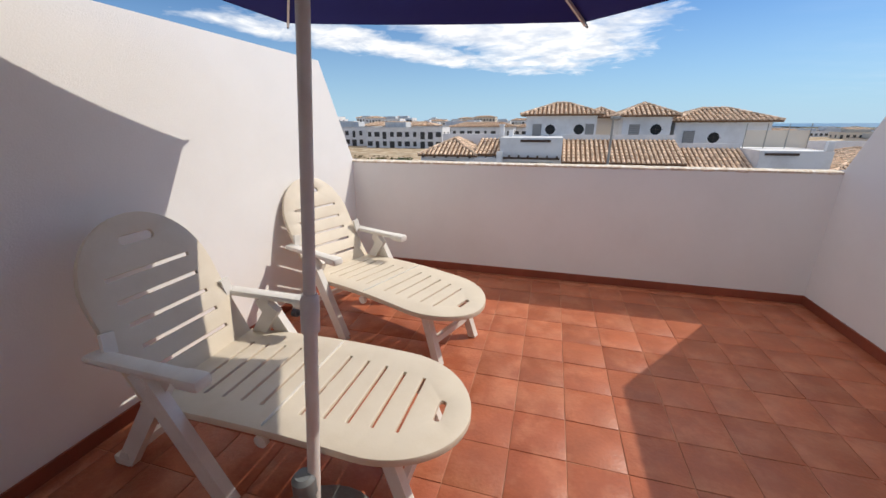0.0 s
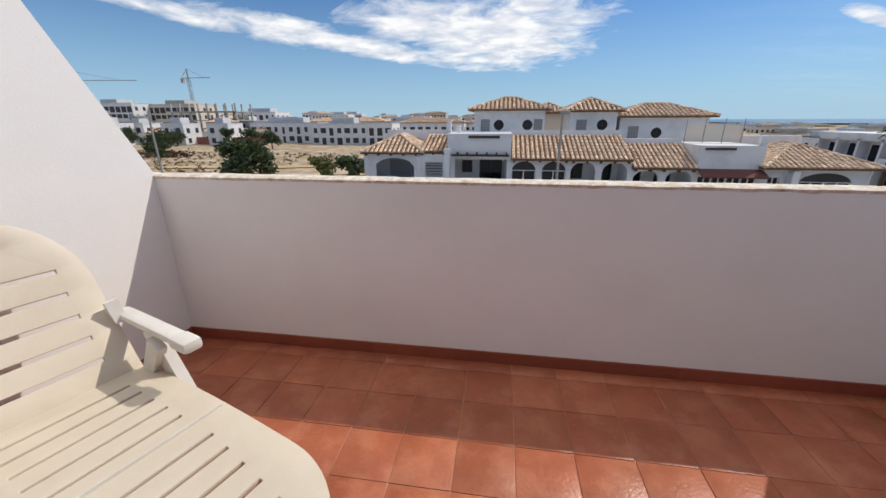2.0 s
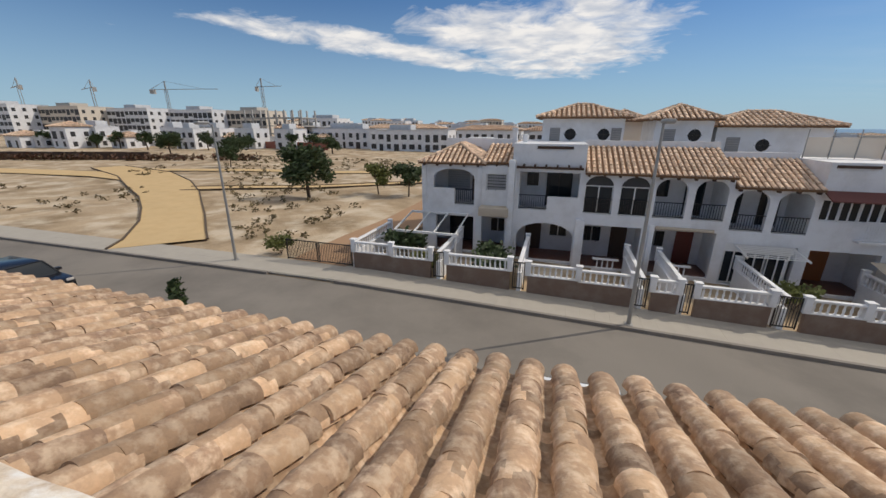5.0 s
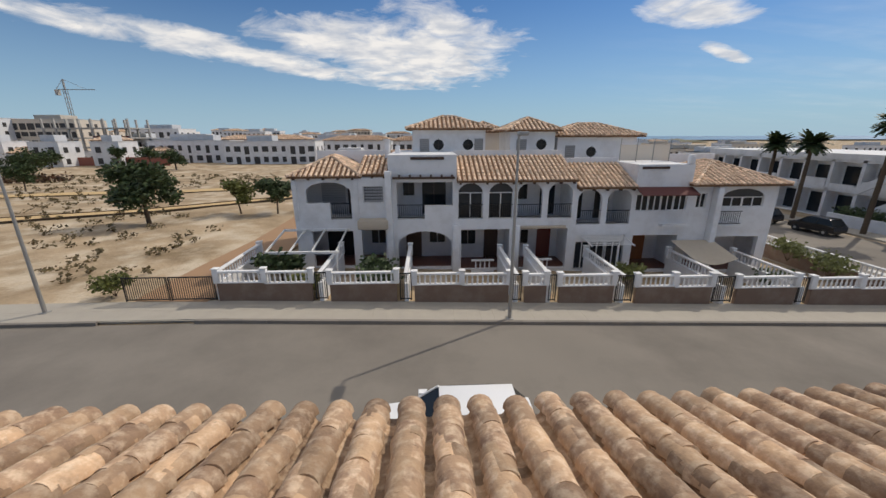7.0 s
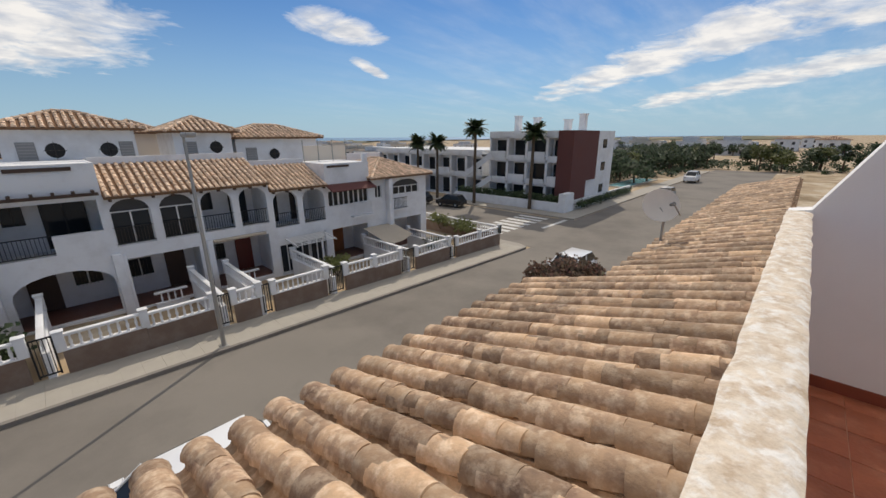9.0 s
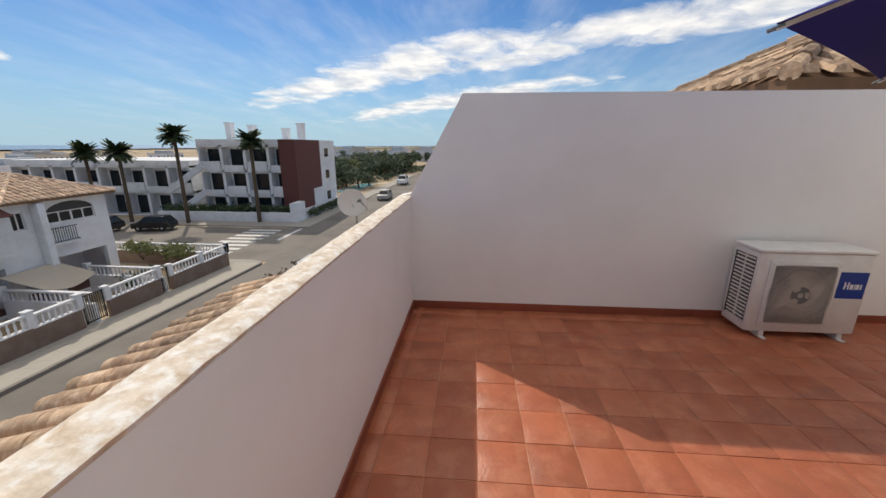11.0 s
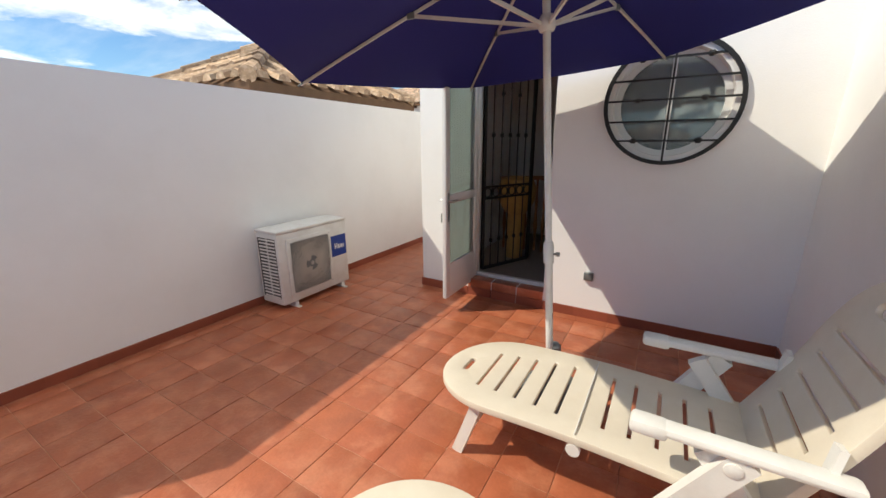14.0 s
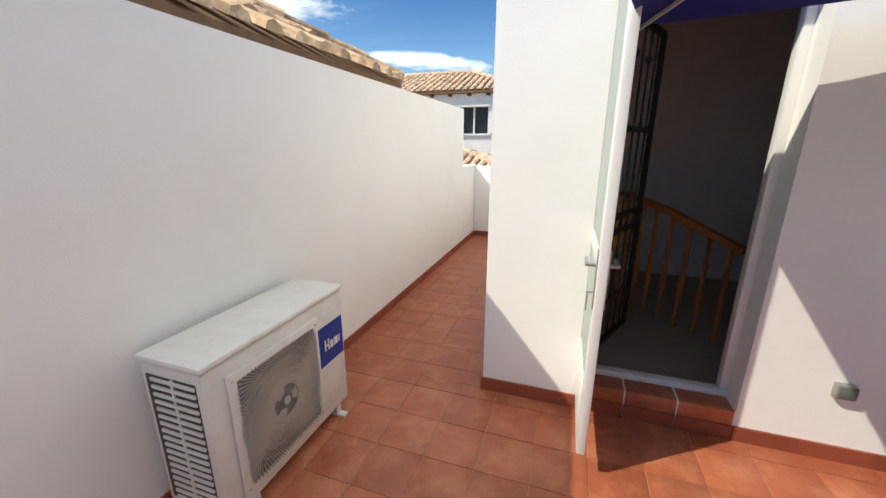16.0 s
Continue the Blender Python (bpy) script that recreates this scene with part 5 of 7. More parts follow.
for i in range(760):
    x, y = rng.uniform(-75, -12), rng.uniform(22.5, 85)
    if noise.noise((x * 0.06, y * 0.06, 2.0)) < -0.08:
        continue
    if abs((x + 24.5) + (y - 21) * 1.05) < 6 or (x > -16 and y < 50):
        continue
    leaves(sc, (x, y, gz(x) + 0.15 + far_rise(x, y)), rng.uniform(0.25, 0.85), 22, 0.24, rng, 0.45)
tagged(solid("scrub", sc, M_SCRUB, "sparse dry scrub over the waste ground", "scrub"), kind="stuff")


# ---- lamp posts, gates, walls ----
def lamp_post(label, x, y, h):
    t = thing("street_lamp", label, "street lamp", pose(x, y, gz(x) + 0.08), "street lamps along the kerb")
    part("base_plate", Geo().box((-0.16, -0.16, 0), (0.16, 0.16, 0.03), bev=0.01), M_STEEL, t)
    part("post", Geo().tube((0, 0, 0.02), (0, 0, h), 0.085, 0.045, 12), M_STEEL, t)
    part("arm", Geo().tube((0, 0, h - 0.05), (0, -0.35, h + 0.03), 0.03, 0.03, 8), M_STEEL, t)
    hd = part("lantern", Geo().box((-0.16, -0.95, h - 0.02), (0.16, -0.25, h + 0.12), bev=0.04), M_STEEL, t)
    part("lens", Geo().box((-0.12, -0.88, h - 0.04), (0.12, -0.40, h - 0.018), bev=0.01), M_LAMP_G, hd)
    return t
lamp_post("tall grey steel street lamp by the garden wall", 2.62, 19.25, 7.85)
lamp_post("tall grey steel street lamp beside the waste ground", -17.95, 20.0, 7.4)

balu = Geo().turn([(0.055, 0), (0.055, 0.05), (0.03, 0.08), (0.052, 0.20), (0.032, 0.34), (0.03, 0.40), (0.055, 0.43), (0.055, 0.46)], 8).mesh("baluster", M_HOUSE)
def balustrade(x0, y0, x1, y1, base, wall_h, name="garden_wall", posts=(0, 1), tone=None):
    """A rendered wall with a white balustrade on it."""
    t = thing(name, "taupe rendered garden wall with white balustrade", "garden wall", group="garden walls along the pavement")
    p, q = Vector((x0, y0, 0)), Vector((x1, y1, 0))
    L = (q - p).length
    a = math.degrees(math.atan2(y1 - y0, x1 - x0))
    t.matrix_basis = pose(x0, y0, base, 0, 0, a)
    if wall_h > 0:
        part("wall", Geo().box((0, -0.1, -0.3), (L, 0.1, wall_h)), tone or M_GARDEN, t)
    part("plinth", Geo().box((0, -0.11, wall_h), (L, 0.11, wall_h + 0.05), bev=0.01), M_HOUSE, t)
    part("top_rail", Geo().box((0, -0.10, wall_h + 0.51), (L, 0.10, wall_h + 0.60), bev=0.015), M_HOUSE, t)
    for k in posts:
        u = k * L
        part("post", Geo().box((u - 0.13, -0.13, wall_h), (u + 0.13, 0.13, wall_h + 0.70), bev=0.02).box((u - 0.16, -0.16, wall_h + 0.68), (u + 0.16, 0.16, wall_h + 0.74), bev=0.02), M_HOUSE, t)
    n = max(2, int(L / 0.24))
    for i in range(1, n):
        b = part("baluster", balu, M_HOUSE, t)
        b.matrix_basis = pose(L * i / n, 0, wall_h + 0.05)
    return t

def iron_gate(x0, x1, y, base, h, label, rail=0.10, material=None):
    t = thing("garden_gate", label, "gate", pose(x0, y, base), "garden gates")
    w = x1 - x0
    m = material or M_IRON
    part("gate_frame", Geo().box((0, -0.02, 0.05), (0.05, 0.02, h)).box((w - 0.05, -0.02, 0.05), (w, 0.02, h)).box((0.05, -0.02, h - 0.05), (w - 0.05, 0.02, h)).box((0.05, -0.02, 0.10), (w - 0.05, 0.02, 0.15)), m, t)
    n = max(3, int(w / rail))
    for i in range(1, n):
        x = w * i / n
        part("bar", Geo().box((x - 0.012, -0.012, 0.15), (x + 0.012, 0.012, h - 0.05)), m, t)
    return t

GW = [(-10.85, -6.5), (-5.65, -2.5), (-1.65, 2.9), (3.7, 4.75), (5.4, 8.1), (9.25, 13.1), (14.4, 17.5), (18.3, 23.5)]
for a, b in GW:
    zb = gz((a + b) / 2)
    if b - a > 3.5:
        m = (a + b) / 2
        balustrade(a, 21.0, m, 21.0, zb, 0.98 + 0.02)
        balustrade(m + 0.004, 21.0, b, 21.0, zb - 0.02, 0.96, posts=(1,))
    else:
        balustrade(a, 21.0, b, 21.0, zb, 0.98)
for (a, b), (c, d) in zip(GW, GW[1:]):
    iron_gate(b + 0.14, c - 0.14, 21.0, gz(b) + 0.08, 1.45, "black iron garden gate between wall ends")
t = iron_gate(-15.2, -13.15, 21.0, gz(-14) + 0.05, 1.25, "low black iron fence panel across the track")
t = iron_gate(-13.1, -11.0, 21.0, gz(-12) + 0.05, 1.25, "low black iron fence panel across the track")
for x in (-10.85, -6.1, -2.05, 3.3, 4.9, 8.6, 13.8, 17.9):
    balustrade(x, 21.0, x + 0.02, 25.7, gz(x), 0.95, "party_garden_wall", posts=(1,), tone=M_HOUSE)
balustrade(23.5, 21.0, 23.5, 31.0, gz(23), 1.0)
# ---- row of white houses across the street ----
FY = 26.0
def window(parent, x0, x1, z0, z1, y, frame_m=None, bars=False, shutter=False):
    w = part("window", Geo().box((x0, y - 0.02, z0), (x1, y, z1)), M_DARKGLASS, parent, "dark glazed window")
    if shutter:
        n = int((z1 - z0 - 0.1) / 0.15)
        for i in range(n):
            zz = z0 + 0.05 + (z1 - z0 - 0.1) * i / n
            part("shutter_slat", Geo().box((x0 + 0.05, y - 0.045, zz), (x1 - 0.05, y - 0.022, zz + 0.135)), M_SHUTTER, w, "grey roller shutter slat")
    fm = frame_m or M_ALU
    fr = Geo().box((x0, y - 0.06, z0), (x0 + 0.05, y - 0.02, z1)).box((x1 - 0.05, y - 0.06, z0), (x1, y - 0.02, z1)).box((x0 + 0.05, y - 0.06, z1 - 0.05), (x1 - 0.05, y - 0.02, z1)).box((x0 + 0.05, y - 0.06, z0), (x1 - 0.05, y - 0.02, z0 + 0.05))
    if not shutter:
        fr.box(((x0 + x1) / 2 - 0.03, y - 0.06, z0 + 0.05), ((x0 + x1) / 2 + 0.03, y - 0.02, z1 - 0.05))
    part("window_frame", fr, fm, w)
    if bars:
        g = Geo()
        for i in range(1, int((x1 - x0) / 0.14)):
            g.box((x0 + 0.14 * i - 0.008, y - 0.10, z0), (x0 + 0.14 * i + 0.008, y - 0.085, z1))
        part("grille", g, M_IRON, w)
    return w


def railing(parent, x0, x1, z0, h, y, m=None, step=0.12):
    g = Geo().box((x0, y - 0.02, z0 + h - 0.04), (x1, y + 0.02, z0 + h)).box((x0, y - 0.015, z0 + 0.06), (x1, y + 0.015, z0 + 0.10))
    n = int((x1 - x0) / step)
    for i in range(1, n):
        x = x0 + (x1 - x0) * i / n
        g.box((x - 0.01, y - 0.01, z0 + 0.10), (x + 0.01, y + 0.01, z0 + h - 0.04))
    return tagged(part("railing", g, m or M_IRON, parent, "black iron balcony railing"), kind="stuff")


def house(name, label, x0, x1, zg, zs, ze, holes, deep=2.3, top=None, y=FY, body=8.0):
    """A terraced house: pierced facade, loggia behind it, floor slab and body."""
    h = thing(name, label, "house", group="terraced houses across the street")
    top = ze if top is None else top
    part("facade", cut_wall(x0, x1, zg - 0.4, top, holes, y, y + 0.26), M_HOUSE, h)
    part("party_wall", Geo().box((x0, y + 0.26, zg - 0.4), (x0 + 0.12, y + body, top)), M_HOUSE, h)
    part("party_wall", Geo().box((x1 - 0.12, y + 0.26, zg - 0.4), (x1, y + body, top)), M_HOUSE, h)
    part("floor_slab", Geo().box((x0 + 0.12, y + 0.26, zs - 0.22), (x1 - 0.12, y + body, zs)), M_HOUSE, h)
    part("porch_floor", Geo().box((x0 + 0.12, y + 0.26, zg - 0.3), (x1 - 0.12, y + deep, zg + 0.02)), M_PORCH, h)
    part("inner_wall", Geo().box((x0 + 0.12, y + deep, zg - 0.3), (x1 - 0.12, y + deep + 0.2, top)), M_HOUSE, h)
    part("rear_wall", Geo().box((x0, y + body, zg - 0.4), (x1, y + body + 0.2, top)), M_HOUSE, h)
    part("roof_slab", Geo().box((x0 + 0.02, y + 0.27, top - 0.25), (x1 - 0.02, y + body, top - 0.02)), M_HOUSE, h)
    return h


def lean_roof(parent, x0, x1, y0, y1, z0, z1, pitch=0.27):
    base = Geo().add([(x0, y0, z0), (x1, y0, z0), (x1, y1, z1), (x0, y1, z1), (x0, y0, z0 - 0.12), (x1, y0, z0 - 0.12), (x1, y1, z0 - 0.12), (x0, y1, z0 - 0.12)],
                     [(0, 1, 2, 3), (4, 7, 6, 5), (0, 4, 5, 1), (1, 5, 6, 2), (2, 6, 7, 3), (3, 7, 4, 0)])
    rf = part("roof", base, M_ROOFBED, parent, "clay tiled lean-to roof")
    g = Geo()
    n = int((x1 - x0) / pitch)
    L = math.hypot(y1 - y0, z1 - z0)
    m = max(2, int(L / 0.42))
    r = pitch * 0.36
    for i in range(n):
        x = x0 + (i + 0.5) * (x1 - x0) / n
        for k in range(m):
            pts = []
            for f, rr, lift in ((k / m - (0.02 if k == 0 else 0), r, 0.035), ((k + 1.08) / m, r * 0.82, 0.0)):
                f = min(f, 1.0)
                for j in range(5):
                    an = math.pi * j / 4
                    pts.append((x + rr * math.cos(an), y0 + (y1 - y0) * f, z0 + (z1 - z0) * f + rr * math.sin(an) * 0.9 + lift))
            g.add(pts, [(j, j + 1, 6 + j, 5 + j) for j in range(4)] + [(0, 4, 3, 2, 1)])
    tagged(part("roof_tiles", g, M_ROOF_FAR, rf, "rows of clay barrel tiles", fix=False), kind="stuff")
    rafters(parent, x0 + 0.2, x1 - 0.2, y0 + 0.30, z0 - 0.10, 0.72, 0.26)
    return rf


def oculus(parent, x, z, y, r=0.42):
    w = part("oculus", ring(x, z, r - 0.06, r, y - 0.05, y + 0.02, 24), M_HOUSE, parent, "round window")
    part("pane", Geo().prism(oval(x, z, r - 0.05, r - 0.05, 24), 0.02, Matrix.Translation((0, y - 0.03, 0))), M_DARKGLASS, w)
    part("grille", Geo().box((x - 0.015, y - 0.07, z - r), (x + 0.015, y - 0.05, z + r)).box((x - r, y - 0.07, z - 0.015), (x + r, y - 0.05, z + 0.015)), M_IRON, w)


# end house with hipped roof and arched loggia
zg = gz(-6) + 0.05
hole = [(-7.95, -2.08), (-6.62, -2.08), (-6.62, -3.03), (-5.40, -3.03)] + arch(-7.95, -5.40, -2.1, -1.45, -0.88)[2:]
h = house("terraced_house", "white end house with hipped tile roof and pergola", -8.7, -3.2, zg, -3.15, -0.62,
          [hole, rect(-4.70, -3.50, -2.10, -1.12), rect(-7.8, -5.4, zg, -3.75), rect(-4.9, -3.5, zg, -3.6)])
window(h, -7.7, -6.1, -2.6, -1.15, FY + 2.29, shutter=True)
part("door", Geo().box((-6.0, FY + 2.22, -3.13), (-5.1, FY + 2.29, -1.0)), M_BROWN, h, "dark brown balcony door")
window(h, -4.70, -3.50, -2.10, -1.12, FY + 0.20, bars=True, shutter=True)
railing(h, -6.62, -5.40, -3.03, 0.95, FY + 0.05)
part("patio_door", Geo().box((-7.5, FY + 2.22, zg + 0.05), (-5.6, FY + 2.29, -3.9)), M_DARKGLASS, h)
window(h, -4.7, -3.7, zg + 0.8, -4.2, FY + 2.29)
hip_roof(h, -8.5, -5.1, FY + 0.2, FY + 5.0, -0.55, 1.0, 0.28, 0.38)
lean_roof(h, -5.0, -3.25, FY - 0.05, FY + 3.0, -0.45, 0.45)
rafters(h, -8.5, -5.2, FY - 0.02, -0.6, 0.7, 0.25)
part("balcony_slab", Geo().box((-4.95, FY - 0.9, -3.47), (-3.25, FY, -2.98), bev=0.02), M_AWNING, h, "beige awning box over the porch")
for x in (-8.62, -5.15):
    part("pilaster", Geo().box((x - 0.08, FY - 0.06, -3.1), (x + 0.2, FY + 0.001, -0.7), bev=0.02), M_HOUSE, h)
pg = thing("pergola", "white metal pergola over the patio", "pergola", pose(0, 0, 0))
zp = -4.2
for x in (-9.3, -5.75):
    part("post", Geo().box((x - 0.05, 23.0, gz(-7)), (x + 0.05, 23.1, zp)), M_ALU, pg)
part("beam", Geo().box((-9.4, 22.98, zp), (-5.6, 23.12, zp + 0.12)), M_ALU, pg)
part("beam", Geo().box((-9.4, 25.88, zp + 0.5), (-5.6, 25.99, zp + 0.62)), M_ALU, pg)
for x in (-9.35, -8.15, -7.0, -5.75):
    part("rafter", Geo().bar((x, 23.0, zp + 0.10), (x, 25.95, zp + 0.58), 0.06, 0.10), M_ALU, pg)

# second house with roof terrace
zg = gz(-1) + 0.05
h = house("terraced_house", "white house with roof terrace and broad porch arch", -3.2, 0.72, zg, -3.3, -0.4,
          [[(-2.75, -3.07), (-1.15, -3.07), (-1.15, -2.28), (0.50, -2.28), (0.50, -0.92), (-2.75, -0.92)], arch(-2.75, 0.45, zg, -4.62, -3.82)], top=0.62)
window(h, -2.5, -1.8, -2.0, -1.2, FY + 2.29, M_IRON)
window(h, -1.3, 0.2, -3.2, -1.05, FY + 2.29, M_IRON)
railing(h, -2.75, -1.15, -3.07, 0.85, FY + 0.08)
part("front_door", Geo().box((-2.4, FY + 2.2, zg + 0.05), (-1.4, FY + 2.29, -4.0)), M_BROWN, h)
window(h, -0.9, 0.2, zg + 0.95, -4.15, FY + 2.29, bars=True)
part("pergola_beam", Geo().box((-2.95, FY - 0.25, -0.72), (0.62, FY - 0.10, -0.60)), M_BROWN, h)
for i in range(6):
    part("beam_end", Geo().box((-2.6 + 0.6 * i, FY - 0.45, -0.60), (-2.5 + 0.6 * i, FY, -0.48)), M_BROWN, h)
part("pier", Geo().box((-3.35, FY - 0.6, zg - 0.3), (-3.0, FY, -0.25), bev=0.03), M_HOUSE, h)
part("pier", Geo().box((0.5, FY - 0.35, zg - 0.3), (0.85, FY, -3.4), bev=0.03), M_HOUSE, h)
part("planter_rail", Geo().box((-1.9, FY - 0.06, 0.35), (0.0, FY, 0.5)), M_BROWN, h)
part("chimney", Geo().box((-3.6, FY + 2.5, -0.3), (-3.3, FY + 2.8, 1.35), bev=0.02).box((-3.65, FY + 2.45, 1.35), (-3.25, FY + 2.85, 1.45)), M_HOUSE, h)
part("chimney", Geo().box((-2.95, FY + 2.5, -0.3), (-2.65, FY + 2.8, 1.05), bev=0.02), M_HOUSE, h)

# paired houses with four arches
zg = gz(4) + 0.05
for i, (a, b, label) in enumerate(((0.72, 4.25, "white house with two glazed upper arches"), (4.25, 7.8, "white house with two open balcony arches"))):
    m = (a + b) / 2
    h = house("terraced_house", label, a, b, zg, -3.35, -0.85,
              [arch(a + 0.10, m - 0.20, -3.1, -1.6, -1.0), arch(m + 0.15, b - 0.17, -3.1, -1.6, -1.0), rect(a + 0.2, b - 0.3, zg, -3.75)])
    for p, q in ((a + 0.10, m - 0.20), (m + 0.15, b - 0.17)):
        railing(h, p, q, -3.1, 0.85, FY + 0.06)
        if i == 0:
            window(h, p, q, -3.1, -1.55, FY + 0.22)
            part("arch_light", Geo().prism(arch(p, q, -1.55, -1.54, -1.0)[2:], 0.03, Matrix.Translation((0, FY + 0.20, 0))), M_FARGLASS, h, "dark fanlight")
        else:
            window(h, p + 0.15, q - 0.35, -3.3 if p > m else -2.3, -1.2, FY + 2.29, M_IRON)
    window(h, a + 0.4, a + 1.5, zg + 0.95, -4.3, FY + 2.29, bars=True)
    part("front_door", Geo().box((b - 1.5, FY + 2.22, zg + 0.05), (b - 0.6, FY + 2.29, -4.0)), M_BROWN if i == 0 else mat("red_door", (0.16, 0.03, 0.02), 0.5), h)
    lean_roof(h, a + (0.0 if i else 0.02), b - 0.01, FY - 0.30, FY + 2.9, -0.82, 0.42)
    part("upper_wall", Geo().box((a, FY + 2.9, -0.9), (b, FY + 3.1, 0.75)), M_HOUSE, h)
    part("pier", Geo().box((a + 0.02, FY - 0.25, zg - 0.3), (a + 0.28, FY - 0.001, -3.5), bev=0.02), M_HOUSE, h)
    balustrade(a + 0.9, FY - 0.4, m + 0.5, FY - 0.4, zg, 0.15, "porch_balustrade", (), M_HOUSE)
aw = thing("awning", "rolled cream awning over the porch", "awning")
part("roller", Geo().tube((4.6, FY - 0.12, -3.62), (7.3, FY - 0.12, -3.62), 0.09, n=10), M_AWNING, aw)

# single house with two arches, stepped down
zg = gz(9.5) + 0.05
h = house("terraced_house", "white house with two arches and glazed porch", 7.8, 11.38, zg, -3.75, -1.28,
          [arch(7.97, 9.43, -3.52, -2.0, -1.42), arch(9.78, 11.22, -3.52, -2.0, -1.42), rect(8.0, 11.1, zg, -4.2)])
for p, q in ((7.97, 9.43), (9.78, 11.22)):
    railing(h, p, q, -3.52, 0.85, FY + 0.06)
    window(h, p + 0.2, q - 0.3, -3.6, -1.75, FY + 2.29, M_IRON)
lean_roof(h, 7.82, 11.38, FY - 0.30, FY + 2.6, -1.25, -0.05)
part("upper_wall", Geo().box((7.8, FY + 2.6, -1.3), (11.38, FY + 2.8, 0.25)), M_HOUSE, h)
for x in (8.05, 9.0, 10.0):
    window(h, x, x + 0.92, zg + 0.05, -4.6, FY + 0.15)
part("door_head", Geo().box((8.0, FY + 0.02, -4.6), (11.0, FY + 0.24, -4.2)), M_ALU, h)
ln = thing("porch_canopy", "pale slatted canopy over the glazed porch", "canopy")
for x in (8.4, 10.9):
    part("side_beam", Geo().bar((x, FY - 0.02, -4.25), (x, FY - 1.6, -4.45), 0.05, 0.08), M_ALU, ln)
part("post", Geo().box((9.9, FY - 1.6, zg), (9.96, FY - 1.54, -4.40)), M_ALU, ln)
for i in range(7):
    part("slat", Geo().bar((8.4, FY - 0.2 - 0.22 * i, -4.24 - 0.027 * i), (10.9, FY - 0.2 - 0.22 * i, -4.24 - 0.027 * i), 0.10, 0.02), M_ALU, ln)

# house with glazed upper floor and roof terrace
zg = gz(12.7) + 0.05
h = house("terraced_house", "white house with sliding windows under a brown awning", 11.38, 14.75, zg, -3.85, -1.6,
          [rect(11.5, 14.6, -2.75, -1.72), rect(11.6, 14.4, zg, -4.25)], top=0.0)
for x in (11.5, 12.28, 13.06, 13.84):
    window(h, x, x + 0.76, -2.75, -1.72, FY + 0.12)
railing(h, 13.16, 14.7, -3.55, 0.95, FY - 0.35, M_HOUSE, 0.1)
part("balcony_floor", Geo().box((13.1, FY - 0.4, -3.66), (14.75, FY, -3.55)), M_HOUSE, h)
part("awning_roof", Geo().add([(11.4, FY - 0.8, -1.66), (14.8, FY - 0.8, -1.66), (14.8, FY, -1.30), (11.4, FY, -1.30), (11.4, FY - 0.8, -1.72), (14.8, FY - 0.8, -1.72), (14.8, FY, -1.36), (11.4, FY, -1.36)], [(0, 1, 2, 3), (4, 7, 6, 5), (0, 4, 5, 1), (1, 5, 6, 2), (2, 6, 7, 3), (3, 7, 4, 0)]), M_BRICKRED, h, "dark red-brown corrugated awning")
part("front_door", Geo().box((12.8, FY + 2.2, zg), (13.7, FY + 2.29, -4.7)), mat("orange_door", (0.30, 0.10, 0.03), 0.5), h)
part("terrace_rail", Geo().box((11.6, FY - 0.06, -0.25), (13.2, FY, -0.12)), M_BROWN, h)
part("terrace_pier", Geo().box((14.35, FY - 0.02, 0.0), (14.7, FY + 0.24, 0.55), bev=0.05), M_HOUSE, h)
wb = thing("terrace_windbreak", "cream fabric windbreak on the roof terrace", "windbreak")
part("panel", Geo().box((11.6, FY + 2.9, 0.05), (14.9, FY + 2.96, 1.05)), M_CREAM, wb)
for x in (11.6, 12.7, 13.8, 14.9):
    part("pole", Geo().tube((x, FY + 2.88, -0.05), (x, FY + 2.88, 1.45), 0.025, n=8), M_STEEL, wb)

# right-hand corner house
zg = gz(17) + 0.05
h = house("terraced_house", "white corner house with hipped roof and arched window", 14.75, 20.2, zg, -3.95, -1.25,
          [rect(15.2, 15.8, -2.6, -1.7), arch(16.8, 19.4, -2.55, -1.95, -1.45), rect(16.6, 19.6, zg, -4.4), rect(15.0, 16.0, zg, -4.6)])
window(h, 15.2, 15.8, -2.6, -1.7, FY + 0.15)
window(h, 16.8, 18.1, -2.55, -1.95, FY + 0.12)
window(h, 18.1, 19.4, -2.55, -1.95, FY + 0.12)
part("arch_light", Geo().prism(arch(16.8, 19.4, -1.95, -1.94, -1.45)[2:], 0.03, Matrix.Translation((0, FY + 0.10, 0))), M_FARGLASS, h)
railing(h, 16.6, 18.0, -3.6, 0.85, FY - 0.25)
part("balcony_floor", Geo().box((16.5, FY - 0.3, -3.7), (18.1, FY, -3.6)), M_HOUSE, h)
part("pier", Geo().box((16.1, FY - 0.5, zg - 0.2), (16.45, FY, -1.3), bev=0.03), M_HOUSE, h)
hip_roof(h, 15.0, 20.1, FY - 0.1, FY + 6.0, -1.15, 1.15, 0.28, 0.42)
sh = thing("shade_sail", "beige shade sail over the patio", "awning")
part("sail", Geo().sheet(lambda u, v: (13.9 + 2.6 * u, 23.6 + 2.2 * v, -4.55 - 0.35 * math.sin(math.pi * u) * (1 - v) - 0.5 * (1 - v)), 10, 6, 0.01), M_AWNING, sh, fix=False)

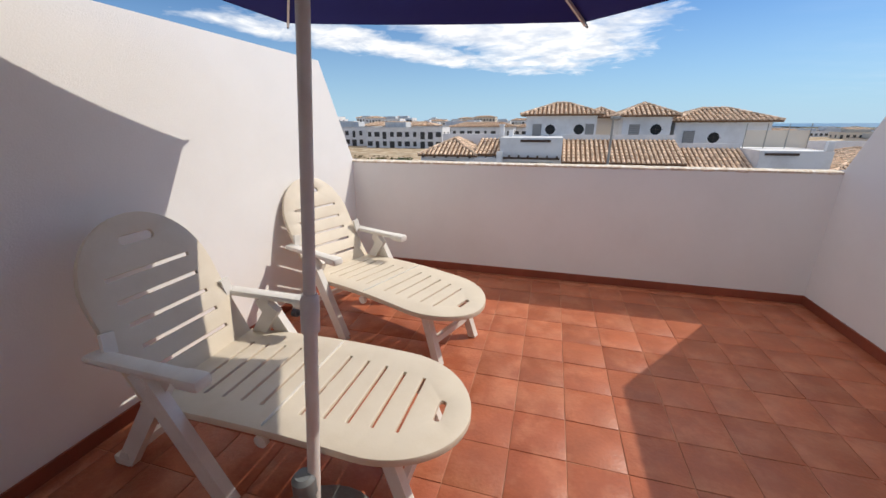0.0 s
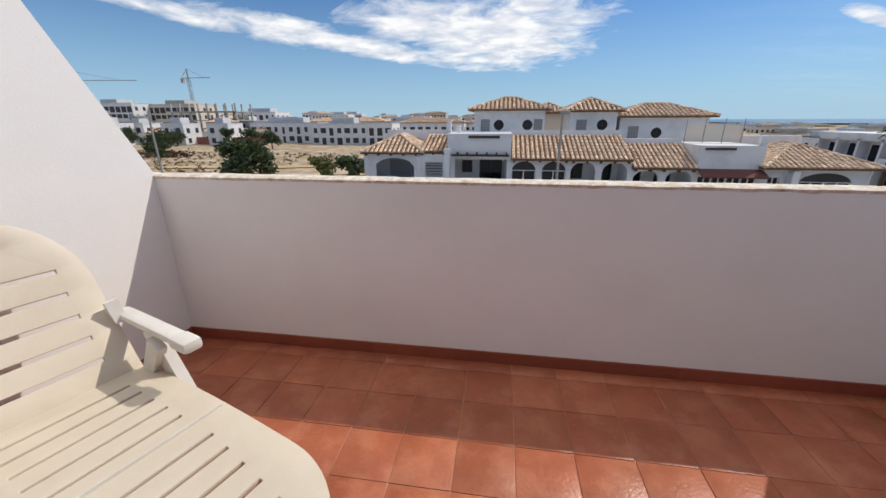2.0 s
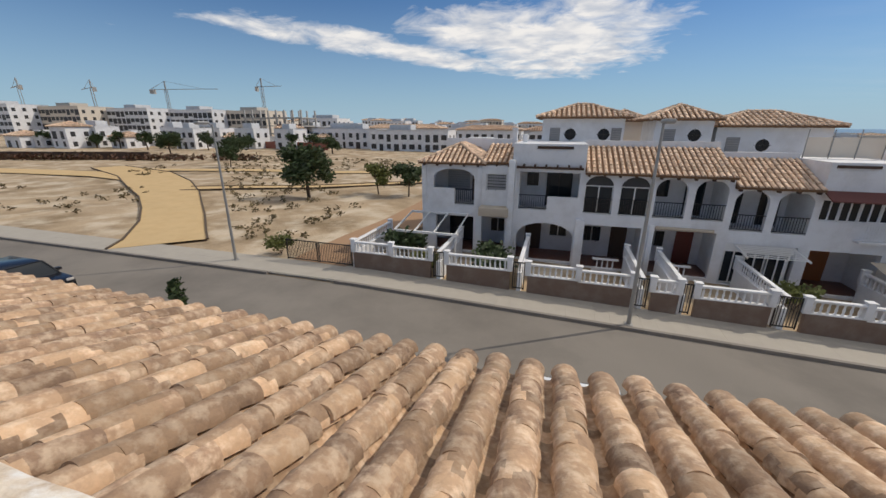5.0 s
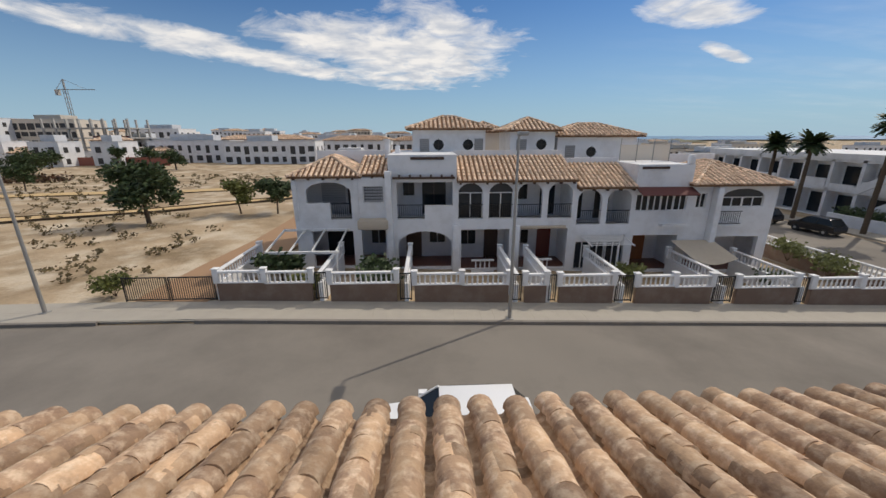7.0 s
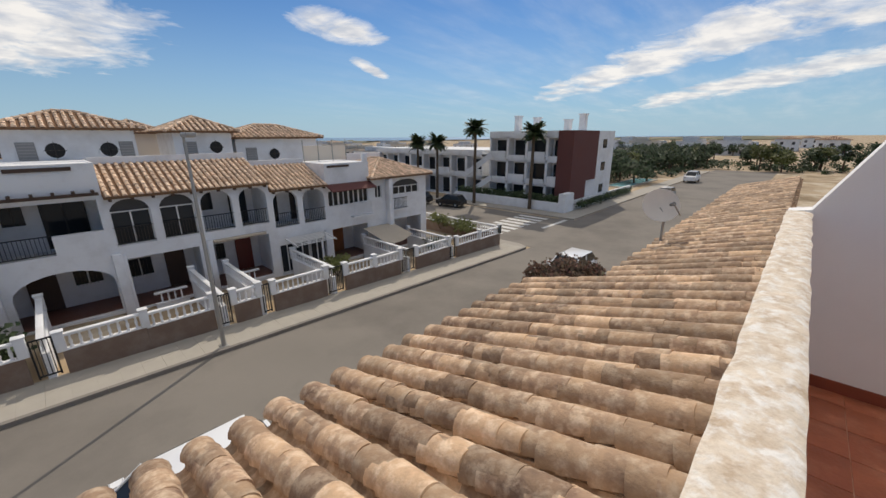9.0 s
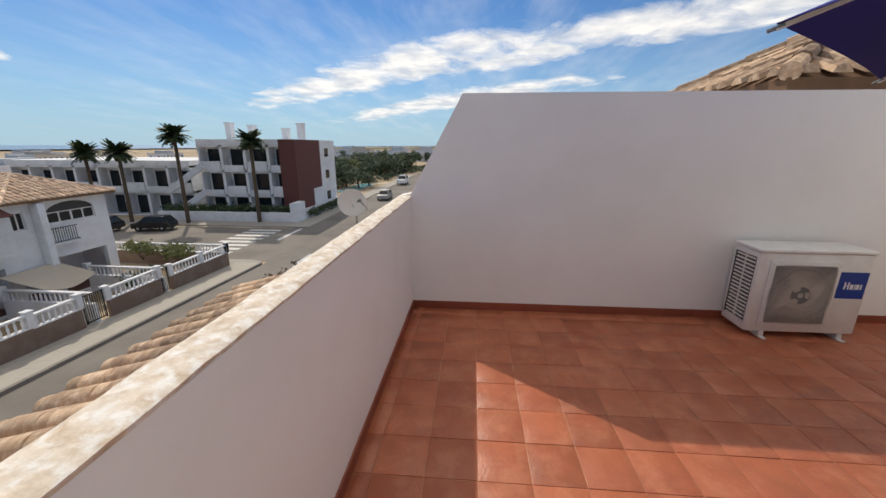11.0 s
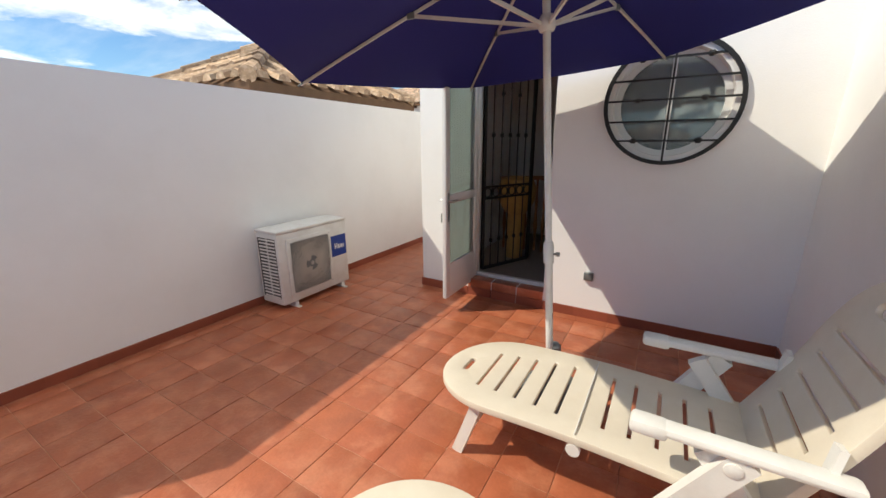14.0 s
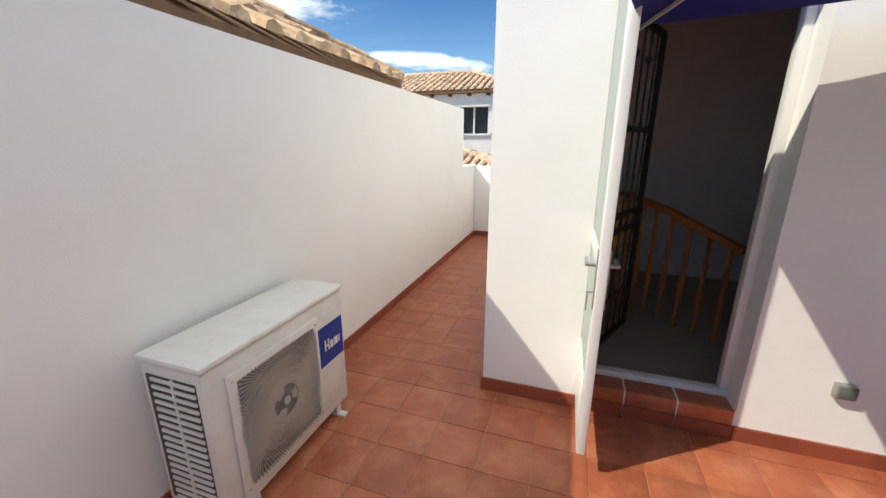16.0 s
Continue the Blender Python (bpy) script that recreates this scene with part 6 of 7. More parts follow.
# roof-top stair towers
def stair_tower(label, x0, x1, y, z0, ze, holes, wins, rise=0.85):
    t = thing("roof_tower", label, "roof tower", group="roof towers of the terraced houses")
    part("wall", Geo().box((x0, y, z0), (x1, y + 4.2, ze)), M_HOUSE, t)
    for x, z in holes:
        oculus(t, x, z, y)
    for a, b, c, d in wins:
        s = part("shutter", Geo().box((a, y - 0.05, c), (b, y - 0.002, d)), mat("grey_shutter", (0.26, 0.25, 0.25), 0.6), t, "closed grey louvred shutter")
        for i in range(9):
            zz = c + (d - c) * (i + 0.3) / 9
            part("slat", Geo().box((a + 0.04, y - 0.07, zz), (b - 0.04, y - 0.05, zz + 0.05)), M_STEEL, s)
    hip_roof(t, x0, x1, y, y + 4.2, ze, rise, 0.30, 0.42)
    rafters(t, x0 + 0.1, x1 - 0.1, y + 0.02, ze + 0.02, 0.7, 0.32)
    return t
TY = 31.2
stair_tower("white roof tower with twin round windows and hipped roof", -1.95, 3.1, TY, -0.5, 2.12, [(-0.15, 1.05), (1.9, 1.05)], [(-1.45, -0.8, 0.15, 1.45), (2.35, 2.95, 0.15, 1.45)])
stair_tower("white roof tower with one round window", 4.85, 8.0, TY, -0.5, 2.0, [(7.05, 1.05)], [(5.3, 6.0, 0.15, 1.4)])
stair_tower("white roof tower with broad hipped tile roof", 8.4, 14.2, TY + 0.6, -0.9, 1.62, [(10.9, 0.5)], [(9.0, 9.7, -0.3, 0.95), (13.3, 13.9, -0.4, 0.9)])
part_wall = thing("roof_terrace_walls", "white parapets around the roof terraces", "parapet", kind="structure")
for a, b, y, z0, z1 in ((-8.3, -3.4, 30.2, -0.6, 0.75), (-3.2, 4.8, 30.4, -0.5, 0.30), (4.4, 8.1, 30.2, -0.6, 0.55), (8.1, 14.2, 30.0, -1.0, -0.05), (14.2, 20, 31.5, -1.4, 0.35)):
    part("parapet", Geo().box((a, y, z0), (b, y + 0.15, z1), bev=0.02), M_HOUSE, part_wall)
rr = thing("rear_roof", "clay tiled roof of the houses behind", "roof")
part("wall", Geo().box((2.6, 38.0, -1.0), (5.6, 42.0, 2.0)), M_CREAM, rr)
hip_roof(rr, 2.6, 5.6, 38.0, 42.0, 2.0, 0.8, 0.3, 0.4)
for i in range(5):
    an = thing("tv_antenna", "thin metal rooftop antenna", "antenna", pose(-3 + 4.2 * i, 33.5, 0.2), "rooftop antennas")
    part("mast", Geo().tube((0, 0, -0.6), (0, 0, 2.1 if i % 2 else 1.2), 0.018, n=6), M_STEEL, an)
    part("aerial", Geo().bar((-0.4, 0, 1.05), (0.4, 0, 1.05), 0.02, 0.02).bar((-0.3, -0.2, 1.05), (-0.3, 0.2, 1.05), 0.015, 0.015).bar((0.2, -0.15, 1.05), (0.2, 0.15, 1.05), 0.015, 0.015), M_STEEL, an)
# ---- apartment block with red end ----
ap = thing("apartment_block", "white three-storey apartment block with dark red end", "apartment block")
AX, AZ = 41.5, gz(40)
def flat_front(parent, x, y0, y1, z0, floors, bays, fh=2.85, deep=1.3):
    """Balcony front that faces west, in floors and bays."""
    top = z0 + floors * fh + 0.6
    part("back_wall", Geo().box((x + deep, y0, z0), (x + 12.5, y1, top)), M_HOUSE, parent)
    for f in range(floors + 1):
        zz = z0 + f * fh
        part("slab", Geo().box((x, y0, zz - 0.25), (x + deep, y1, zz)), M_HOUSE, parent)
    part("roof_edge", Geo().box((x - 0.05, y0, top - 0.6), (x + deep, y1, top)), M_HOUSE, parent)
    w = (y1 - y0) / bays
    for b in range(bays + 1):
        y = y0 + b * w
        part("pier", Geo().box((x, max(y - 0.16, y0), z0), (x + deep, min(y + 0.16, y1), top - 0.6)), M_HOUSE, parent)
    for f in range(floors):
        for b in range(bays):
            y = y0 + b * w
            zz = z0 + f * fh
            part("window", Geo().box((x + deep - 0.06, y + 0.3, zz + 0.1), (x + deep - 0.002, y + w - 0.4, zz + 2.35)), M_DARKGLASS, parent)
            if f:
                part("balcony_front", Geo().box((x - 0.06, y + 0.26, zz), (x + 0.08, y + w - 0.26, zz + (1.0 if (b + f) % 2 else 0.55))), M_HOUSE, parent)
flat_front(ap, AX, 24.2, 35.5, AZ, 3, 4)
part("end_wall", Geo().box((AX, 23.9, AZ), (AX + 12.8, 24.2, AZ + 9.15)), M_HOUSE, ap)
part("red_wall", Geo().box((AX - 0.1, 23.7, AZ + 3.2), (AX + 7.0, 23.9, AZ + 9.15)).box((AX - 0.1, 23.7, AZ), (AX + 4.2, 23.9, AZ + 3.2)).box((AX - 0.12, 23.9, AZ), (AX, 25.6, AZ + 9.15)), M_BRICKRED, ap, "dark red rendered end panel")
for z in (1.2, 4.1, 7.0):
    part("window", Geo().box((AX + 9.0, 23.84, AZ + z), (AX + 10.2, 23.90, AZ + z + 1.1)), M_DARKGLASS, ap)
for y, hgt in ((25.5, 1.9), (27.5, 1.3), (32.0, 1.7), (35.0, 2.0)):
    part("chimney", Geo().box((AX + 5.5, y - 0.35, AZ + 9.15), (AX + 6.4, y + 0.35, AZ + 9.15 + hgt)).box((AX + 5.4, y - 0.45, AZ + 9.15 + hgt), (AX + 6.5, y + 0.45, AZ + 9.3 + hgt)), M_HOUSE, ap)
a2 = thing("apartment_block", "white two-storey apartments with stairs and dark openings", "apartment block")
flat_front(a2, AX + 1.0, 37.5, 62.0, AZ, 2, 8, 3.05)
for z0, z1 in ((0.2, 3.2), (3.2, 6.2)):
    part("stair", Geo().bar((AX - 0.5, 39.5, AZ + z0), (AX - 0.5, 34.8, AZ + z1), 0.25, 0.7), M_HOUSE, a2)
fw = thing("forecourt_wall", "low white wall with dark hedge before the apartments", "garden wall")
part("wall", Geo().box((39.4, 23.4, AZ - 0.2), (39.7, 40.0, AZ + 1.1)), M_HOUSE, fw)
part("wall", Geo().box((39.7, 23.4, AZ - 0.2), (62.0, 23.7, AZ + 1.1)), M_HOUSE, fw)
part("pier", Geo().box((39.2, 23.1, AZ - 0.2), (41.4, 23.9, AZ + 2.2)), M_HOUSE, fw)
hd, rng = Geo(), random.Random(77)
for i in range(34):
    leaves(hd, (40.5, 24.6 + i * 0.45, AZ + 1.25), 0.85, 80, 0.3, rng)
for i in range(30):
    leaves(hd, (42.5 + i * 0.6, 22.9 + 0.0, AZ + 0.7), 0.6, 40, 0.3, rng)
solid("hedge", hd, M_LEAF, "dark clipped hedge behind the low wall", "hedge", kind="stuff")


def palm(label, x, y, h, seed):
    rng = random.Random(seed)
    z0 = gz(x)
    t = thing("palm_tree", label, "palm tree", pose(x, y, z0), "palms before the apartments")
    part("trunk", Geo().tube((0, 0, 0), (0.1, 0, h), 0.22, 0.16, 10), M_BARK, t)
    g = Geo()
    for i in range(90):
        a, el = rng.uniform(0, 2 * math.pi), rng.uniform(-0.5, 1.2)
        L = rng.uniform(1.2, 1.9)
        prev = Vector((0.1, 0, h))
        d = Vector((math.cos(a) * math.cos(el), math.sin(a) * math.cos(el), math.sin(el)))
        side = Vector((-math.sin(a), math.cos(a), 0))
        for k in range(6):
            nxt = prev + d * (L / 6)
            d = (d + Vector((0, 0, -0.16))).normalized()
            wd = 0.36 * math.sin(math.pi * (k + 0.7) / 6.6)
            for s in (-1, 1):
                g.add([prev, nxt, nxt + side * s * wd - Vector((0, 0, 0.15 * wd)), prev + side * s * wd * 0.8 - Vector((0, 0, 0.12))], [(0, 1, 2, 3)])
            prev = nxt
    part("crown", g, M_LEAF, t, fix=False)
    return t
palm("tall date palm with a shaggy crown", 37.9, 46.0, 7.6, 1)
palm("tall date palm with a shaggy crown", 37.9, 42.0, 7.7, 2)
palm("tall date palm with a shaggy crown", 37.9, 35.2, 9.5, 3)
palm("tall date palm with a shaggy crown", 39.0, 27.5, 8.9, 4)


# ---- cars ----
def car(label, x, y, z, turn, paint, L=4.1, W=1.74, H=1.48):
    t = thing("car", label, "car", pose(x, y, z, 0, 0, turn), "parked cars")
    prof = [(-0.5, 0.22), (0.5, 0.22), (0.5, 0.42), (0.485, 0.56), (0.30, 0.63), (0.27, 0.64), (-0.36, 0.66), (-0.485, 0.62), (-0.5, 0.45)]
    lower = Geo()
    n = len(prof)
    rows = []
    for s, k in ((-1.0, 0.93), (-0.94, 1.0), (0.94, 1.0), (1.0, 0.93)):
        rows.append([(px * L * k, s * W / 2, 0.30 + (pz * H - 0.30) * (1.0 if k == 1.0 else 0.96)) for px, pz in prof])
    lower.v = [p for r in rows for p in r]
    lower.f = [(r * n + i, r * n + (i + 1) % n, (r + 1) * n + (i + 1) % n, (r + 1) * n + i) for r in range(3) for i in range(n)] + [tuple(range(n)), tuple(3 * n + i for i in reversed(range(n)))]
    part("body", lower, paint, t)
    cab = [(0.29, 0.63), (0.13, 0.97), (0.05, 1.0), (-0.22, 1.0), (-0.36, 0.95), (-0.46, 0.64)]
    def cabin(w0, w1, shrink, z_off=0.0):
        g = Geo()
        m = len(cab)
        for s in (-1, 1):
            for px, pz in cab:
                wq = w0 if pz < 0.7 else w1
                g.v.append((px * L * shrink, s * W / 2 * wq, pz * H + z_off))
        g.f = [tuple(range(m)), tuple(m + i for i in reversed(range(m)))] + [(i, (i + 1) % m, m + (i + 1) % m, m + i) for i in range(m)]
        return g
    part("glasshouse", cabin(0.93, 0.80, 1.0), M_DARKGLASS, t)
    part("roof", Geo().box((-0.36 * L, -W * 0.385, 0.965 * H), (0.12 * L, W * 0.385, 1.012 * H), bev=0.03), paint, t)
    for s in (-1, 1):
        part("pillar", Geo().bar((-0.10 * L, s * W * 0.455, 0.64 * H), (-0.12 * L, s * W * 0.40, 0.98 * H), 0.06, 0.06), paint, t)
        part("pillar", Geo().bar((0.285 * L, s * W * 0.455, 0.64 * H), (0.12 * L, s * W * 0.39, 0.99 * H), 0.06, 0.06), paint, t)
        part("mirror", Geo().box((0.20 * L, s * W * 0.5 - 0.02, 0.66 * H), (0.25 * L, s * W * 0.5 + s * 0.16, 0.75 * H), bev=0.02), paint, t)
        part("headlight", Geo().box((0.46 * L, s * W * 0.30, 0.47 * H), (0.497 * L, s * W * 0.46, 0.55 * H), bev=0.02), M_LAMP_G, t)
        for px in (0.31, -0.31):
            w = part("wheel", Geo().turn([(0.20, -0.10), (0.30, -0.10), (0.315, -0.06), (0.315, 0.06), (0.30, 0.10), (0.20, 0.10)], 20, pose(px * L, s * (W / 2 - 0.09), 0.315, 90, 0, 0)), M_RUBBER, t)
            part("rim", Geo().turn([(0.19, -0.09), (0.19, 0.09), (0.06, 0.10)], 16, pose(px * L, s * (W / 2 - 0.085), 0.315, 90 * -s, 0, 0)), M_METAL, w)
    return t
car("white hatchback parked below the roof", -0.25, 12.0, gz(0) - 0.02, 180, M_CARW)
car("black estate car parked along the street", -23.8, 13.6, gz(-23) - 0.02, 0, M_CARB, 4.5, 1.8, 1.45)
car("black saloon parked in the side street", 33.6, 41.5, gz(33) - 0.02, 100, M_CARB, 3.9)
car("black hatchback parked in the side street", 34.6, 36.3, gz(33) - 0.02, 100, M_CARB, 3.7)
car("white car with sunlit windscreen by the corner", 20.3, 13.4, gz(20) - 0.02, 180, M_CARW)
car("silver car far along the street", 59.5, 17.8, gz(60) - 0.02, 180, M_STEEL)
car("white van far along the street", 84.0, 19.4, gz(60) - 0.02, 180, M_CARW, 4.8, 1.9, 2.0)


# ---- town in the distance ----
def far_house(x, y, w, d, floors, seed, z=None, material=None, roof=False, label="white flat-roofed house in the distant town", name="distant_house", wide=False):
    rng = random.Random(seed)
    z0 = (gz(x) + far_rise(x, y) - 0.4) if z is None else z
    h = floors * 2.9 + 0.9
    t = thing(name, label, "house", pose(x, y, z0), "houses of the distant town")
    part("wall", Geo().box((-w / 2, -d / 2, 0), (w / 2, d / 2, h)), material or M_HOUSE, t)
    wn = Geo()
    n = max(2, int(w / 2.6))
    for f in range(floors):
        for i in range(n):
            cx = -w / 2 + w * (i + 0.5) / n
            ww = rng.uniform(0.95, 1.2) if wide else rng.uniform(0.4, 0.95)
            z1 = 0.9 + f * 2.9
            wn.box((cx - ww, -d / 2 - 0.06, z1 - (0.7 if rng.random() < 0.4 else 0)), (cx + ww, -d / 2 - 0.005, z1 + 1.5))
        m = max(1, int(d / 3.5))
        for i in range(m):
            cy = -d / 2 + d * (i + 0.5) / m
            for s in (-1, 1):
                wn.box((s * (w / 2 + 0.005) if s > 0 else -w / 2 - 0.06, cy - 0.6, 0.9 + f * 2.9), (w / 2 + 0.06 if s > 0 else -w / 2 - 0.005, cy + 0.6, 2.3 + f * 2.9))
    tagged(part("glazing", wn, M_FARGLASS, t, "rows of dark windows", fix=False), kind="stuff")
    if roof:
        hip_roof(t, -w / 2, w / 2, -d / 2, d / 2, h, 1.3, 0.8, 0.4)
    else:
        part("roof_room", Geo().box((-w * 0.28, -d * 0.2, h), (w * rng.uniform(0.0, 0.3), d * 0.3, h + 1.6)), material or M_HOUSE, t)
        part("parapet", Geo().box((-w / 2 - 0.1, -d / 2 - 0.1, h - 0.15), (w / 2 + 0.1, d / 2 + 0.1, h)), material or M_HOUSE, t)
    return t

rng = random.Random(12)
k = 0
# terraces of white houses north of the plot
for x, y, w, d, fl, rf in ((-46, 122, 26, 9, 2, False), (-72, 128, 24, 9, 2, False), (-92, 124, 16, 12, 1, False), (-58, 146, 30, 9, 2, True), (-84, 150, 28, 10, 2, False), (-104, 150, 14, 10, 2, False),
                           (-24, 140, 22, 9, 2, True), (-2, 150, 24, 10, 2, True), (-38, 170, 28, 10, 2, False), (-112, 175, 20, 12, 3, False), (-18, 96, 12, 9, 1, False), (-6, 88, 14, 10, 1, True)):
    far_house(x, y, w, d, fl, k, roof=rf)
    k += 1
for i in range(110):
    a = rng.uniform(-0.95, 0.55)
    r = rng.uniform(185, 520)
    x, y = math.sin(a) * r, math.cos(a) * r
    far_house(x, y, rng.uniform(9, 22), rng.uniform(8, 12), (rng.choice((1, 2, 2)) if x < -100 else rng.choice((1, 1, 1, 2))) if x < 40 else 1, 100 + i, material=rng.choice((M_HOUSE, M_HOUSE, M_HOUSE, M_HOUSE, M_CREAM)), roof=rng.random() < 0.45)
# low houses among the trees to the east
for i in range(22):
    x = rng.uniform(170, 420)
    far_house(x, x * rng.uniform(0.02, 0.42) - 12, rng.uniform(9, 18), rng.uniform(8, 12), rng.choice((1, 1, 2)), 600 + i, material=rng.choice((M_HOUSE, M_HOUSE, M_CREAM)), roof=rng.random() < 0.4)
# villas and apartment blocks to the west
for i in range(20):
    far_house(-158 + i * 4.3 + rng.uniform(-2, 2), 88 + i * 1.9 + rng.uniform(-7, 9), rng.uniform(5.5, 8.5), 7, rng.choice((1, 1, 1, 2)), 300 + i, roof=i % 3 == 0, label="small white villa beyond the plot")
for i in range(9):
    tree("tree", "dark tree between the villas", -150 + i * 9.5 + rng.uniform(-3, 3), 80 + i * 3.6 + rng.uniform(-4, 6), rng.uniform(4.5, 7), rng.uniform(2.0, 3.4), 700 + i, M_LEAF, 0.2, 7, n=130, leaf=0.5)
hg = Geo()
for i in range(90):
    u = rng.uniform(-40, 34)
    leaves(hg, (-98 + u * 0.95, 64.5 + u * 0.31 + rng.uniform(-1.5, 1.0), gz(-98) + far_rise(-98 + u, 65) + 0.7), rng.uniform(0.8, 1.7), 46, 0.5, rng, 0.7)
solid("dry_hedge", hg, M_LEAF_R, "ragged reddish-brown hedge along the far plot edge", "hedge", kind="stuff")
for i, (x, y, w, fl) in enumerate(((-235, 118, 30, 4), (-208, 128, 26, 4), (-182, 138, 24, 4), (-158, 148, 24, 4), (-136, 156, 22, 4))):
    far_house(x, y, w, 14, fl, 400 + i, material=(M_HOUSE, M_CREAM, M_HOUSE)[i % 3], label="large new apartment block on the rise", name="distant_apartments", wide=True)
cs = thing("building_site", "concrete skeleton of a building under construction", "building", pose(-112, 142, gz(-112) + far_rise(-112, 142)))
for f in range(4):
    part("slab", Geo().box((-14, -5, f * 3.1), (14, 5, f * 3.1 + 0.35)), M_CONCRETE, cs)
    for i in range(8):
        for y in (-4.6, 4.6):
            part("column", Geo().box((-13.6 + i * 3.85, y - 0.25, f * 3.1 + 0.35), (-13.1 + i * 3.85, y + 0.25, f * 3.1 + 3.1)), M_CONCRETE, cs)
part("brick_infill", Geo().box((2, -4.9, 0.35), (13.5, -4.2, 7.0)), M_BRICKRED, cs)
rp = thing("site_fence", "long dark red site fence", "fence", pose(-95, 112, gz(-95)))
part("panel", Geo().box((-10, -0.1, 0), (24, 0.1, 2.4)), mat("faded_red_fence", (0.32, 0.12, 0.09), 0.9), rp)
br = thing("reed_fence", "dark brown reed fence along the far plot edge", "fence", pose(-98, 66, gz(-98), 0, 0, 18))
part("panel", Geo().box((-60, -0.2, -0.2), (9, 0.2, 1.7)), M_BROWN, br)

def crane(label, x, y, h, jib, turn):
    t = thing("tower_crane", label, "crane", pose(x, y, gz(x) + far_rise(x, y), 0, 0, turn), "tower cranes over the building site")
    m = Geo()
    for sx in (-0.5, 0.5):
        for sy in (-0.5, 0.5):
            m.box((sx - 0.08, sy - 0.08, 0), (sx + 0.08, sy + 0.08, h))
    for i in range(int(h / 2)):
        m.bar((-0.5, -0.5, i * 2), (0.5, -0.5, i * 2 + 2), 0.09, 0.09)
        m.bar((0.5, 0.5, i * 2), (-0.5, 0.5, i * 2 + 2), 0.09, 0.09)
    part("mast", m, M_STEEL, t, fix=False)
    j = Geo().bar((-jib * 0.3, 0, h), (jib, 0, h), 0.5, 0.25).bar((0, 0, h), (0, 0, h + 4), 0.5, 0.5, (1, 0, 0)).bar((0, 0, h + 4), (jib * 0.7, 0, h + 0.3), 0.12, 0.12).bar((0, 0, h + 4), (-jib * 0.28, 0, h + 0.3), 0.12, 0.12)
    part("jib", j, M_STEEL, t, fix=False)
    part("counterweight", Geo().box((-jib * 0.3, -0.8, h - 2.2), (-jib * 0.22, 0.8, h)), M_CONCRETE, t)
crane("slim tower crane over the building site", -150, 178, 24, 12, 0)
crane("slim tower crane with long jib", -205, 170, 22, 30, 10)
crane("slim tower crane behind the apartments", -285, 150, 22, 24, 160)
crane("slim tower crane behind the apartments", -245, 160, 22, 20, 160)

# green belt and houses east, sea, hills
for i in range(64):
    a = rng.uniform(1.22, 1.50)
    r = rng.uniform(72, 240)
    x, y = math.sin(a) * r, math.cos(a) * r
    if y < 26:
        y += 20
    tree("tree", "rounded dark tree in the distant green belt", x, y, rng.uniform(4.5, 7), rng.uniform(2.8, 4.5), 500 + i, M_LEAF, 0.2, 6, n=70, leaf=0.7)
for i in range(46):
    x, y = (rng.uniform(64, 118), rng.uniform(31, 58)) if i < 26 else (rng.uniform(119, 150), rng.uniform(-14, 30))
    tree("tree", "broad green garden tree beyond the pool", x, y, rng.uniform(4.5, 7.5), rng.uniform(2.6, 4.2), 800 + i, M_LEAF_Y if i % 2 == 0 else M_LEAF, 0.2, 7, n=110, leaf=0.55)
ug = Geo()
for i in range(620):
    x, y = rng.uniform(63, 150), rng.uniform(24.6, 62)
    if x < 86 and y < 30.5:
        continue
    if i % 5 == 0:
        x, y = rng.uniform(119, 150), rng.uniform(-14, 26)
    leaves(ug, (x, y, gz(60) + 0.5), rng.uniform(0.8, 1.9), 30, 0.6, rng, 0.7)
solid("undergrowth", ug, M_LEAF, "dense green garden planting beyond the pool", "planting", kind="stuff")
pool = thing("swimming_pool", "turquoise swimming pool with pale stone rim", "pool", pose(75.5, 27.4, gz(60) - 0.05), kind="structure")
part("pool_rim", Geo().box((-8.5, -2.2, 0.0), (8.5, 2.2, 0.14), bev=0.03), M_PAVE, pool)
part("pool_water", Geo().box((-8.0, -1.7, 0.145), (8.0, 1.7, 0.16)), mat("pool_water", (0.25, 0.52, 0.56), 0.1, vary=0.1, scale=2, fine=12, bump=0.1), pool)
for i in range(12):
    far_house(rng.uniform(90, 260), rng.uniform(34, 110), rng.uniform(9, 14), 9, rng.choice((1, 2)), 600 + i)
for i in range(24):
    x, y = rng.uniform(60, 330), rng.uniform(75, 330)
    far_house(x, y, rng.uniform(10, 22), 10, 1, 640 + i, material=rng.choice((M_HOUSE, M_CREAM)))
sea = Geo().add([(420, 620, -4.9), (4500, 300, -4.9), (4500, 4500, -4.9), (250, 4500, -4.9), (330, 1500, -4.9)], [(0, 1, 2, 3, 4)])
solid("water", sea, M_SEA, "hazy blue sea on the horizon", "sea", kind="structure")
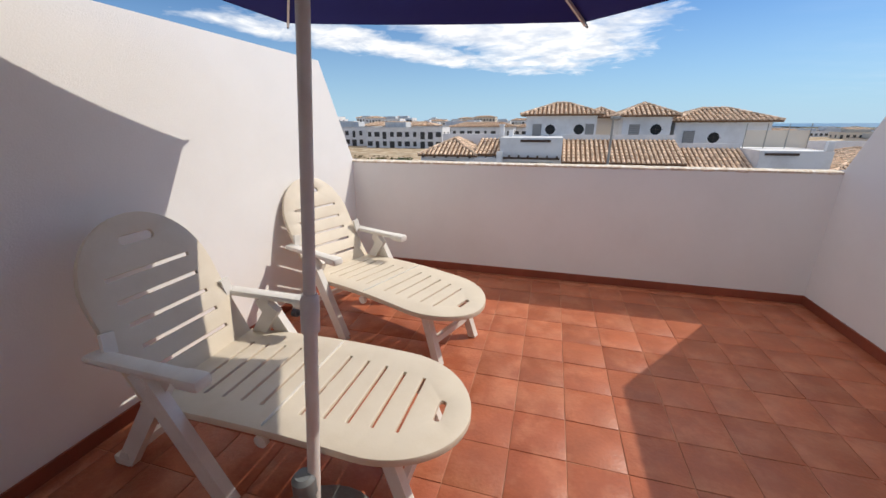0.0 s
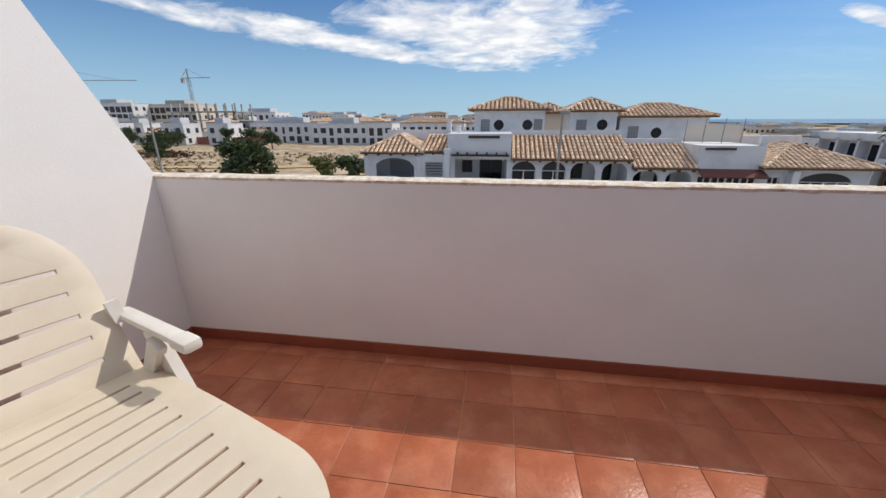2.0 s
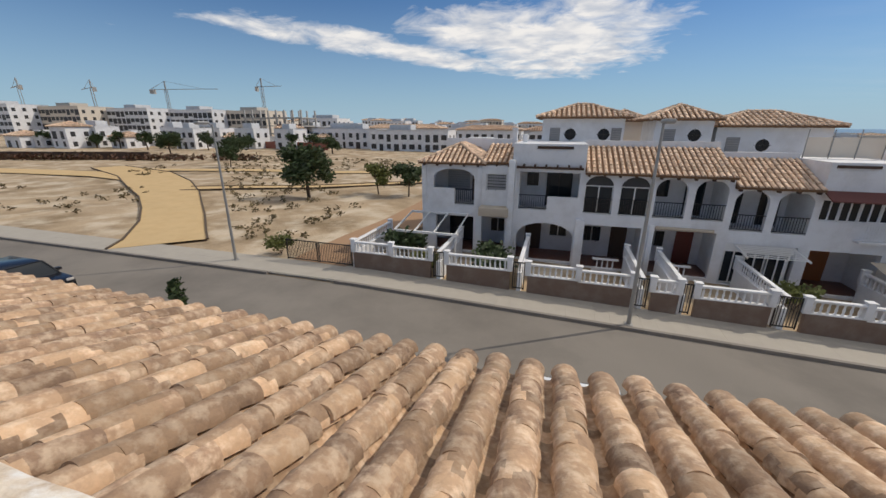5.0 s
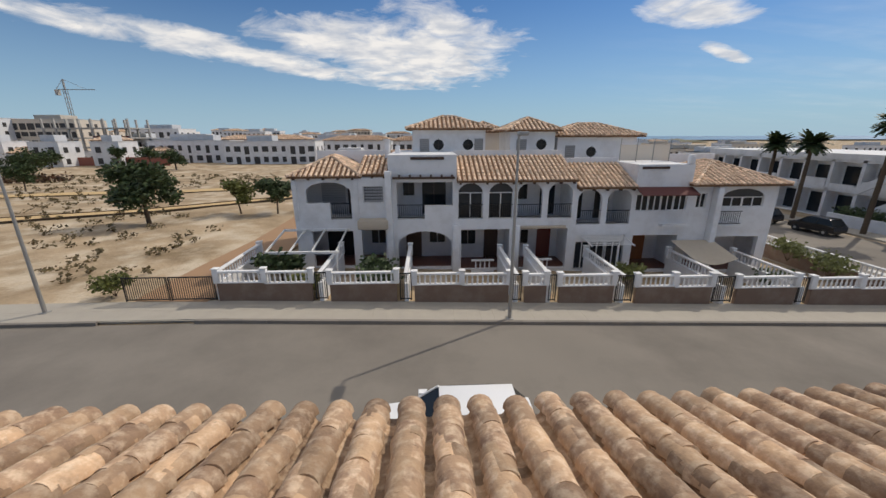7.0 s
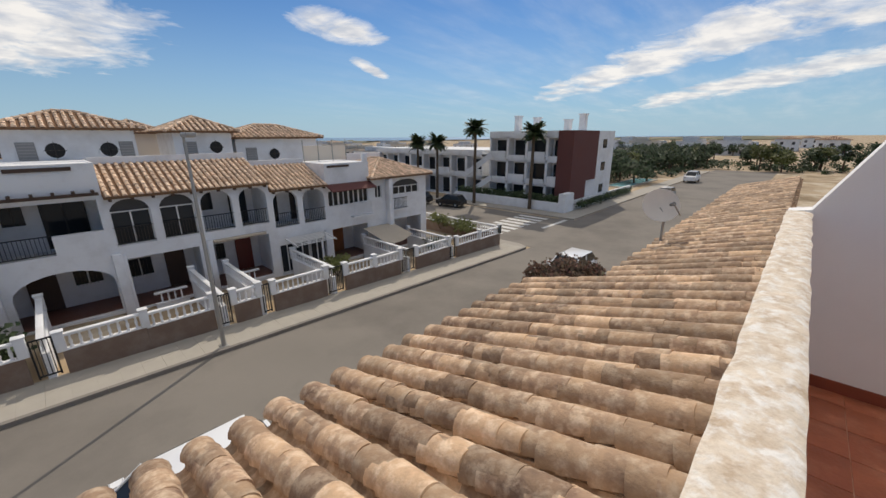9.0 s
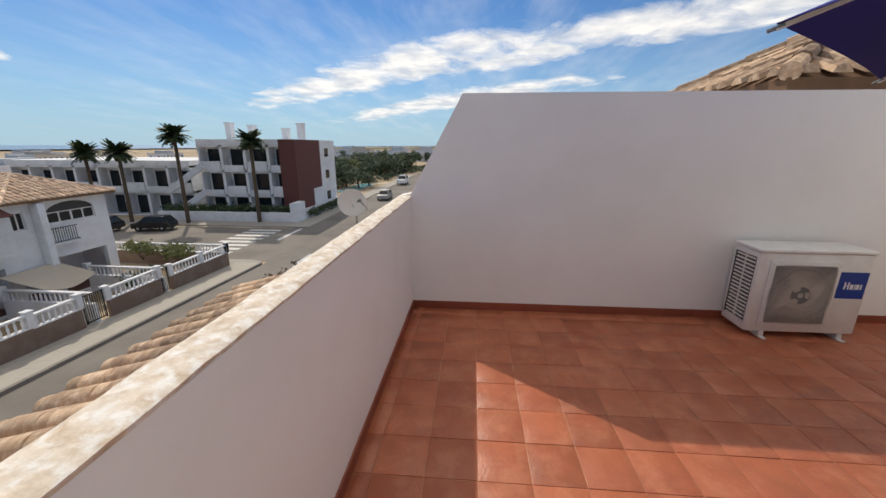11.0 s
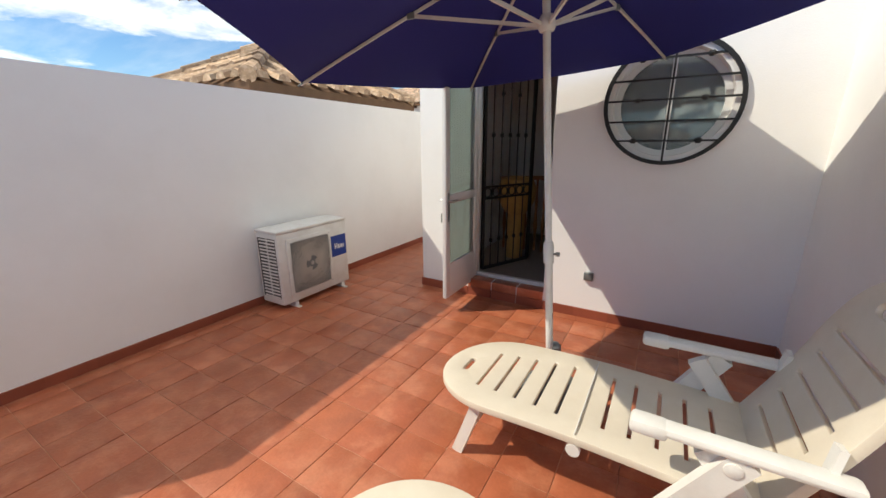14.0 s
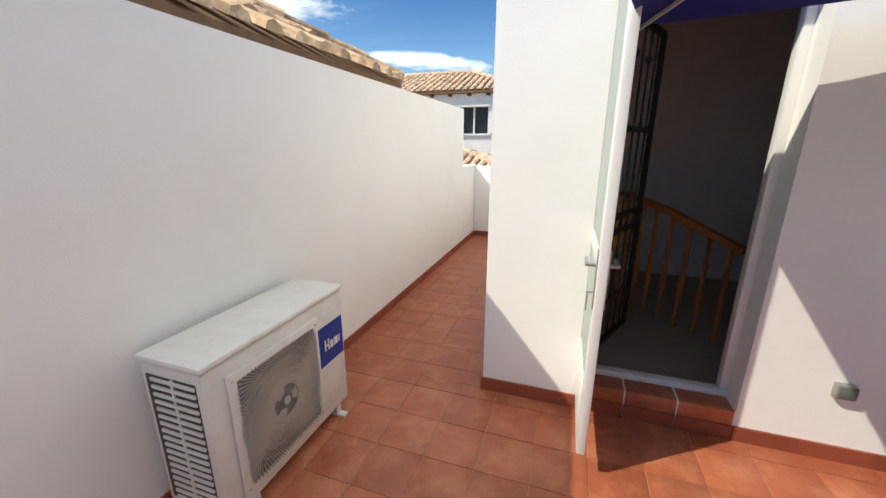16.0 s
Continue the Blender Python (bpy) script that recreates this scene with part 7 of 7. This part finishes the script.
for i, (x, y, L, h, a) in enumerate(((-700, 1500, 900, 16, 8), (100, 900, 260, 5, -5), (330, 560, 120, 4, -30), (700, 330, 240, 7, -60), (-300, 900, 300, 14, 10), (900, 120, 300, 6, -80))):
    g = Geo().sheet(lambda u, v, L=L, h=h, i=i: ((u - 0.5) * L, (v - 0.5) * 120, h * math.sin(math.pi * u) ** 0.6 * math.sin(math.pi * v) * (0.75 + 0.5 * noise.noise((u * 9, v * 3, i)))), 60, 6)
    ob = solid("hill", g, M_FARFIELD, "low dark wooded ridge on the skyline", "hill", kind="structure")
    ob.matrix_basis = pose(x, y, -6, 0, 0, a)

# ---- terrace floor tiles ----
tm = Geo().box((-TILE / 2 + 0.002, -TILE / 2 + 0.002, -0.006), (TILE / 2 - 0.002, TILE / 2 - 0.002, 0.0), bev=0.002).mesh("floor_tile", M_TILE)
fix_normals(tm)
rnd = random.Random(3)
edge = Geo()
for i in range(-8, 10):
    for j in range(-30, 6):
        x0, y0 = TX0 + i * TILE, TY0 + j * TILE
        x1, y1 = x0 + TILE, y0 + TILE
        a0, a1, b0, b1 = max(x0, XL), min(x1, XR), max(y0, Y_END), min(y1, YF)
        if y1 <= YB:
            a0 = max(x0, TX)
        elif y0 < YB and x0 < TX:
            b0 = YB
            if x1 > TX + 0.02:
                edge.box((TX + 0.002, y0 + 0.002, -0.006), (x1 - 0.002, YB - 0.002, 0.0))
        if a1 - a0 < 0.02 or b1 - b0 < 0.02:
            continue
        if y0 > -0.3:
            o = part("floor_tile", tm, M_TILE, floor)
            o.matrix_basis = Matrix.Translation(((a0 + a1) / 2, (b0 + b1) / 2, rnd.uniform(-0.001, 0.001))) @ Matrix.Rotation(rnd.uniform(-0.004, 0.004), 4, "Z") @ Matrix.Diagonal(((a1 - a0) / TILE, (b1 - b0) / TILE, 1, 1))
        else:
            edge.box((a0 + 0.002, b0 + 0.002, -0.006), (a1 - 0.002, b1 - 0.002, 0.0))
tagged(part("passage_tiles", edge, M_TILE, floor, "terracotta tiles of the side passage", fix=False), kind="stuff")
